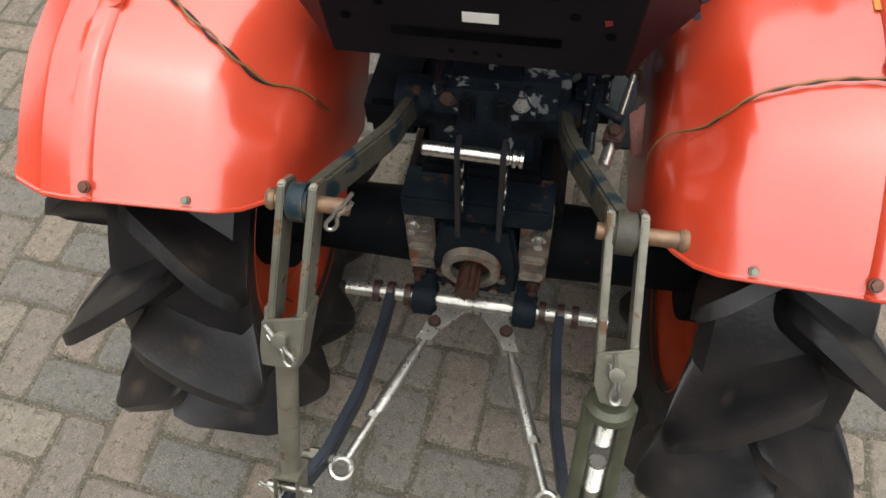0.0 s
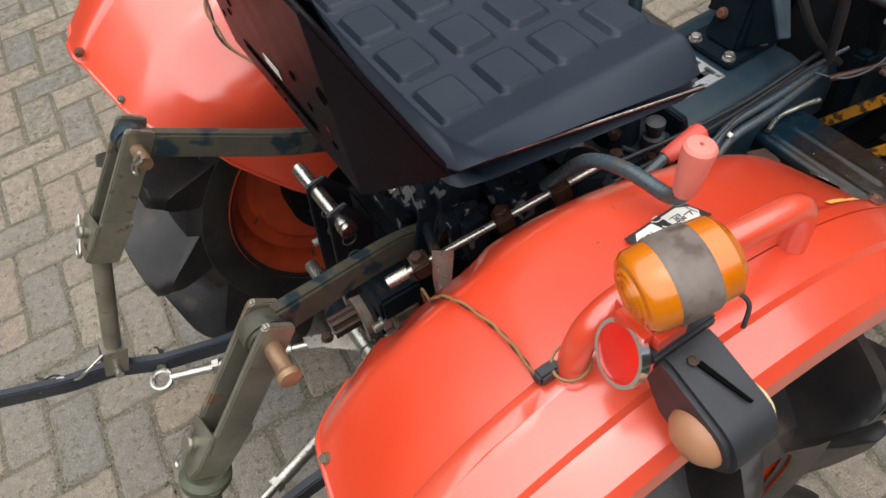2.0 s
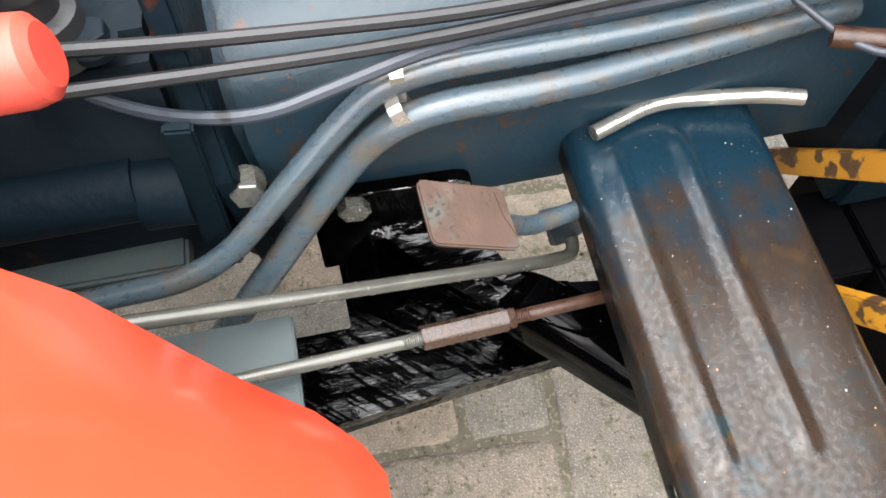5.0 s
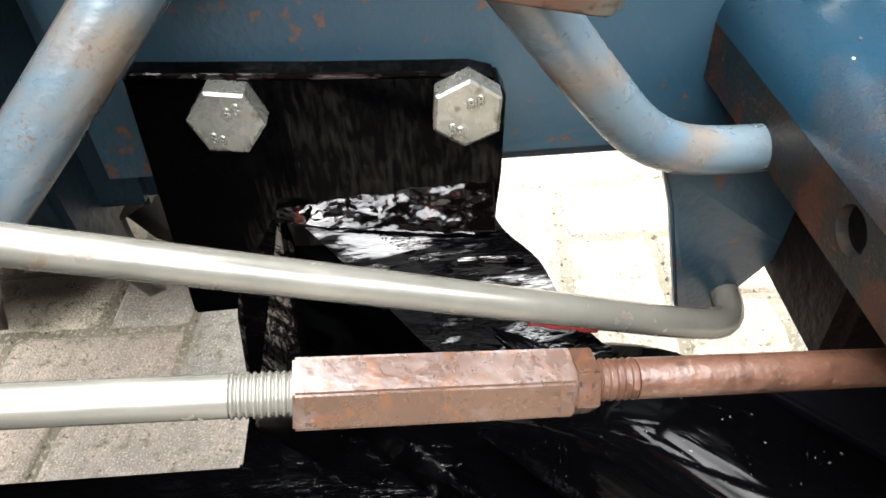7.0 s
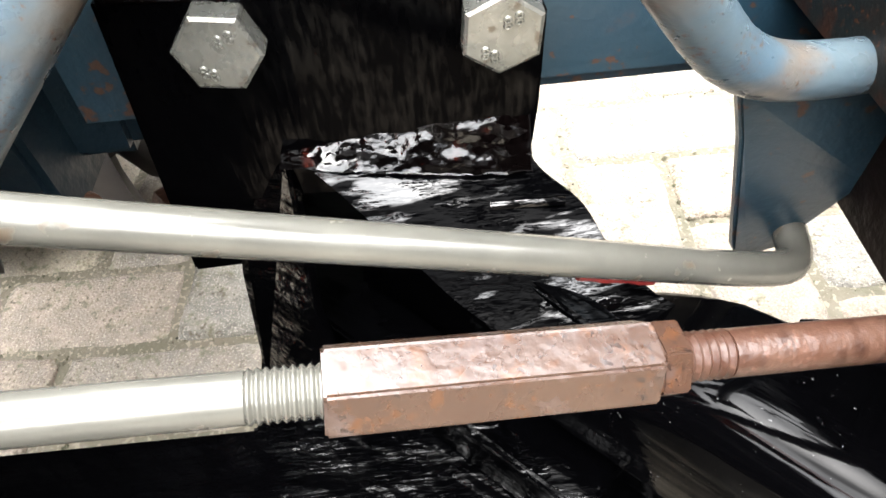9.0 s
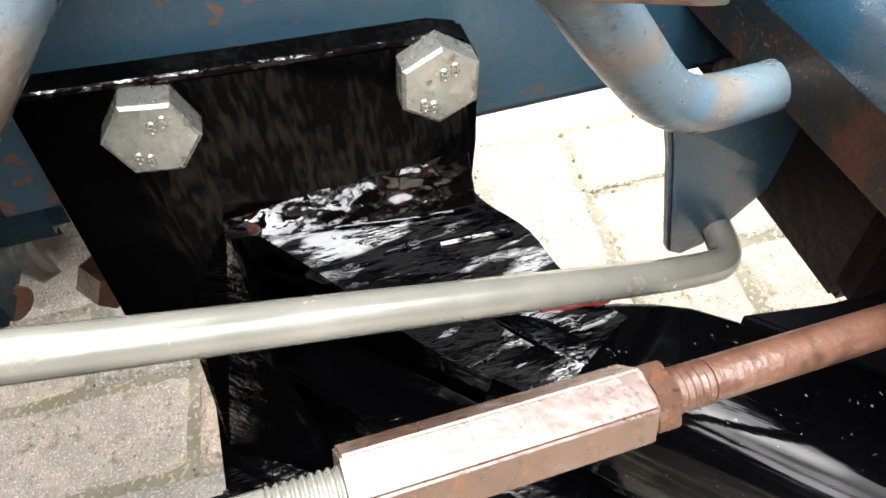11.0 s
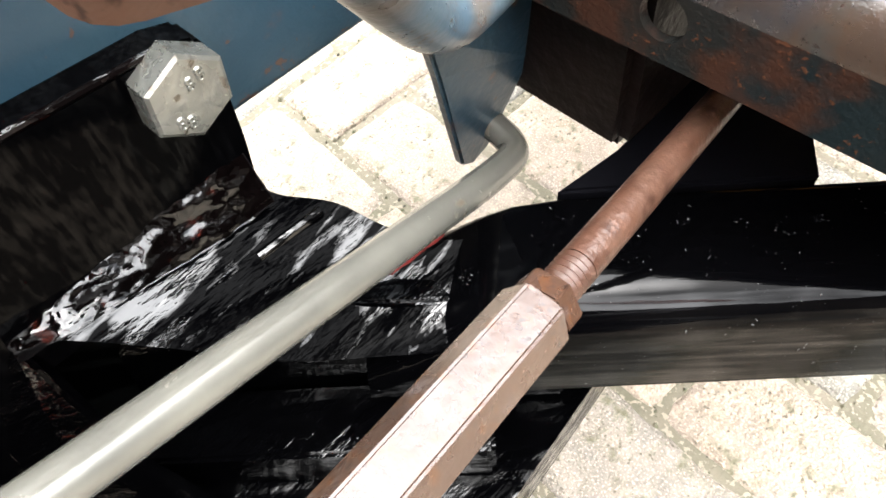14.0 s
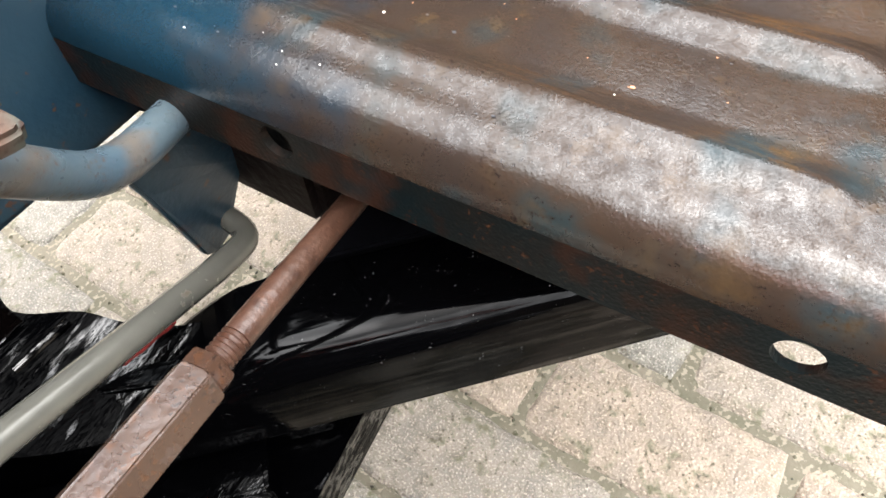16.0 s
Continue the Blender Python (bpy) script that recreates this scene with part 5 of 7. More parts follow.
# castings under the seat
for lo, hi, mat, lab in (((0.095, 0.40, 0.66), (0.165, 0.47, 0.775), CHIPPED, "chipped blue valve block"), ((0.130, 0.475, 0.64), (0.215, 0.545, 0.735), CHIPPED, "greasy valve body with flaking paint"), ((0.150, 0.555, 0.62), (0.228, 0.60, 0.715), GREASE, "greasy casting rib"),
                         ((0.060, 0.46, 0.66), (0.128, 0.56, 0.755), CHIPPED, "flaking blue-black spool block"), ((0.172, 0.405, 0.66), (0.205, 0.455, 0.742), CHIPPED, "chipped black rockshaft cap"),
                         ((0.222, 0.612, 0.58), (0.232, 0.622, 0.690), RUST, "rusty upright strip"), ((0.120, 0.604, 0.60), (0.225, 0.640, 0.668), CASTING, "weathered blue casting shoulder"),
                         ((-0.10, 0.40, 0.64), (-0.02, 0.62, 0.70), GREASE, "greasy casting shoulder"), ((-0.02, 0.42, 0.64), (0.13, 0.62, 0.705), GREASE, "greasy top casting")):
    bm = bmesh.new()
    box(bm, lo, hi)
    part("casting_block", bm, mat, tractor, lab, bevel=0.012, smooth=True)
for p in ((0.19, 0.50, 0.735), (0.205, 0.575, 0.715), (0.165, 0.52, 0.737), (0.12, 0.60, 0.705)):
    bolt(p, (0.1, 0, 1), 0.014, tractor, GREASE, "bolt")
bm = bmesh.new()
ring(bm, (0.236, 0.545, 0.745), (0.240, 0.552, 0.775), 0.024, 0.012)
part("valve_boss", bm, CASTING, tractor, "chipped round valve boss", smooth=True)

# lift lever with a faded grip
bm = bmesh.new()
tube(bm, [(0.235, 0.50, 0.77), (0.300, 0.495, 0.865), (0.345, 0.498, 0.885), (0.400, 0.500, 0.888), (0.403, 0.501, 0.915)], 0.0068, 0.035)
lever = part("lift_lever", bm, TUBE, tractor, "blue-painted bent lift lever", smooth=True)
bm = bmesh.new()
lathe(bm, (0.402, 0.500, 0.905), (0.03, 0.10, 1), [(0.0, -0.002), (0.0080, -0.002), (0.0098, 0.003), (0.0128, 0.040), (0.0126, 0.045), (0.0105, 0.0475), (0.0018, 0.048), (0.0016, 0.044), (0.0, 0.044)], seg=28)
part("grip", bm, PINK_GRIP, lever, "sun-faded red plastic grip", smooth=True)

# ---- middle housing, gear plate and levers ----
bm = bmesh.new()
slab(bm, [(XM - 0.118, 0.60, 0.47), (XM + 0.118, 0.60, 0.47), (XM + 0.118, 0.60, 0.585), (XM + 0.100, 0.60, 0.625), (XM - 0.100, 0.60, 0.625), (XM - 0.118, 0.60, 0.585)], (0, 0.185, 0))
gearbox = part("gearbox", bm, CASTING, tractor, "weathered blue cast gearbox with dirt", bevel=0.008, smooth=True)
for p, af, mat in (((0.110, 0.655, 0.628), 0.020, RUST), ((0.150, 0.690, 0.628), 0.016, RUST), ((0.165, 0.760, 0.628), 0.014, CASTING), ((0.020, 0.66, 0.628), 0.016, RUST), ((0.135, 0.62, 0.628), 0.022, RUST), ((0.175, 0.73, 0.62), 0.012, RUST), ((0.0, 0.76, 0.628), 0.014, CASTING)):
    bolt(p, (0, 0, 1), af, gearbox, mat, "bolt", turn=random.random())
bm = bmesh.new()
lathe(bm, (0.160, 0.745, 0.625), (0, 0, 1), [(0.0, 0.0), (0.017, 0.0), (0.015, 0.018), (0.010, 0.020), (0.010, 0.030), (0.013, 0.032), (0.013, 0.042), (0.0, 0.046)], seg=20)
part("breather_plug", bm, HOSE, gearbox, "black breather plug", smooth=True)
for p in ((0.128, 0.655, 0.625), (0.095, 0.625, 0.625)):
    bm = bmesh.new()
    ring(bm, p, Vector(p) + Vector((0, 0.004, 0.014)), 0.018, 0.010, 24)
    part("lifting_ring", bm, RUST, gearbox, "rusty ring", smooth=True)
# gear lever boot and lever
BOOT = Vector((0.112, 0.722, 0.625))
bm = bmesh.new()
lathe(bm, BOOT, (0, 0, 1), [(0.0, 0.0), (0.034, 0.0), (0.031, 0.035), (0.030, 0.048), (0.0, 0.050)], seg=30)
part("lever_turret", bm, CASTING, gearbox, "weathered blue lever turret", smooth=True)
bm = bmesh.new()
lathe(bm, BOOT, (0, 0, 1), [(0.0, 0.046), (0.033, 0.046), (0.034, 0.052), (0.033, 0.072), (0.027, 0.078), (0.026, 0.084), (0.021, 0.088), (0.019, 0.096), (0.011, 0.100), (0.010, 0.108), (0.0, 0.110)], seg=30)
part("rubber_boot", bm, HOSE, gearbox, "black ribbed rubber boot", smooth=True)
bolt(BOOT + Vector((0.022, -0.024, 0.030)), (0.6, -0.7, 0.1), 0.013, gearbox, RUST, "bolt")
bm = bmesh.new()
tube(bm, [BOOT + Vector((0, 0, 0.10)), BOOT + Vector((0.004, 0.004, 0.16)), BOOT + Vector((-0.045, 0.045, 0.33))], 0.0085, 0.05)
part("gear_lever", bm, BLUE, tractor, "blue-painted gear lever", smooth=True)
# range lever with a red grip
bm = bmesh.new()
tube(bm, [(0.228, 0.585, 0.640), (0.217, 0.700, 0.668), (0.214, 0.725, 0.672)], 0.0072, 0.04)
lever2 = part("range_lever", bm, TUBE, tractor, "blue-painted range lever", smooth=True)
bm = bmesh.new()
lathe(bm, (0.2165, 0.705, 0.668), (-0.02, 1, 0.10), [(0.0, 0.0), (0.009, 0.0), (0.0105, 0.003), (0.0145, 0.056), (0.0135, 0.062), (0.010, 0.065), (0.0, 0.065)], seg=26)
part("grip", bm, RED_GRIP, lever2, "red plastic grip", smooth=True)

# flange and tunnel in front of the gearbox
bm = bmesh.new()
slab(bm, [(XM - 0.150, 0.785, 0.47), (XM + 0.128, 0.785, 0.47), (XM + 0.135, 0.785, 0.57), (XM + 0.105, 0.785, 0.652), (XM - 0.085, 0.785, 0.652), (XM - 0.135, 0.785, 0.60)], (0, 0.012, 0))
part("bell_flange", bm, SHADED_BLUE, tractor, "dark blue housing flange", bevel=0.002)
bm = bmesh.new()
slab(bm, [(XM - 0.118, 0.797, 0.47), (XM + 0.113, 0.797, 0.484), (XM + 0.114, 0.797, 0.575), (XM + 0.098, 0.797, 0.600), (XM + 0.066, 0.797, 0.618), (XM - 0.066, 0.797, 0.618), (XM - 0.098, 0.797, 0.600), (XM - 0.118, 0.797, 0.575)], (0, 0.75, 0))
tunnel = part("transmission_tunnel", bm, BLUE, tractor, "worn dark blue transmission housing", bevel=0.006, smooth=True)
bm = bmesh.new()
box(bm, (0.040, 0.836, 0.6175), (0.117, 0.931, 0.6205))
plate = part("gear_pattern_plate", bm, PLATE, tractor, "scratched aluminium gear pattern plate", bevel=0.0008)
bm = bmesh.new()
H = 0.6212
for a, b, c, d in ((0.060, 0.882, 0.070, 0.920), (0.060, 0.895, 0.100, 0.907), (0.090, 0.882, 0.100, 0.920), (0.056, 0.877, 0.074, 0.884), (0.056, 0.918, 0.074, 0.925), (0.086, 0.877, 0.104, 0.884), (0.086, 0.918, 0.104, 0.925)):
    box(bm, (a, b, H - 0.0006), (c, d, H))
part("shift_gate_print", bm, BLACK_TAG, plate)
for body, x, y in (("1", 0.049, 0.879), ("4", 0.049, 0.889), ("2", 0.111, 0.878), ("5", 0.111, 0.888), ("3", 0.049, 0.922), ("6", 0.111, 0.922)):
    text_mesh("lettering", body, pose(x, y, H, 0, 0, 90), 0.011, BLACK_TAG, plate)
for k in range(8):
    bm = bmesh.new()
    y = 0.846 + 0.0035 * k
    box(bm, (0.045, y, H - 0.0004), (0.045 + 0.050 + 0.016 * random.random(), y + 0.0010, H - 0.0001))
    part("print_bar", bm, BLACK_TAG, plate)
for x, y in ((0.0435, 0.8395), (0.1135, 0.8395), (0.0435, 0.9275), (0.1135, 0.9275)):
    bm = bmesh.new()
    lathe(bm, (x, y, 0.6203), (0, 0, 1), [(0.0028, 0.0), (0.0022, 0.0012), (0.0, 0.0015)], seg=12)
    part("rivet", bm, ZINC, plate, smooth=True)
# steering column foot and a bent guard ahead of the plate
bm = bmesh.new()
slab(bm, [(0.016, 0.942, 0.619), (0.112, 0.942, 0.619), (0.112, 1.040, 0.619), (0.016, 1.040, 0.619)], (0, 0, 0.008))
part("column_base", bm, SHADED_BLUE, tractor, "greasy column base plate", bevel=0.002)
for x, y in ((0.033, 0.953), (0.097, 0.956), (0.100, 1.022)):
    bolt((x, y, 0.627), (0, 0, 1), 0.014, tractor, ZINC, "bolt")
bm = bmesh.new()
low = [(0.032, 0.966, 0.626), (0.097, 0.966, 0.626), (0.097, 1.034, 0.626), (0.032, 1.034, 0.626)]
high = [(0.046, 1.020, 0.790), (0.084, 1.020, 0.790), (0.084, 1.062, 0.790), (0.046, 1.062, 0.790)]
a, b = [bm.verts.new(p) for p in low], [bm.verts.new(p) for p in high]
bm.faces.new(a[::-1]), bm.faces.new(b)
for k in range(4):
    bm.faces.new((a[k], a[(k + 1) % 4], b[(k + 1) % 4], b[k]))
column = part("steering_column", bm, SHADED_BLUE, tractor, "dark blue tapered steering column foot", bevel=0.006, smooth=True)
bm = bmesh.new()
tube(bm, [(XM, 1.04, 0.78), (XM, 1.08, 0.88), (XM, 1.13, 1.02)], 0.022, 0.05, 20)
part("column_tube", bm, ENGINE, column, "dark steering column tube", smooth=True)
bm = bmesh.new()
slab(bm, [(0.060, 1.012, 0.775), (0.084, 1.036, 0.775), (0.153, 0.998, 0.672), (0.145, 0.985, 0.672)], (0.004, 0.0, 0.005))
part("column_guard", bm, BLUE, column, "flat blue steel stay", bevel=0.001)
bm = bmesh.new()
slab(bm, [(0.088, 0.985, 0.626), (0.090, 1.000, 0.750), (0.150, 0.996, 0.668)], (0.0, 0.004, 0.0))
part("column_gusset", bm, SHADED_BLUE, column, "dark blue gusset", bevel=0.0008)
for p, d in (((0.078, 0.992, 0.712), (0.3, -1, 0.3)), ((0.052, 0.978, 0.672), (0.0, -1, 0.3))):
    bolt(p, d, 0.012, column, SCREW, "bolt")
for s in (-1, 1):
    bm = bmesh.new()
    slab(bm, [(XM + s * 0.05, 1.04, 0.62), (XM + s * 0.10, 1.06, 0.60), (XM + s * 0.10, 1.30, 0.60), (XM + s * 0.05, 1.30, 0.75), (XM + s * 0.04, 1.08, 0.80)], (s * 0.004, 0, 0))
    part("engine_side_panel", bm, ENGINE, tractor, "dark engine side panel", bevel=0.001)
bm = bmesh.new()
slab(bm, [(XM - 0.16, 1.12, 0.43), (XM + 0.145, 1.12, 0.43), (XM + 0.150, 1.12, 0.62), (XM + 0.115, 1.12, 0.95), (XM - 0.16, 1.12, 0.95)], (0, 0.85, 0))
part("engine_block", bm, ENGINE, tractor, "dark oily engine and bonnet mass", bevel=0.02, smooth=True)
bm = bmesh.new()
slab(bm, [(0.204, 1.30, 0.46), (0.204, 1.42, 0.43), (0.204, 1.66, 0.32), (0.204, 1.96, 0.20), (0.204, 1.96, 0.60), (0.204, 1.30, 0.60)], (-0.24, 0, 0))
part("front_carrier", bm, SHADED_BLUE, tractor, "dark blue front axle carrier", bevel=0.006)
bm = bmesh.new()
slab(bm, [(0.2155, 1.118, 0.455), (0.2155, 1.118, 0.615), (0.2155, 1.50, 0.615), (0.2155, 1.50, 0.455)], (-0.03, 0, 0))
part("engine_lower_case", bm, SHADED_BLUE, tractor, "dark blue lower engine casing with rust", bevel=0.006)
bm = bmesh.new()
slab(bm, [(0.232, 1.084, 0.698), (0.238, 1.200, 0.698), (0.238, 1.200, 0.706), (0.232, 1.084, 0.706)], (-0.004, 0.0, 0.0))
part("name_strip", bm, PLATE, tractor, "worn bright metal strip", bevel=0.001)
for pts, r, mat, lab in ((((0.250, 1.215, 0.700), (0.262, 1.200, 0.660), (0.305, 1.200, 0.630), (0.335, 1.270, 0.640), (0.330, 1.380, 0.690), (0.28, 1.46, 0.73)), 0.0062, GREY_HOSE, "grey looped hose"),
                         (((0.20, 1.06, 0.600), (0.235, 1.13, 0.610), (0.265, 1.215, 0.625), (0.275, 1.250, 0.660)), 0.005, RUST, "rusty brown pipe"),
                         (((0.15, 0.96, 0.80), (0.18, 1.00, 0.70), (0.175, 1.06, 0.64), (0.185, 1.10, 0.60)), 0.006, HOSE, "black cable"),
                         (((0.12, 0.99, 0.83), (0.20, 1.05, 0.73), (0.24, 1.04, 0.80)), 0.005, HOSE, "black cable loop"),
                         (((0.150, 0.99, 0.90), (0.190, 1.035, 0.76), (0.186, 1.060, 0.66), (0.180, 1.075, 0.612)), 0.0075, HOSE, "thick black cable sleeve"),
                         (((0.205, 1.06, 0.74), (0.235, 1.10, 0.715), (0.240, 1.16, 0.735), (0.225, 1.20, 0.80)), 0.0055, HOSE, "black looped cable"),
                         (((0.178, 1.05, 0.604), (0.215, 1.07, 0.600), (0.238, 1.105, 0.618), (0.240, 1.15, 0.66)), 0.0018, GREY_HOSE, "thin grey control cable"),
                         (((0.236, 1.09, 0.704), (0.244, 1.15, 0.695), (0.244, 1.215, 0.698)), 0.0045, RUST, "rusty edge strip")):
    bm = bmesh.new()
    tube(bm, pts, r, 0.06, 12)
    part("hose", bm, mat, tractor, lab, smooth=True)
bm = bmesh.new()
lathe(bm, (0.262, 1.242, 0.690), (0.1, 0.1, -1), [(0.0, -0.012), (0.014, -0.012), (0.016, 0.0), (0.012, 0.004), (0.012, 0.040), (0.009, 0.046), (0.0, 0.046)], seg=20)
part("fuel_filter", bm, RUST, tractor, "rust-brown fuel filter bowl", smooth=True)

# steering drag rod with its ball joint, low beside the engine
bm = bmesh.new()
cyl(bm, (0.200, 1.321, 0.500), (0.300, 1.315, 0.500), 0.0085, seg=16)
cyl(bm, (0.296, 1.3155, 0.500), (0.338, 1.313, 0.500), 0.0115, seg=18)
drag_rod = part("drag_rod", bm, SHADED_BLUE, tractor, "dark blue steering drag rod", smooth=True)
bm = bmesh.new()
lathe(bm, (0.358, 1.312, 0.484), (0.05, 0.0, 1), [(0.0, 0.0), (0.010, 0.0), (0.0135, 0.005), (0.0150, 0.014), (0.0130, 0.024), (0.0085, 0.029), (0.0085, 0.036), (0.0, 0.037)], seg=22)
part("ball_joint", bm, CASTING, drag_rod, "grimy blue ball joint", smooth=True)
bm = bmesh.new()
cyl(bm, (0.358, 1.312, 0.462), (0.358, 1.312, 0.486), 0.009, seg=6)
part("joint_nut", bm, GREASE, drag_rod)

# ---- brake and clutch pedals, yellow rods ----
def chequer(c, ax, ay, w, h, parent_name, label, bars=True, rows=4, cols=2):
    """A rusty chequer plate tread centred at c."""
    c, ax, ay = Vector(c), Vector(ax).normalized(), Vector(ay).normalized()
    nrm = ax.cross(ay).normalized()
    bm = bmesh.new()
    slab(bm, [c - ax * w / 2 - ay * h / 2, c + ax * w / 2 - ay * h / 2, c + ax * w / 2 + ay * h / 2, c - ax * w / 2 + ay * h / 2], -nrm * 0.006)
    ob = part(parent_name, bm, CHEQUER, tractor, label, bevel=0.0015)
    for i in range(rows):
        for j in range(cols):
            q = c + ax * w * ((i + 0.32 + 0.36 * (j % 2)) / rows - 0.5) + ay * h * ((j + 0.5) / cols - 0.5) * 0.9
            a = (ax + ay * (1.0 if j % 2 else -1.0)).normalized()
            b = nrm.cross(a)
            bm = bmesh.new()
            slab(bm, [q - a * 0.0105, q - a * 0.004 - b * 0.0017, q + a * 0.004 - b * 0.0017, q + a * 0.0105, q + a * 0.004 + b * 0.0017, q - a * 0.004 + b * 0.0017], nrm * 0.0026)
            part("tread_bar", bm, CHEQUER, ob)
    return ob


chequer((0.301, 1.109, 0.632), (-1.0, 0.055, 0.0), (-0.02, -1, -0.12), 0.104, 0.046, "brake_pedal", "dark rusty chequer plate brake pedal", rows=5)
chequer((0.408, 1.101, 0.630), (-1.0, 0.075, 0.0), (-0.02, -1, -0.12), 0.106, 0.045, "brake_pedal", "dark rusty chequer plate brake pedal", rows=5)
for a, b in (((0.165, 1.112, 0.44), (0.292, 1.112, 0.612)), ((0.262, 1.080, 0.46), (0.382, 1.102, 0.615))):
    bm = bmesh.new()
    sweep(bm, [a, b], flat(0.008, 0.016))
    part("pedal_arm", bm, YELLOW, tractor, "yellow-painted pedal arm", bevel=0.001)
bm = bmesh.new()
cyl(bm, (0.42, 1.19, 0.62), (0.452, 1.155, 0.560), 0.009, seg=14)
cyl(bm, (0.452, 1.155, 0.560), (0.462, 1.142, 0.540), 0.014, seg=14)
part("front_linkage_end", bm, BLUE, tractor, "blue rod with a rubber boot", smooth=True)

# ---- footrests ----
def footrest(side):
    """A folded steel tread: rounded rear shoulder and flange, two pressed ridges, round holes."""
    at = mirrored(side)
    x0, x1, zt = 0.164, 0.390, 0.535
    ya, yb = 0.9565, 1.057

    def ridge(y, c):
        d = abs(y - c)
        return 0.0026 * (0.5 + 0.5 * math.cos(math.pi * min(1.0, d / 0.0075)))

    # rear flange, shoulder, tread and front fold as (y, z)
    sec = []
    for k in range(9):
        a = radians(90 * k / 8)
        sec.append((ya + 0.013 - 0.013 * math.cos(a), zt - 0.013 + 0.013 * math.sin(a)))
    n = 40
    for k in range(1, n):
        sec.append((ya + 0.013 + (yb - ya - 0.022) * k / n, zt))
    for k in range(7):
        a = radians(90 * k / 6)
        sec.append((yb - 0.009 + 0.009 * math.sin(a), zt - 0.009 + 0.009 * math.cos(a)))
    sec.append((yb, zt - 0.030))
    bm = bmesh.new()
    cols, m = [], 60
    for i in range(m + 1):
        t = i / m
        x = x0 + (x1 - x0) * t
        skew = 0.0
        col = []
        for y, z in sec:
            if z >= zt - 1e-6:
                for c, e in ((0.976, 0.862), (1.011, 0.855)):
                    f = min(1.0, max(0.0, (t - 0.10) / 0.05)) * min(1.0, max(0.0, (e - t) / 0.035))
                    z += ridge(y, c) * f
            droop = 0.004 * max(0.0, (t - 0.95) / 0.05) ** 2
            col.append(bm.verts.new(at((x, y + skew * (yb - y) / (yb - ya), z - droop))))
        cols.append(col)
    for a, b in zip(cols, cols[1:]):
        for k in range(len(sec) - 1):
            bm.faces.new((a[k], a[k + 1], b[k + 1], b[k]))
    bmesh.ops.recalc_face_normals(bm, faces=bm.faces)
    bmesh.ops.solidify(bm, geom=bm.faces[:], thickness=0.0022)
    f = part("footrest", bm, TREAD if side > 0 else TREAD_PLAIN, tractor, "folded steel footrest with worn paint and pressed ridges", smooth=True)
    # the flange below the shoulder, pierced by two round holes
    bm = bmesh.new()
    za, zb, thick = zt - 0.0125, zt - 0.0265, 0.0022
    holes = (0.247, 0.358)
    cuts = [x0] + [c + s * 0.0065 for c in holes for s in (-1, 1)] + [x1]

    def put(x, z, back):
        return bm.verts.new(at((x, ya + (thick if back else 0.0), z)))

    for i in range(5):
        a, b = cuts[i], cuts[i + 1]
        c, zc, r = (a + b) / 2, (za + zb) / 2 + 0.0017, 0.0045
        sheets = []
        for back in (False, True):
            if i % 2 == 0:
                quad = [put(a, za, back), put(b, za, back), put(b, zb, back), put(a, zb, back)]
                bm.faces.new(quad)
                sheets.append((quad, None))
                continue
            inner, outer = [], []
            for k in range(24):
                w = 2 * math.pi * k / 24 + math.pi / 4
                dx, dz = math.cos(w), math.sin(w)
                q = max(abs(dx), abs(dz))
                inner.append(put(c + dx * r, zc + dz * r, back))
                outer.append(put(c + dx / q * 0.0065, zc + (dz / q) * ((za - zc) if dz > 0 else (zc - zb)), back))
            for k in range(24):
                bm.faces.new((inner[k], inner[(k + 1) % 24], outer[(k + 1) % 24], outer[k]))
            sheets.append((None, inner))
        if i % 2 == 0:
            f0, f1 = sheets[0][0], sheets[1][0]
            bm.faces.new((f0[3], f0[2], f1[2], f1[3]))
        else:
            f0, f1 = sheets[0][1], sheets[1][1]
            for k in range(24):
                bm.faces.new((f0[k], f0[(k + 1) % 24], f1[(k + 1) % 24], f1[k]))
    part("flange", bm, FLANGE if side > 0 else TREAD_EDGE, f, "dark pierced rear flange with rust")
    # upright cheek against the housing
    bm = bmesh.new()
    slab(bm, [at(p) for p in ((0.163, 0.949, 0.534), (0.163, 1.050, 0.534), (0.163, 1.050, 0.47), (0.163, 0.985, 0.465), (0.163, 0.956, 0.50))], (-0.003 * side, 0, 0))
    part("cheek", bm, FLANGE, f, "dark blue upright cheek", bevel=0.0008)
    bm = bmesh.new()
    slab(bm, [at(p) for p in ((0.168, 0.974, 0.462), (0.236, 0.972, 0.462), (0.236, 1.010, 0.462), (0.168, 1.012, 0.462))], (0, 0, 0.066))
    part("support_bar", bm, SUPPORT, f, "rusty black support bar", bevel=0.003)
    return f


foot = footrest(1)
footrest(-1)
bm = bmesh.new()
tube(bm, [(0.188, 0.968, 0.5412), (0.176, 1.004, 0.5425), (0.186, 1.056, 0.546), (0.192, 1.075, 0.546)], 0.0042, 0.014)
part("bent_rod", bm, ZINC, foot, "bent bright rod end", smooth=True)
for tone in (WHITE_TAG, TAN_LENS, BLACK_TAG, BLACK_TAG):
    bm = bmesh.new()
    for k in range(60):
        p = Vector((0.166 + 0.20 * random.random() ** 2.2, 0.962 + 0.088 * random.random(), 0.5349))
        r = 0.00014 + 0.00028 * random.random() ** 4
        slab(bm, [p + Vector((math.cos(a) * r * 1.4, math.sin(a) * r, 0)) for a in (0.2, 1.5, 2.9, 4.1, 5.4)], (0, 0, r * 0.8))
    part("grit", bm, tone, foot, "fine grit lying on the footrest", kind="stuff")

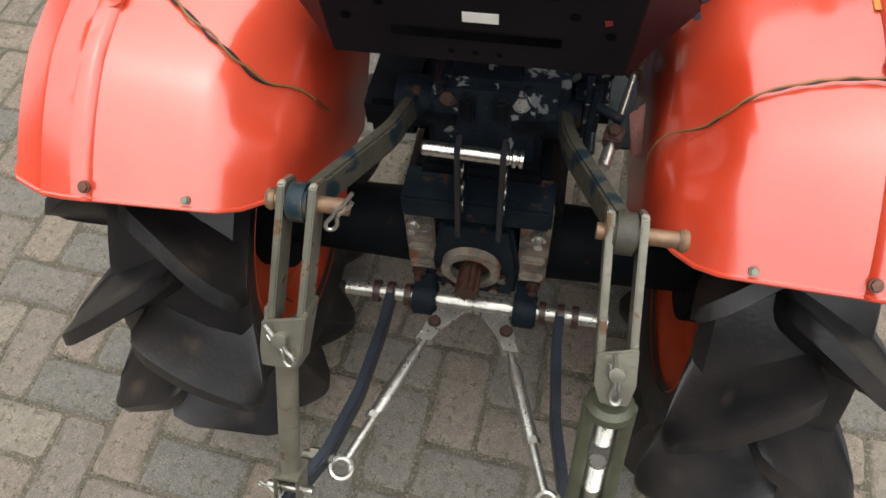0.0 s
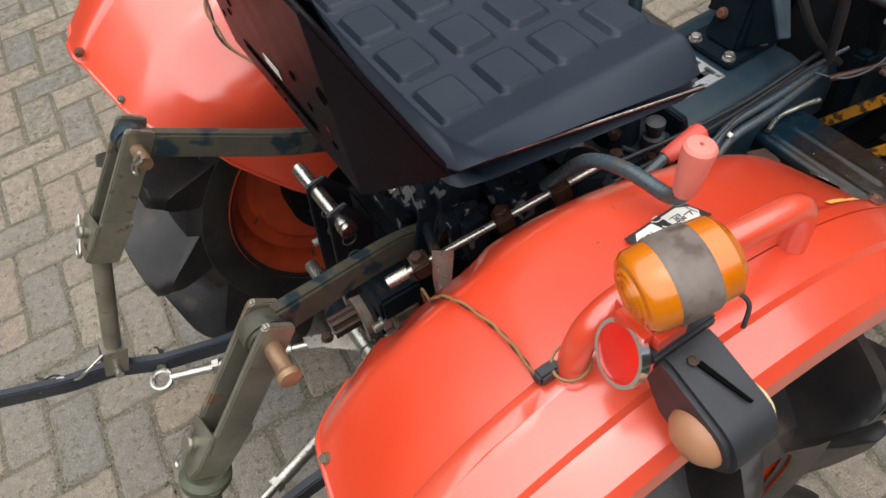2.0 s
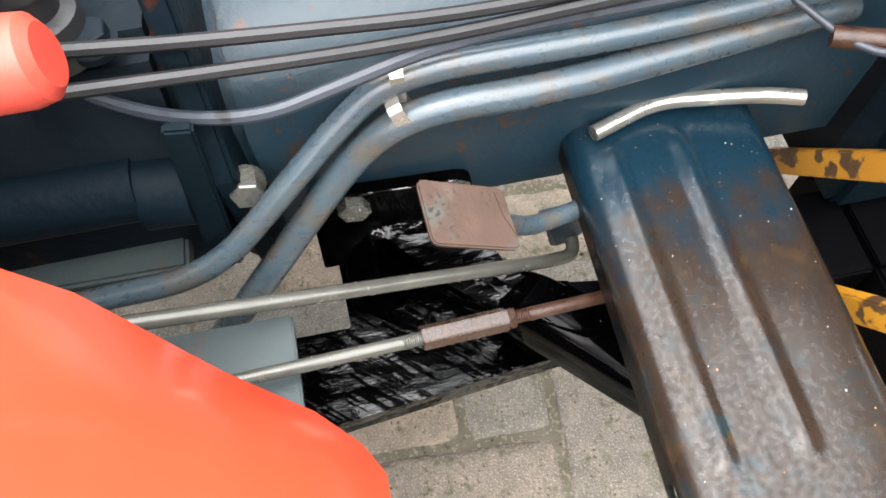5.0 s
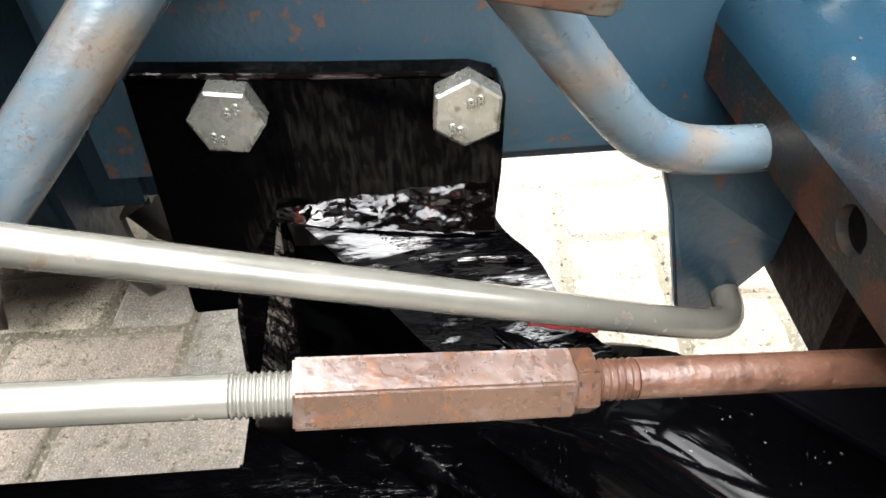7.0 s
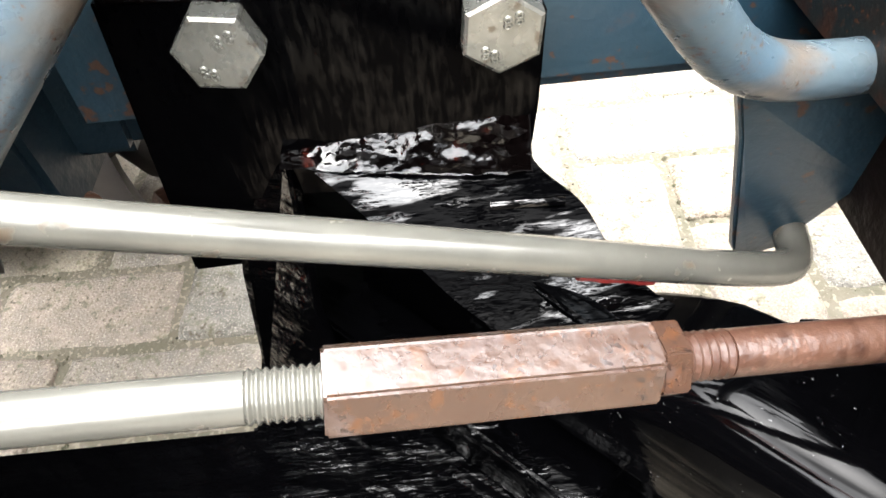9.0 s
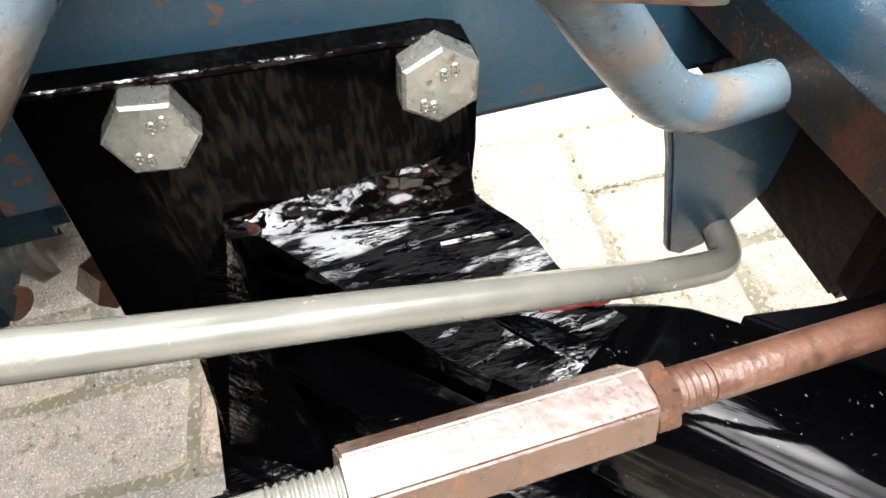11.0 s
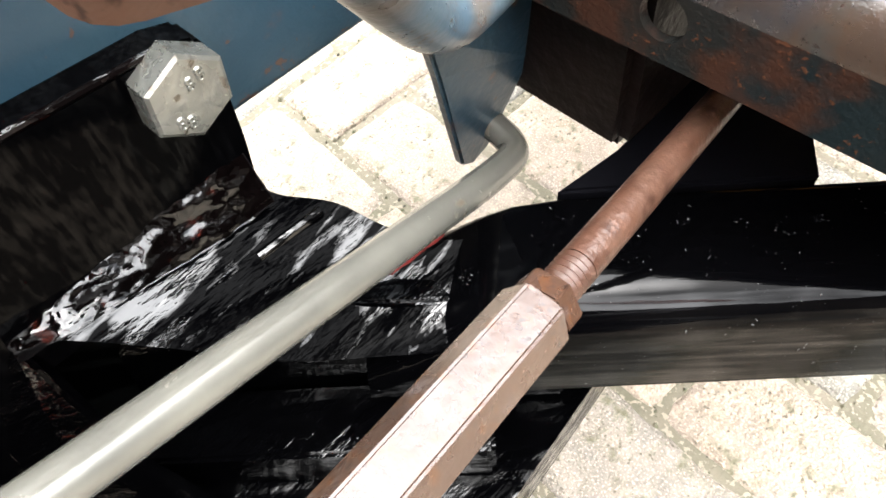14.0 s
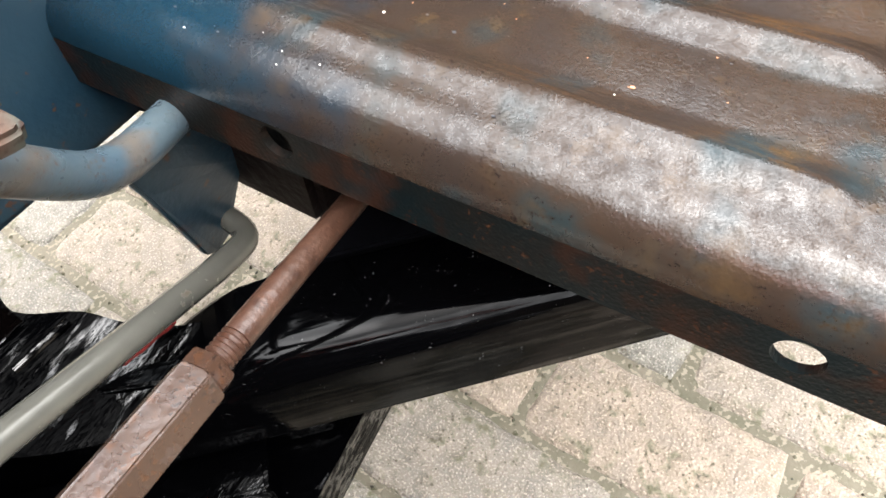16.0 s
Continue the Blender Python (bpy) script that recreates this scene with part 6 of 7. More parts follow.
# ---- pipes along the housing ----
bm = bmesh.new()
tube(bm, [(0.214, 0.55, 0.488), (0.214, 0.69, 0.511), (0.220, 0.772, 0.527), (0.185, 0.850, 0.585), (0.180, 0.875, 0.600), (0.180, 0.98, 0.600), (0.172, 1.09, 0.600)], 0.0062, 0.030)
part("fluid_pipe", bm, TUBE, tractor, "pale blue painted pipe with rust", smooth=True)
bm = bmesh.new()
tube(bm, [(0.226, 0.758, 0.468), (0.219, 0.785, 0.498), (0.191, 0.850, 0.564), (0.190, 0.880, 0.586), (0.190, 0.940, 0.585), (0.172, 1.09, 0.585)], 0.0074, 0.026)
part("fluid_pipe", bm, TUBE, tractor, "thick pale blue painted pipe with rust", smooth=True)
bm = bmesh.new()
ring(bm, (0.187, 0.871, 0.5835), (0.187, 0.877, 0.5865), 0.0088, 0.0074, 16)
box(bm, (0.178, 0.871, 0.588), (0.186, 0.877, 0.604))
part("pipe_clip", bm, ZINC, tractor, "small metal pipe clip")
for k, pts in enumerate((((0.15, 0.70, 0.640), (0.165, 0.741, 0.606), (0.186, 0.777, 0.604), (0.196, 0.817, 0.606), (0.191, 0.847, 0.610), (0.178, 0.90, 0.613), (0.176, 1.05, 0.615), (0.19, 1.10, 0.63)), ((0.19, 0.62, 0.64), (0.19, 0.74, 0.632), (0.180, 0.88, 0.616), (0.176, 1.02, 0.622)), ((0.17, 0.64, 0.65), (0.18, 0.78, 0.638), (0.176, 0.92, 0.622), (0.174, 1.06, 0.634)))):
    bm = bmesh.new()
    tube(bm, pts, 0.0030, 0.05, 8)
    part("cable", bm, GREY_HOSE if k == 0 else HOSE, tractor, "grey cable" if k == 0 else "black cable", smooth=True)

# ---- clutch rod, brake rod and rust-coloured coupling nut ----
def on_rod(y, a, b):
    a, b = Vector(a), Vector(b)
    return a + (b - a) * ((y - a.y) / (b.y - a.y))


C0, C1 = (0.237, 0.812, 0.519), (0.2165, 0.946, 0.4625)
bm = bmesh.new()
tube(bm, [on_rod(0.62, C0, C1), on_rod(0.946, C0, C1), (0.2125, 0.963, 0.4555), (0.198, 0.9645, 0.4575)], 0.0040, 0.008, 18)
rod1 = part("clutch_rod", bm, ROD, tractor, "grey plated rod with a hooked end", smooth=True)
bm = bmesh.new()
sweep(bm, [on_rod(0.908 + 0.0028 * k, C0, C1) + Vector((0.0018, -0.0005, -0.0026 + 0.0003 * math.sin(k * 2.1))) for k in range(7)], [(a * (1 + 0.3 * math.sin(a * 9000)), b) for a, b in circle(0.0014, 8)])
part("paint_dab", bm, RED_DAB, rod1, "dab of dark red paint")
B0, B1 = (0.2700, 0.815, 0.5165), (0.2545, 0.972, 0.4895)
RA, RB = on_rod(0.8645, B0, B1), on_rod(0.9115, B0, B1)
ax = (RB - RA).normalized()
bm = bmesh.new()
cyl(bm, on_rod(0.60, B0, B1), RA - ax * 0.0095, 0.0034, seg=24)
cyl(bm, RA - ax * 0.011, RA + ax * 0.004, 0.0032, seg=20)
for k in range(9):
    lathe(bm, RA - ax * (0.0095 - 0.0011 * k), ax, [(0.0032, 0.0), (0.0036, 0.0004), (0.0036, 0.0006), (0.0032, 0.0010)], seg=20)
brake_rod = part("brake_rod", bm, ROD, tractor, "bright plated brake rod with threaded end", smooth=True)
bm = bmesh.new()
HEX = radians(49)
cyl(bm, RA, RB - ax * 0.0036, 0.0063, seg=6, turn=HEX)
nut = part("coupling_nut", bm, PINK_RUST, tractor, "long hexagonal coupling nut with polished rust", bevel=0.0004)
bm = bmesh.new()
cyl(bm, RB - ax * 0.0036, RB + ax * 0.0006, 0.0057, seg=6, turn=HEX + 0.25)
part("lock_nut", bm, PINK_RUST, tractor, "thin rusty lock nut", bevel=0.0003)
bm = bmesh.new()
cyl(bm, RB, RB + ax * 0.0085, 0.0031, seg=20)
for k in range(6):
    lathe(bm, RB + ax * (0.0008 + 0.0013 * k), ax, [(0.0031, 0.0), (0.0036, 0.0006), (0.0031, 0.0012)], seg=20)
cyl(bm, RB + ax * 0.0083, on_rod(1.06, B0, B1), 0.0035, seg=24)
part("rusty_rod", bm, RUST, tractor, "rusty brake rod with threaded end", smooth=True)

# rusty pedal pad over the rods with its blue crank
e0, e1, e2, e3 = Vector((0.2195, 0.874, 0.5785)), Vector((0.2260, 0.911, 0.5690)), Vector((0.2545, 0.9135, 0.5625)), Vector((0.2470, 0.8760, 0.5680))
pn = (e2 - e0).cross(e1 - e3).normalized()
if pn.z < 0:
    pn = -pn
bm = bmesh.new()
slab(bm, rounded([e0.lerp(e3, 0.5), e3, e2, e1, e0, e0.lerp(e3, 0.5)], 0.004, 4)[:-1], pn * -0.0042)
pedal = part("pedal_pad", bm, PAD, tractor, "worn rust-brown pedal pad", bevel=0.0009, smooth=True)
for a, b, w in ((e3.lerp(e0, 0.32).lerp(e2, 0.22), e1.lerp(e2, 0.42).lerp(e0, 0.34), 0.0016), (e0.lerp(e3, 0.45).lerp(e1, 0.05), e0.lerp(e1, 0.36).lerp(e3, 0.10), 0.0010), (e1.lerp(e2, 0.10).lerp(e0, 0.12), e1.lerp(e2, 0.80), 0.0013)):
    bm = bmesh.new()
    side = (b - a).cross(pn).normalized() * w
    slab(bm, [a, a.lerp(b, 0.5) - side, b, a.lerp(b, 0.5) + side], pn * 0.0005)
    part("tread_bar", bm, PAD, pedal)
bm = bmesh.new()
tube(bm, [(0.236, 0.896, 0.566), (0.229, 0.914, 0.540), (0.2215, 0.930, 0.5185), (0.213, 0.952, 0.5105), (0.206, 0.985, 0.508)], 0.0050, 0.014, 20)
part("pedal_crank", bm, TUBE, tractor, "blue-painted pedal crank with rust", smooth=True)
bm = bmesh.new()
slab(bm, [(0.209, 0.938, 0.505), (0.206, 0.943, 0.490), (0.2025, 0.9515, 0.452), (0.201, 0.956, 0.4475), (0.201, 0.963, 0.4495), (0.205, 0.976, 0.474), (0.208, 0.985, 0.508)], (-0.0036, 0.0, 0))
part("crank_tab", bm, BLUE, tractor, "dark blue crank tab with rust", bevel=0.0008)
bm = bmesh.new()
cyl(bm, (0.160, 0.975, 0.508), (0.2045, 0.975, 0.508), 0.0095, seg=18)
part("pivot_boss", bm, BLUE, tractor, "blue pivot boss", smooth=True)

# side arm, hex nut and step plate behind the pipes
# the fender's shade on arm and shaft is in their darker blue
bm = bmesh.new()
slab(bm, [(0.194, 0.779, 0.612), (0.194, 0.791, 0.610), (0.196, 0.7825, 0.523), (0.196, 0.780, 0.500), (0.196, 0.768, 0.500), (0.196, 0.767, 0.523)], (0.006, 0, 0))
part("brake_arm", bm, SHADED_BLUE, tractor, "worn blue brake arm with rust", bevel=0.0012)
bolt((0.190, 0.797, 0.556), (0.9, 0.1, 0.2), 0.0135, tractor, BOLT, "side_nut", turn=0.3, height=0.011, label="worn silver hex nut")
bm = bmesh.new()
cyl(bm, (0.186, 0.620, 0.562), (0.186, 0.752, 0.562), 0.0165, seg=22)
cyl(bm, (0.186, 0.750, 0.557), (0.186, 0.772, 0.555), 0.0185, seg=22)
part("brake_shaft", bm, SHADED_BLUE, tractor, "weathered blue brake shaft", smooth=True)
bm = bmesh.new()
slab(bm, [(0.237, 0.55, 0.508), (0.330, 0.55, 0.508), (0.330, 0.806, 0.508), (0.2395, 0.8035, 0.508)], (0, 0, -0.005))
part("step_plate", bm, STEP, tractor, "pale weathered blue-grey step plate with rusty edge", bevel=0.001)
bm = bmesh.new()
slab(bm, [(0.150, 0.60, 0.500), (0.196, 0.60, 0.500), (0.200, 0.752, 0.504), (0.160, 0.752, 0.504)], (0, 0, -0.012))
part("lower_ledge", bm, STEP, tractor, "pale weathered blue-grey ledge", bevel=0.002)
bm = bmesh.new()
cyl(bm, (0.170, 0.776, 0.472), (0.1775, 0.787, 0.471), 0.0075, seg=6)
cyl(bm, (0.1775, 0.787, 0.471), (0.184, 0.7965, 0.470), 0.0042, seg=16)
part("rusty_stud", bm, RUST, tractor, "rusty stud and nut")
bm = bmesh.new()
cyl(bm, (0.150, 0.800, 0.440), (0.157, 0.806, 0.439), 0.008, seg=6)
part("rusty_bolt", bm, RUST, tractor, "rusty bolt head under the housing")
bm = bmesh.new()
slab(bm, [(0.176, 0.745, 0.520), (0.176, 0.815, 0.523), (0.176, 0.812, 0.478), (0.176, 0.785, 0.478), (0.176, 0.770, 0.462), (0.176, 0.745, 0.465)], (-0.02, 0, 0))
part("case_rib", bm, SHADED_BLUE, tractor, "dark blue casting rib", bevel=0.003)

# ---- black loader frame bolted to the housing ----
frame_thing = thing("loader_frame", (0.20, 0.86, 0.40), "glossy black painted welded loader mounting frame bolted to the tractor", "mounting frame")
PXS = 0.1785
bm = bmesh.new()
outline = [(0.8205, 0.5235), (0.862, 0.5205), (0.898, 0.5185), (0.9045, 0.5165), (0.9065, 0.512), (0.9055, 0.490), (0.9035, 0.472), (0.890, 0.468), (0.850, 0.470), (0.838, 0.470), (0.829, 0.4475), (0.8155, 0.4470)]
slab(bm, [(PXS, y, z) for y, z in outline], (0.0085, 0, 0))
part("side_plate", bm, GLOSS_SIDE, frame_thing, "glossy black bolted side plate", bevel=0.0009)
for (x, y, z), turn in (((PXS + 0.0083, 0.8425, 0.5135), 0.15), ((PXS + 0.0083, 0.8970, 0.5115), 0.62)):
    b = bolt((x, y, z), (1, 0, 0.0), 0.0152, frame_thing, BOLT, "bolt", washer=False, turn=turn, height=0.0062, label="silver plated hex bolt with paint flecks")
    for dy, dz in ((-0.0036, -0.0035), (-0.0018, -0.0044), (0.0008, 0.0026), (0.0030, 0.0034)):
        bm = bmesh.new()
        for q in (-1, 1):
            lathe(bm, (x + 0.0061, y + dy, z + dz + 0.0006 * q), (1, 0, 0), [(0.0002, 0.0001), (0.0004, 0.0005), (0.0007, 0.0005), (0.0010, 0.0)], seg=12)
        part("raised_mark", bm, BOLT, b, smooth=True)
# lumpy weld fillet under the bolts
bm = bmesh.new()
nu, nv = 150, 26
grid = []
for i in range(nu + 1):
    t = i / nu
    y, col = 0.8470 + 0.0565 * t, []
    half = (0.0004 + 0.0066 * min(1.0, t * 1.3)) * min(1.0, 0.15 + t * 6) + 0.0007 * noise.noise(Vector((t * 14, 0, 3)))
    for j in range(nv + 1):
        v = j / nv
        p = Vector((0.1862 + 0.0062 * v, y, 0.4838 - 0.0012 * t + half * (1 - 2 * v)))
        h = 0.0007 * noise.noise(Vector((p.x * 260, p.y * 170, p.z * 260))) + 0.00022 * noise.noise(p * 700 + Vector((3, 1, 7)))
        col.append(bm.verts.new(p + Vector((0.7, 0, 0.7)) * h * math.sin(math.pi * v) ** 0.5))
    grid.append(col)
for a, b in zip(grid, grid[1:]):
    for j in range(nv):
        bm.faces.new((a[j], a[j + 1], b[j + 1], b[j]))
bmesh.ops.solidify(bm, geom=bm.faces[:], thickness=0.002)
bead = part("weld_bead", bm, WELD, frame_thing, "lumpy painted weld bead", smooth=True)
bead.data.set_sharp_from_angle(angle=radians(150))
bm = bmesh.new()
tube(bm, [(PXS + 0.0078, 0.8225, 0.5232), (PXS + 0.0078, 0.862, 0.5203), (PXS + 0.0078, 0.898, 0.5183)], 0.0008, 0.01, 8)
part("paint_bead", bm, WELD, frame_thing, "bead of thick black paint", smooth=True)
# sloping web from the weld to the diagonal beam
FACE, ALONG = Vector((0.700, -0.714, 0)), Vector((0.714, 0.700, 0))


def beam(s, w, z):
    """A point by the distance along the beam and across it."""
    return ALONG * s + FACE * w + Vector((0, 0, z))


rowsw = [[Vector((0.1865, 0.850, 0.4815)), Vector((0.1865, 0.875, 0.4795)), Vector((0.1865, 0.9035, 0.4765))],
         [Vector((0.192, 0.858, 0.4755)), Vector((0.192, 0.880, 0.4755)), Vector((0.1905, 0.9065, 0.4735))],
         [Vector((0.199, 0.867, 0.4685)), Vector((0.199, 0.886, 0.4710)), Vector((0.199, 0.9140, 0.4705))],
         [Vector((0.206, 0.875, 0.4625)), Vector((0.207, 0.892, 0.4650)), Vector((0.210, 0.9185, 0.4665))],
         [Vector((0.216, 0.886, 0.4560)), Vector((0.217, 0.901, 0.4570)), Vector((0.219, 0.9270, 0.4600))],
         [Vector((0.231, 0.904, 0.4520)), Vector((0.231, 0.916, 0.4560)), Vector((0.229, 0.9400, 0.4580))],
         [Vector((0.245, 0.920, 0.4480)), Vector((0.244, 0.928, 0.4540)), Vector((0.240, 0.9500, 0.4570))]]
bm = bmesh.new()
fine = []
for i in range((len(rowsw) - 1) * 4 + 1):
    a, t = min(i // 4, len(rowsw) - 2), i / 4 - min(i // 4, len(rowsw) - 2)
    p0, p1, p2, p3 = rowsw[max(a - 1, 0)], rowsw[a], rowsw[a + 1], rowsw[min(a + 2, len(rowsw) - 1)]
    trio = [0.5 * (2 * p1[j] + (p2[j] - p0[j]) * t + (2 * p0[j] - 5 * p1[j] + 4 * p2[j] - p3[j]) * t * t + (3 * p1[j] - p0[j] - 3 * p2[j] + p3[j]) * t ** 3) for j in range(3)]
    fine.append([bm.verts.new(trio[0] * (1 - v) * (1 - 2 * v) + trio[1] * 4 * v * (1 - v) + trio[2] * v * (2 * v - 1)) for v in (k / 8 for k in range(9))])
for a, b in zip(fine, fine[1:]):
    for k in range(8):
        bm.faces.new((a[k], a[k + 1], b[k + 1], b[k]))
bmesh.ops.recalc_face_normals(bm, faces=bm.faces)
if bm.faces[0].normal.z < 0:
    bmesh.ops.reverse_faces(bm, faces=bm.faces[:])
bmesh.ops.solidify(bm, geom=bm.faces[:], thickness=0.008)
part("upper_web", bm, GLOSS_WEB, frame_thing, "glossy black sloping web", smooth=True)
bm = bmesh.new()
tube(bm, [(0.198, 0.893, 0.4712), (0.1985, 0.902, 0.4715), (0.199, 0.910, 0.4715)], 0.0012, 0.004, 8)
part("web_ridge", bm, GLOSS, frame_thing, smooth=True)
bm = bmesh.new()
W0, W1, ZT, ZB, R = -0.5150, -0.4835, 0.4665, 0.4299, 0.010
sec = [(W0, ZB), (W1, ZB)] + [(W1 - R + R * math.cos(radians(15 * k)), ZT - R + R * math.sin(radians(15 * k))) for k in range(7)] + [(W0 + 0.003 - 0.003 * math.sin(radians(30 * k)), ZT - 0.003 + 0.003 * math.cos(radians(30 * k))) for k in range(4)]
loops = []
for s, lift, dip in ((0.785, -0.026, 0.0), (0.797, -0.017, 0.0), (0.806, -0.010, 0.0), (0.814, -0.005, 0.0), (0.822, -0.0015, 0.0), (0.832, 0.0, 0.0), (1.02, 0.0, 0.0), (1.20, 0.0, 0.0)):
    loops.append([bm.verts.new(beam(s, w, z + (lift if z > 0.43 else 0))) for w, z in sec])
for a, b in zip(loops, loops[1:]):
    for k in range(len(sec)):
        j = (k + 1) % len(sec)
        bm.faces.new((a[k], a[j], b[j], b[k]))
bm.faces.new(loops[0][::-1])
bm.faces.new(loops[-1])
part("diagonal_beam", bm, GLOSS_BEAM, frame_thing, "glossy black diagonal box beam", smooth=True)
bm = bmesh.new()
slab(bm, [beam(0.722, -0.4725, 0.400), beam(0.722, -0.4915, 0.400), beam(0.815, -0.4915, 0.400), beam(0.815, -0.4725, 0.400)], (0, 0, 0.020))
part("web_rib", bm, GLOSS, frame_thing, "black flat bar welded along the beam", bevel=0.0012)
bm = bmesh.new()
slab(bm, [(0.100, 0.8165, 0.400), (0.2085, 0.8215, 0.400), (0.2085, 0.730, 0.400), (0.2785, 0.730, 0.400), (0.2580, 0.9150, 0.400), (0.2525, 0.9700, 0.400), (0.205, 0.9700, 0.400), (0.190, 0.905, 0.400), (0.100, 0.890, 0.400)], (0, 0, -0.026))
part("lower_plate", bm, GLOSS, frame_thing, "glossy black lower plate", bevel=0.0010)
bm = bmesh.new()
slab(bm, [(0.1855, 0.832, 0.468), (0.1870, 0.848, 0.484), (0.1920, 0.8475, 0.468), (0.2000, 0.8465, 0.440), (0.2140, 0.853, 0.401), (0.1950, 0.8235, 0.401), (0.1870, 0.8270, 0.445)], (-0.004, 0.002, 0.0))
part("gusset", bm, GLOSS, frame_thing, "glossy black gusset", bevel=0.0008)
bm = bmesh.new()
slab(bm, [beam(0.715, -0.4935, 0.402), beam(0.835, -0.4935, 0.402), beam(0.835, -0.4935, 0.452), beam(0.775, -0.4935, 0.462), beam(0.748, -0.4935, 0.458), beam(0.722, -0.4935, 0.440)], FACE * -0.007)
part("lower_web", bm, GLOSS, frame_thing, "glossy black lower web", bevel=0.0008)
bm = bmesh.new()
slab(bm, [(0.2355, 0.971, 0.4658), (0.2326, 0.951, 0.4658), (0.2750, 0.9925, 0.4658), (0.2620, 1.012, 0.4658), (0.2355, 1.010, 0.4658)], (0, 0, -0.006))
part("corner_plate", bm, OUTER, frame_thing, "black corner plate between beam and footrest support", bevel=0.0008)
bm = bmesh.new()
slab(bm, [(0.388, 1.066, 0.445), (0.460, 1.056, 0.445), (0.529, 1.050, 0.445), (0.492, 1.325, 0.445), (0.455, 1.62, 0.445), (0.350, 1.62, 0.445), (0.404, 1.290, 0.445), (0.432, 1.190, 0.445), (0.352, 1.125, 0.445), (0.330, 1.060, 0.445)], (0, 0, -0.045))
part("outer_plate", bm, OUTER, frame_thing, "glossy black outer loader plate", bevel=0.002)
bm = bmesh.new()
sweep(bm, [(0.17, 1.16, 0.425), (0.40, 1.16, 0.425)], flat(0.05, 0.05))
part("cross_beam", bm, OUTER, frame_thing, "glossy black cross beam", bevel=0.002)
bm = bmesh.new()
box(bm, (0.470, 1.27, 0.57), (0.66, 1.30, 0.62))
part("front_bracket", bm, OUTER, frame_thing, "glossy black front bracket", bevel=0.002)
bolt((0.56, 1.27, 0.605), (0, -1, 0.2), 0.02, frame_thing, BOLT, "bolt")
bm = bmesh.new()
slab(bm, [(0.352, 1.292, 0.600), (0.432, 1.167, 0.600), (0.470, 1.120, 0.600), (0.530, 1.120, 0.600), (0.530, 1.268, 0.600), (0.36, 1.312, 0.600)], (0, 0, -0.154))
part("upright_post", bm, OUTER, frame_thing, "glossy black upright", bevel=0.002)
bm = bmesh.new()
box(bm, (0.198, 1.105, 0.405), (0.256, 1.134, 0.4505))
box(bm, (0.198, 1.186, 0.405), (0.256, 1.42, 0.4505))
box(bm, (0.198, 1.134, 0.4515), (0.256, 1.186, 0.4545))
part("engine_rail", bm, OUTER, frame_thing, "black loader rail along the engine", bevel=0.002)
bm = bmesh.new()
slab(bm, [(0.232, 1.262, 0.500), (0.280, 1.247, 0.500), (0.288, 1.278, 0.500), (0.268, 1.359, 0.500), (0.242, 1.347, 0.500)], (0, 0, -0.049))
part("rail_bracket", bm, OUTER, frame_thing, "black bracket on the engine rail", bevel=0.002)

# ---- paving, on ground that rises slightly towards the front ----
SLOPE = Matrix.Translation((0, 0, 0.0087)) @ Matrix.Rotation(math.atan(0.0507), 4, "X")
M, ORIGIN, TURN = 0.1016, Vector((0.24, 1.0954, 0.0)), radians(-3.75)
bm = bmesh.new()
for v in ((-60, -60), (60, -60), (60, 60), (-60, 60)):
    bm.verts.new(SLOPE @ Vector((*v, -0.0050)))
bm.faces.new(bm.verts[:])
ground = part("ground", bm, JOINT, None, kind="structure")
tagged(ground, "sandy joints of grey and brown block paving", "ground")


def paver_mesh(seed, fine=True):
    """A concrete block with worn, crumbled and slightly uneven edges, lying along x."""
    rnd = random.Random(seed)
    bm = bmesh.new()
    L, W = 2 * M - 0.004, M - 0.004
    n, k = (10, 5) if fine else (1, 1)
    walk_round = [(L * i / n, 0) for i in range(n)] + [(L, W * i / k) for i in range(k)] + [(L - L * i / n, W) for i in range(n)] + [(0, W - W * i / k) for i in range(k)]
    rings = []
    for inset, z, rough in ((0.0, -0.03, 0.0), (0.0, -0.0095, 0.0008), (0.0022, -0.0050, 0.0016), (0.0055, -0.0020, 0.0018), (0.011, -0.0004, 0.0016), (0.018, 0.0, 0.001)):
        loop = []
        for x, y in walk_round:
            x = min(max(x, inset), L - inset) + rnd.uniform(-rough, rough)
            y = min(max(y, inset), W - inset) + rnd.uniform(-rough, rough)
            cx, cy = max(0.0, abs(x - L / 2) - L / 2 + 0.012), max(0.0, abs(y - W / 2) - W / 2 + 0.012)
            drop = 0.0022 * (cx > 0) * (cy > 0) * (z > -0.009)
            loop.append(bm.verts.new((x - L / 2, y - W / 2, z - drop + rnd.uniform(-rough, rough) * 0.55)))
        rings.append(loop)
    for a, b in zip(rings, rings[1:]):
        for j in range(len(a)):
            bm.faces.new((a[j], a[(j + 1) % len(a)], b[(j + 1) % len(a)], b[j]))
    bm.faces.new(rings[-1])
    me = bpy.data.meshes.new("paver")
    bm.to_mesh(me)
    bm.free()
    me.materials.append(PAVER)
    for p in me.polygons:
        p.use_smooth = True
    return me


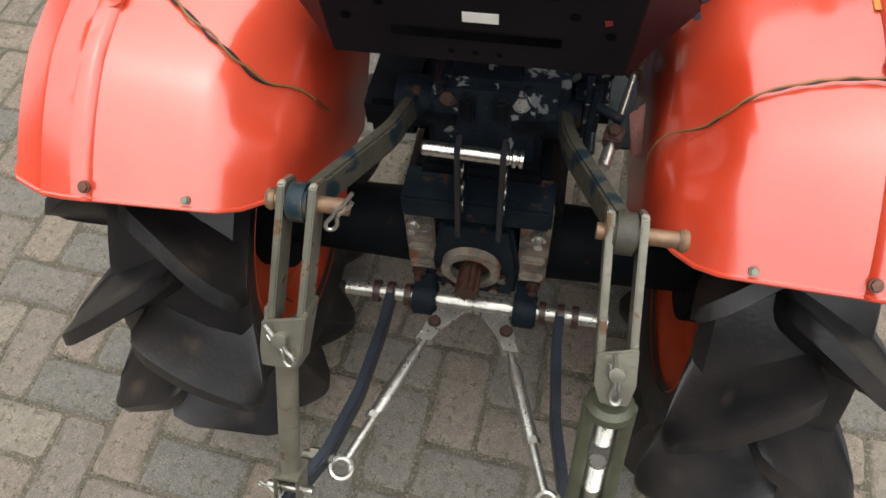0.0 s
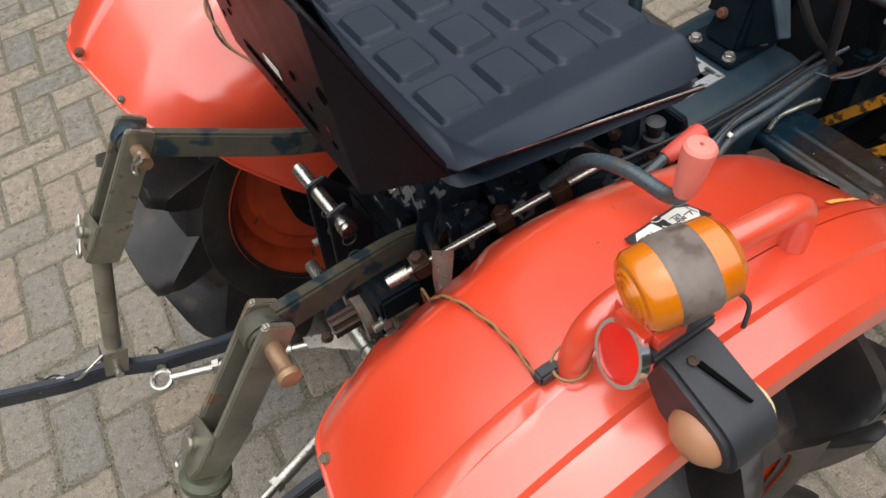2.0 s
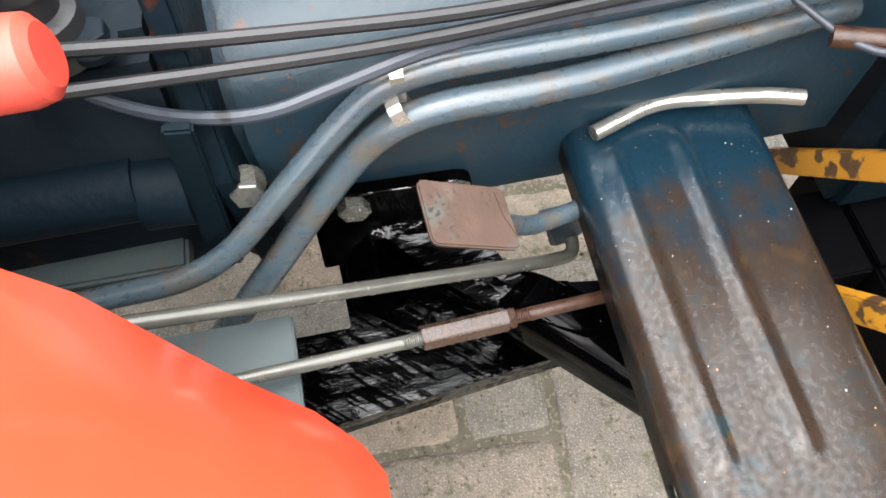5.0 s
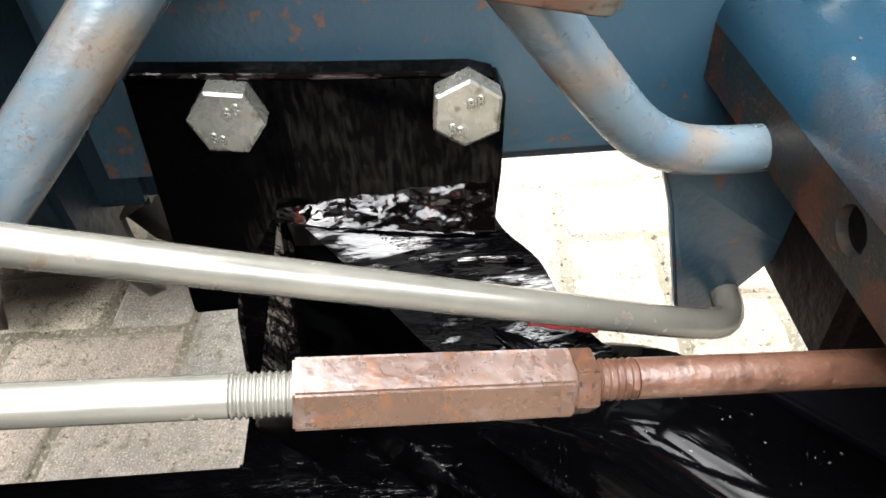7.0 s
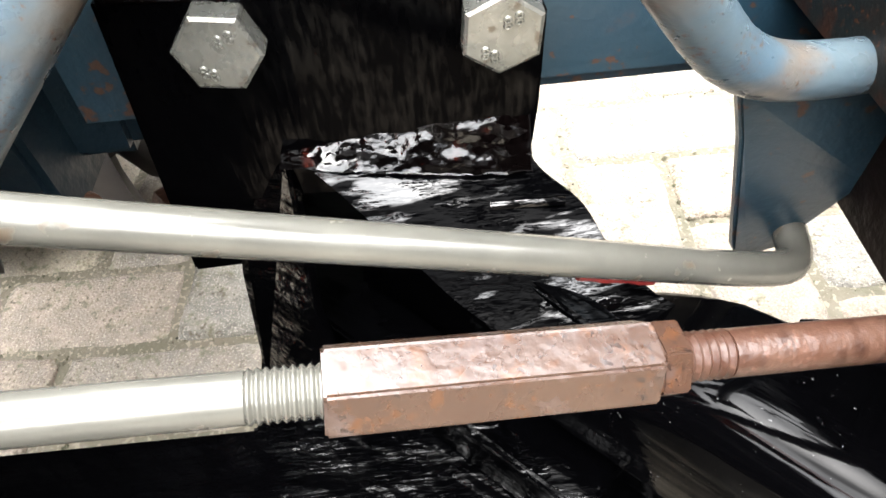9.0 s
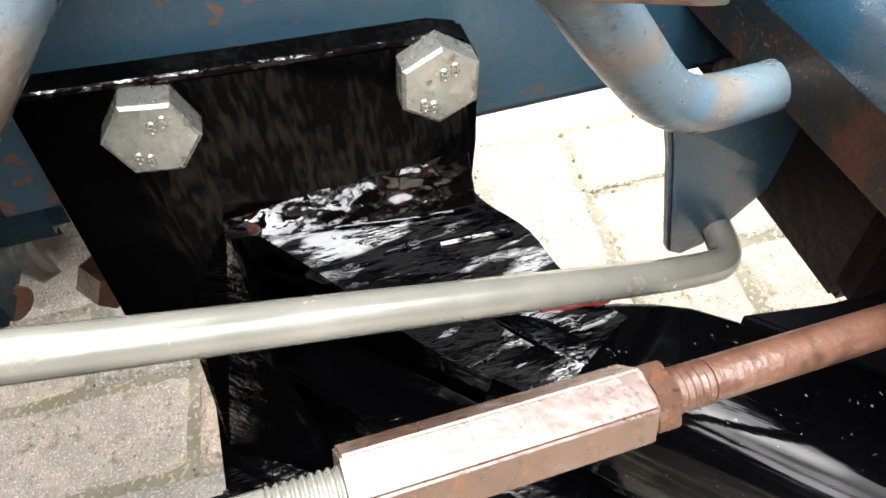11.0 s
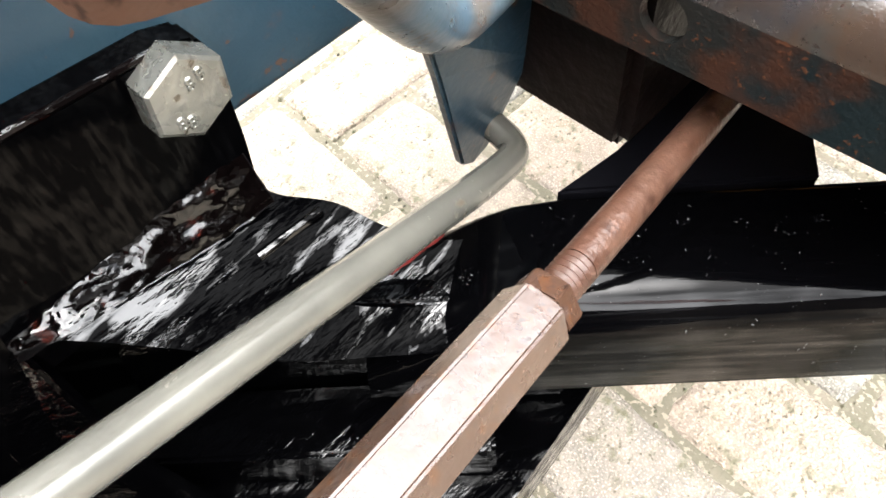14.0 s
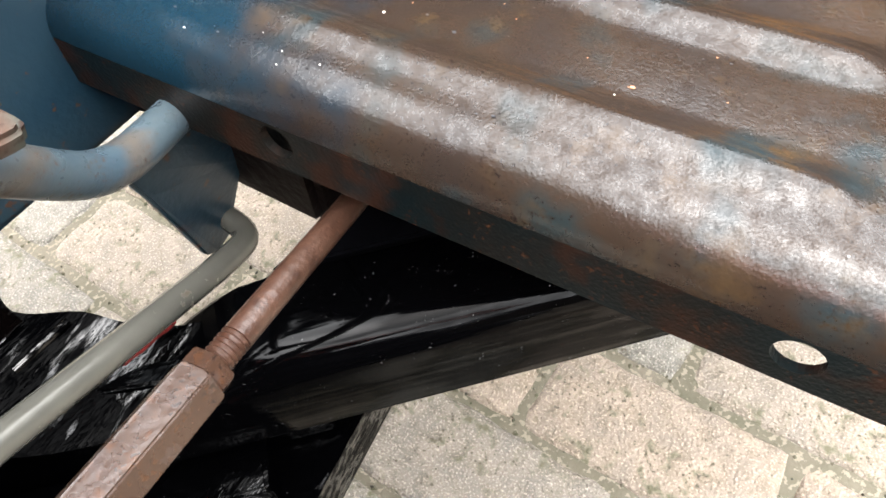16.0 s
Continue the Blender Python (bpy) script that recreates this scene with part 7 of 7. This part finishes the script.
SHAPES = [paver_mesh(k) for k in range(10)]
PLAIN_SHAPES = [paver_mesh(k, False) for k in range(10)]
turn = Matrix.Rotation(TURN, 4, "Z")
rnd = random.Random(5)
near, far = [], []
for i in range(-48, 46):
    for j in range(-44, 60):
        k = (i - j) % 4
        if k == 0:
            c, quarter = (i + 1.0, j + 0.5), 0
        elif k == 3:
            c, quarter = (i + 0.5, j + 1.0), 1
        else:
            continue
        p = ORIGIN + (turn @ Vector((c[0] * M, c[1] * M, 0)))
        tilt = Euler((rnd.uniform(-0.008, 0.008), rnd.uniform(-0.008, 0.008), quarter * math.pi / 2 + rnd.uniform(-0.010, 0.010) + math.pi * rnd.randint(0, 1)))
        m = SLOPE @ Matrix.Translation(p + Vector((0, 0, rnd.uniform(-0.002, 0.001)))) @ turn @ tilt.to_matrix().to_4x4()
        spot = math.hypot((p.x + 0.1) * 1.0, (p.y - 0.75) * 0.9)
        (near if spot < 1.29 else far).append((m, rnd.randrange(10)))
pavement = thing("pavement", (0, 0, 0), "weathered grey and brown concrete block paving in herringbone", "pavement", kind="structure")
for m, k in near:
    ob = new("paver", SHAPES[k])
    ob.parent = pavement
    ob.matrix_basis = m
verts, faces = [], []
for m, k in far:
    base = len(verts)
    verts += [tuple(m @ v.co) for v in PLAIN_SHAPES[k].vertices]
    faces += [tuple(base + i for i in p.vertices) for p in PLAIN_SHAPES[k].polygons]
me = bpy.data.meshes.new("outer_pavers")
me.from_pydata(verts, [], faces)
me.materials.append(PAVER)
rest = new("outer_pavers", me)
rest.parent = pavement
tagged(rest, "weathered concrete block paving further out", kind="stuff")


# moss and grit in the joints round the nearer blocks
rnd = random.Random(8)
verts, faces = [], []
for m, k in near:
    for q in range(34):
        if rnd.random() < 0.5:
            x, y = rnd.uniform(-M, M), rnd.choice((-1, 1)) * (M / 2 - 0.003) + rnd.gauss(0, 0.0022)
        else:
            x, y = rnd.choice((-1, 1)) * (M - 0.003) + rnd.gauss(0, 0.0022), rnd.uniform(-M / 2, M / 2)
        c, r, base = m @ Vector((x, y, -0.005)), 0.0010 + 0.0026 * rnd.random() ** 2, len(verts)
        verts += [tuple(c + Vector(e) * r * rnd.uniform(0.7, 1.4)) for e in ((1, 0, 0), (0, 1, 0), (-1, 0, 0), (0, -1, 0), (0, 0, 1.0), (0, 0, -1))]
        faces += [(base + s, base + (s + 1) % 4, base + 4) for s in range(4)] + [(base + (s + 1) % 4, base + s, base + 5) for s in range(4)]
me = bpy.data.meshes.new("joint_moss")
me.from_pydata(verts, [], faces)
me.materials.append(MOSS)
crumbs = new("joint_moss", me)
crumbs.parent = pavement
tagged(crumbs, "moss and grit in the paving joints", kind="stuff")

# ---- plain unseen walls, added all around to keep the low surroundings dark ----
for name, lo, hi in (("wall_north", (-3.8, 4.6, -0.3), (4.2, 4.8, 3.2)), ("wall_south", (-3.8, -4.2, -0.5), (4.2, -4.0, 2.6)), ("wall_west", (-3.8, -4.0, -0.5), (-3.6, 4.6, 3.2)), ("wall_east", (4.0, -4.0, -0.5), (4.2, 4.6, 2.2))):
    bm = bmesh.new()
    box(bm, lo, hi)
    tagged(part(name, bm, SURROUND, None, kind="structure"), "plain dark brown wall added out of view", "wall")
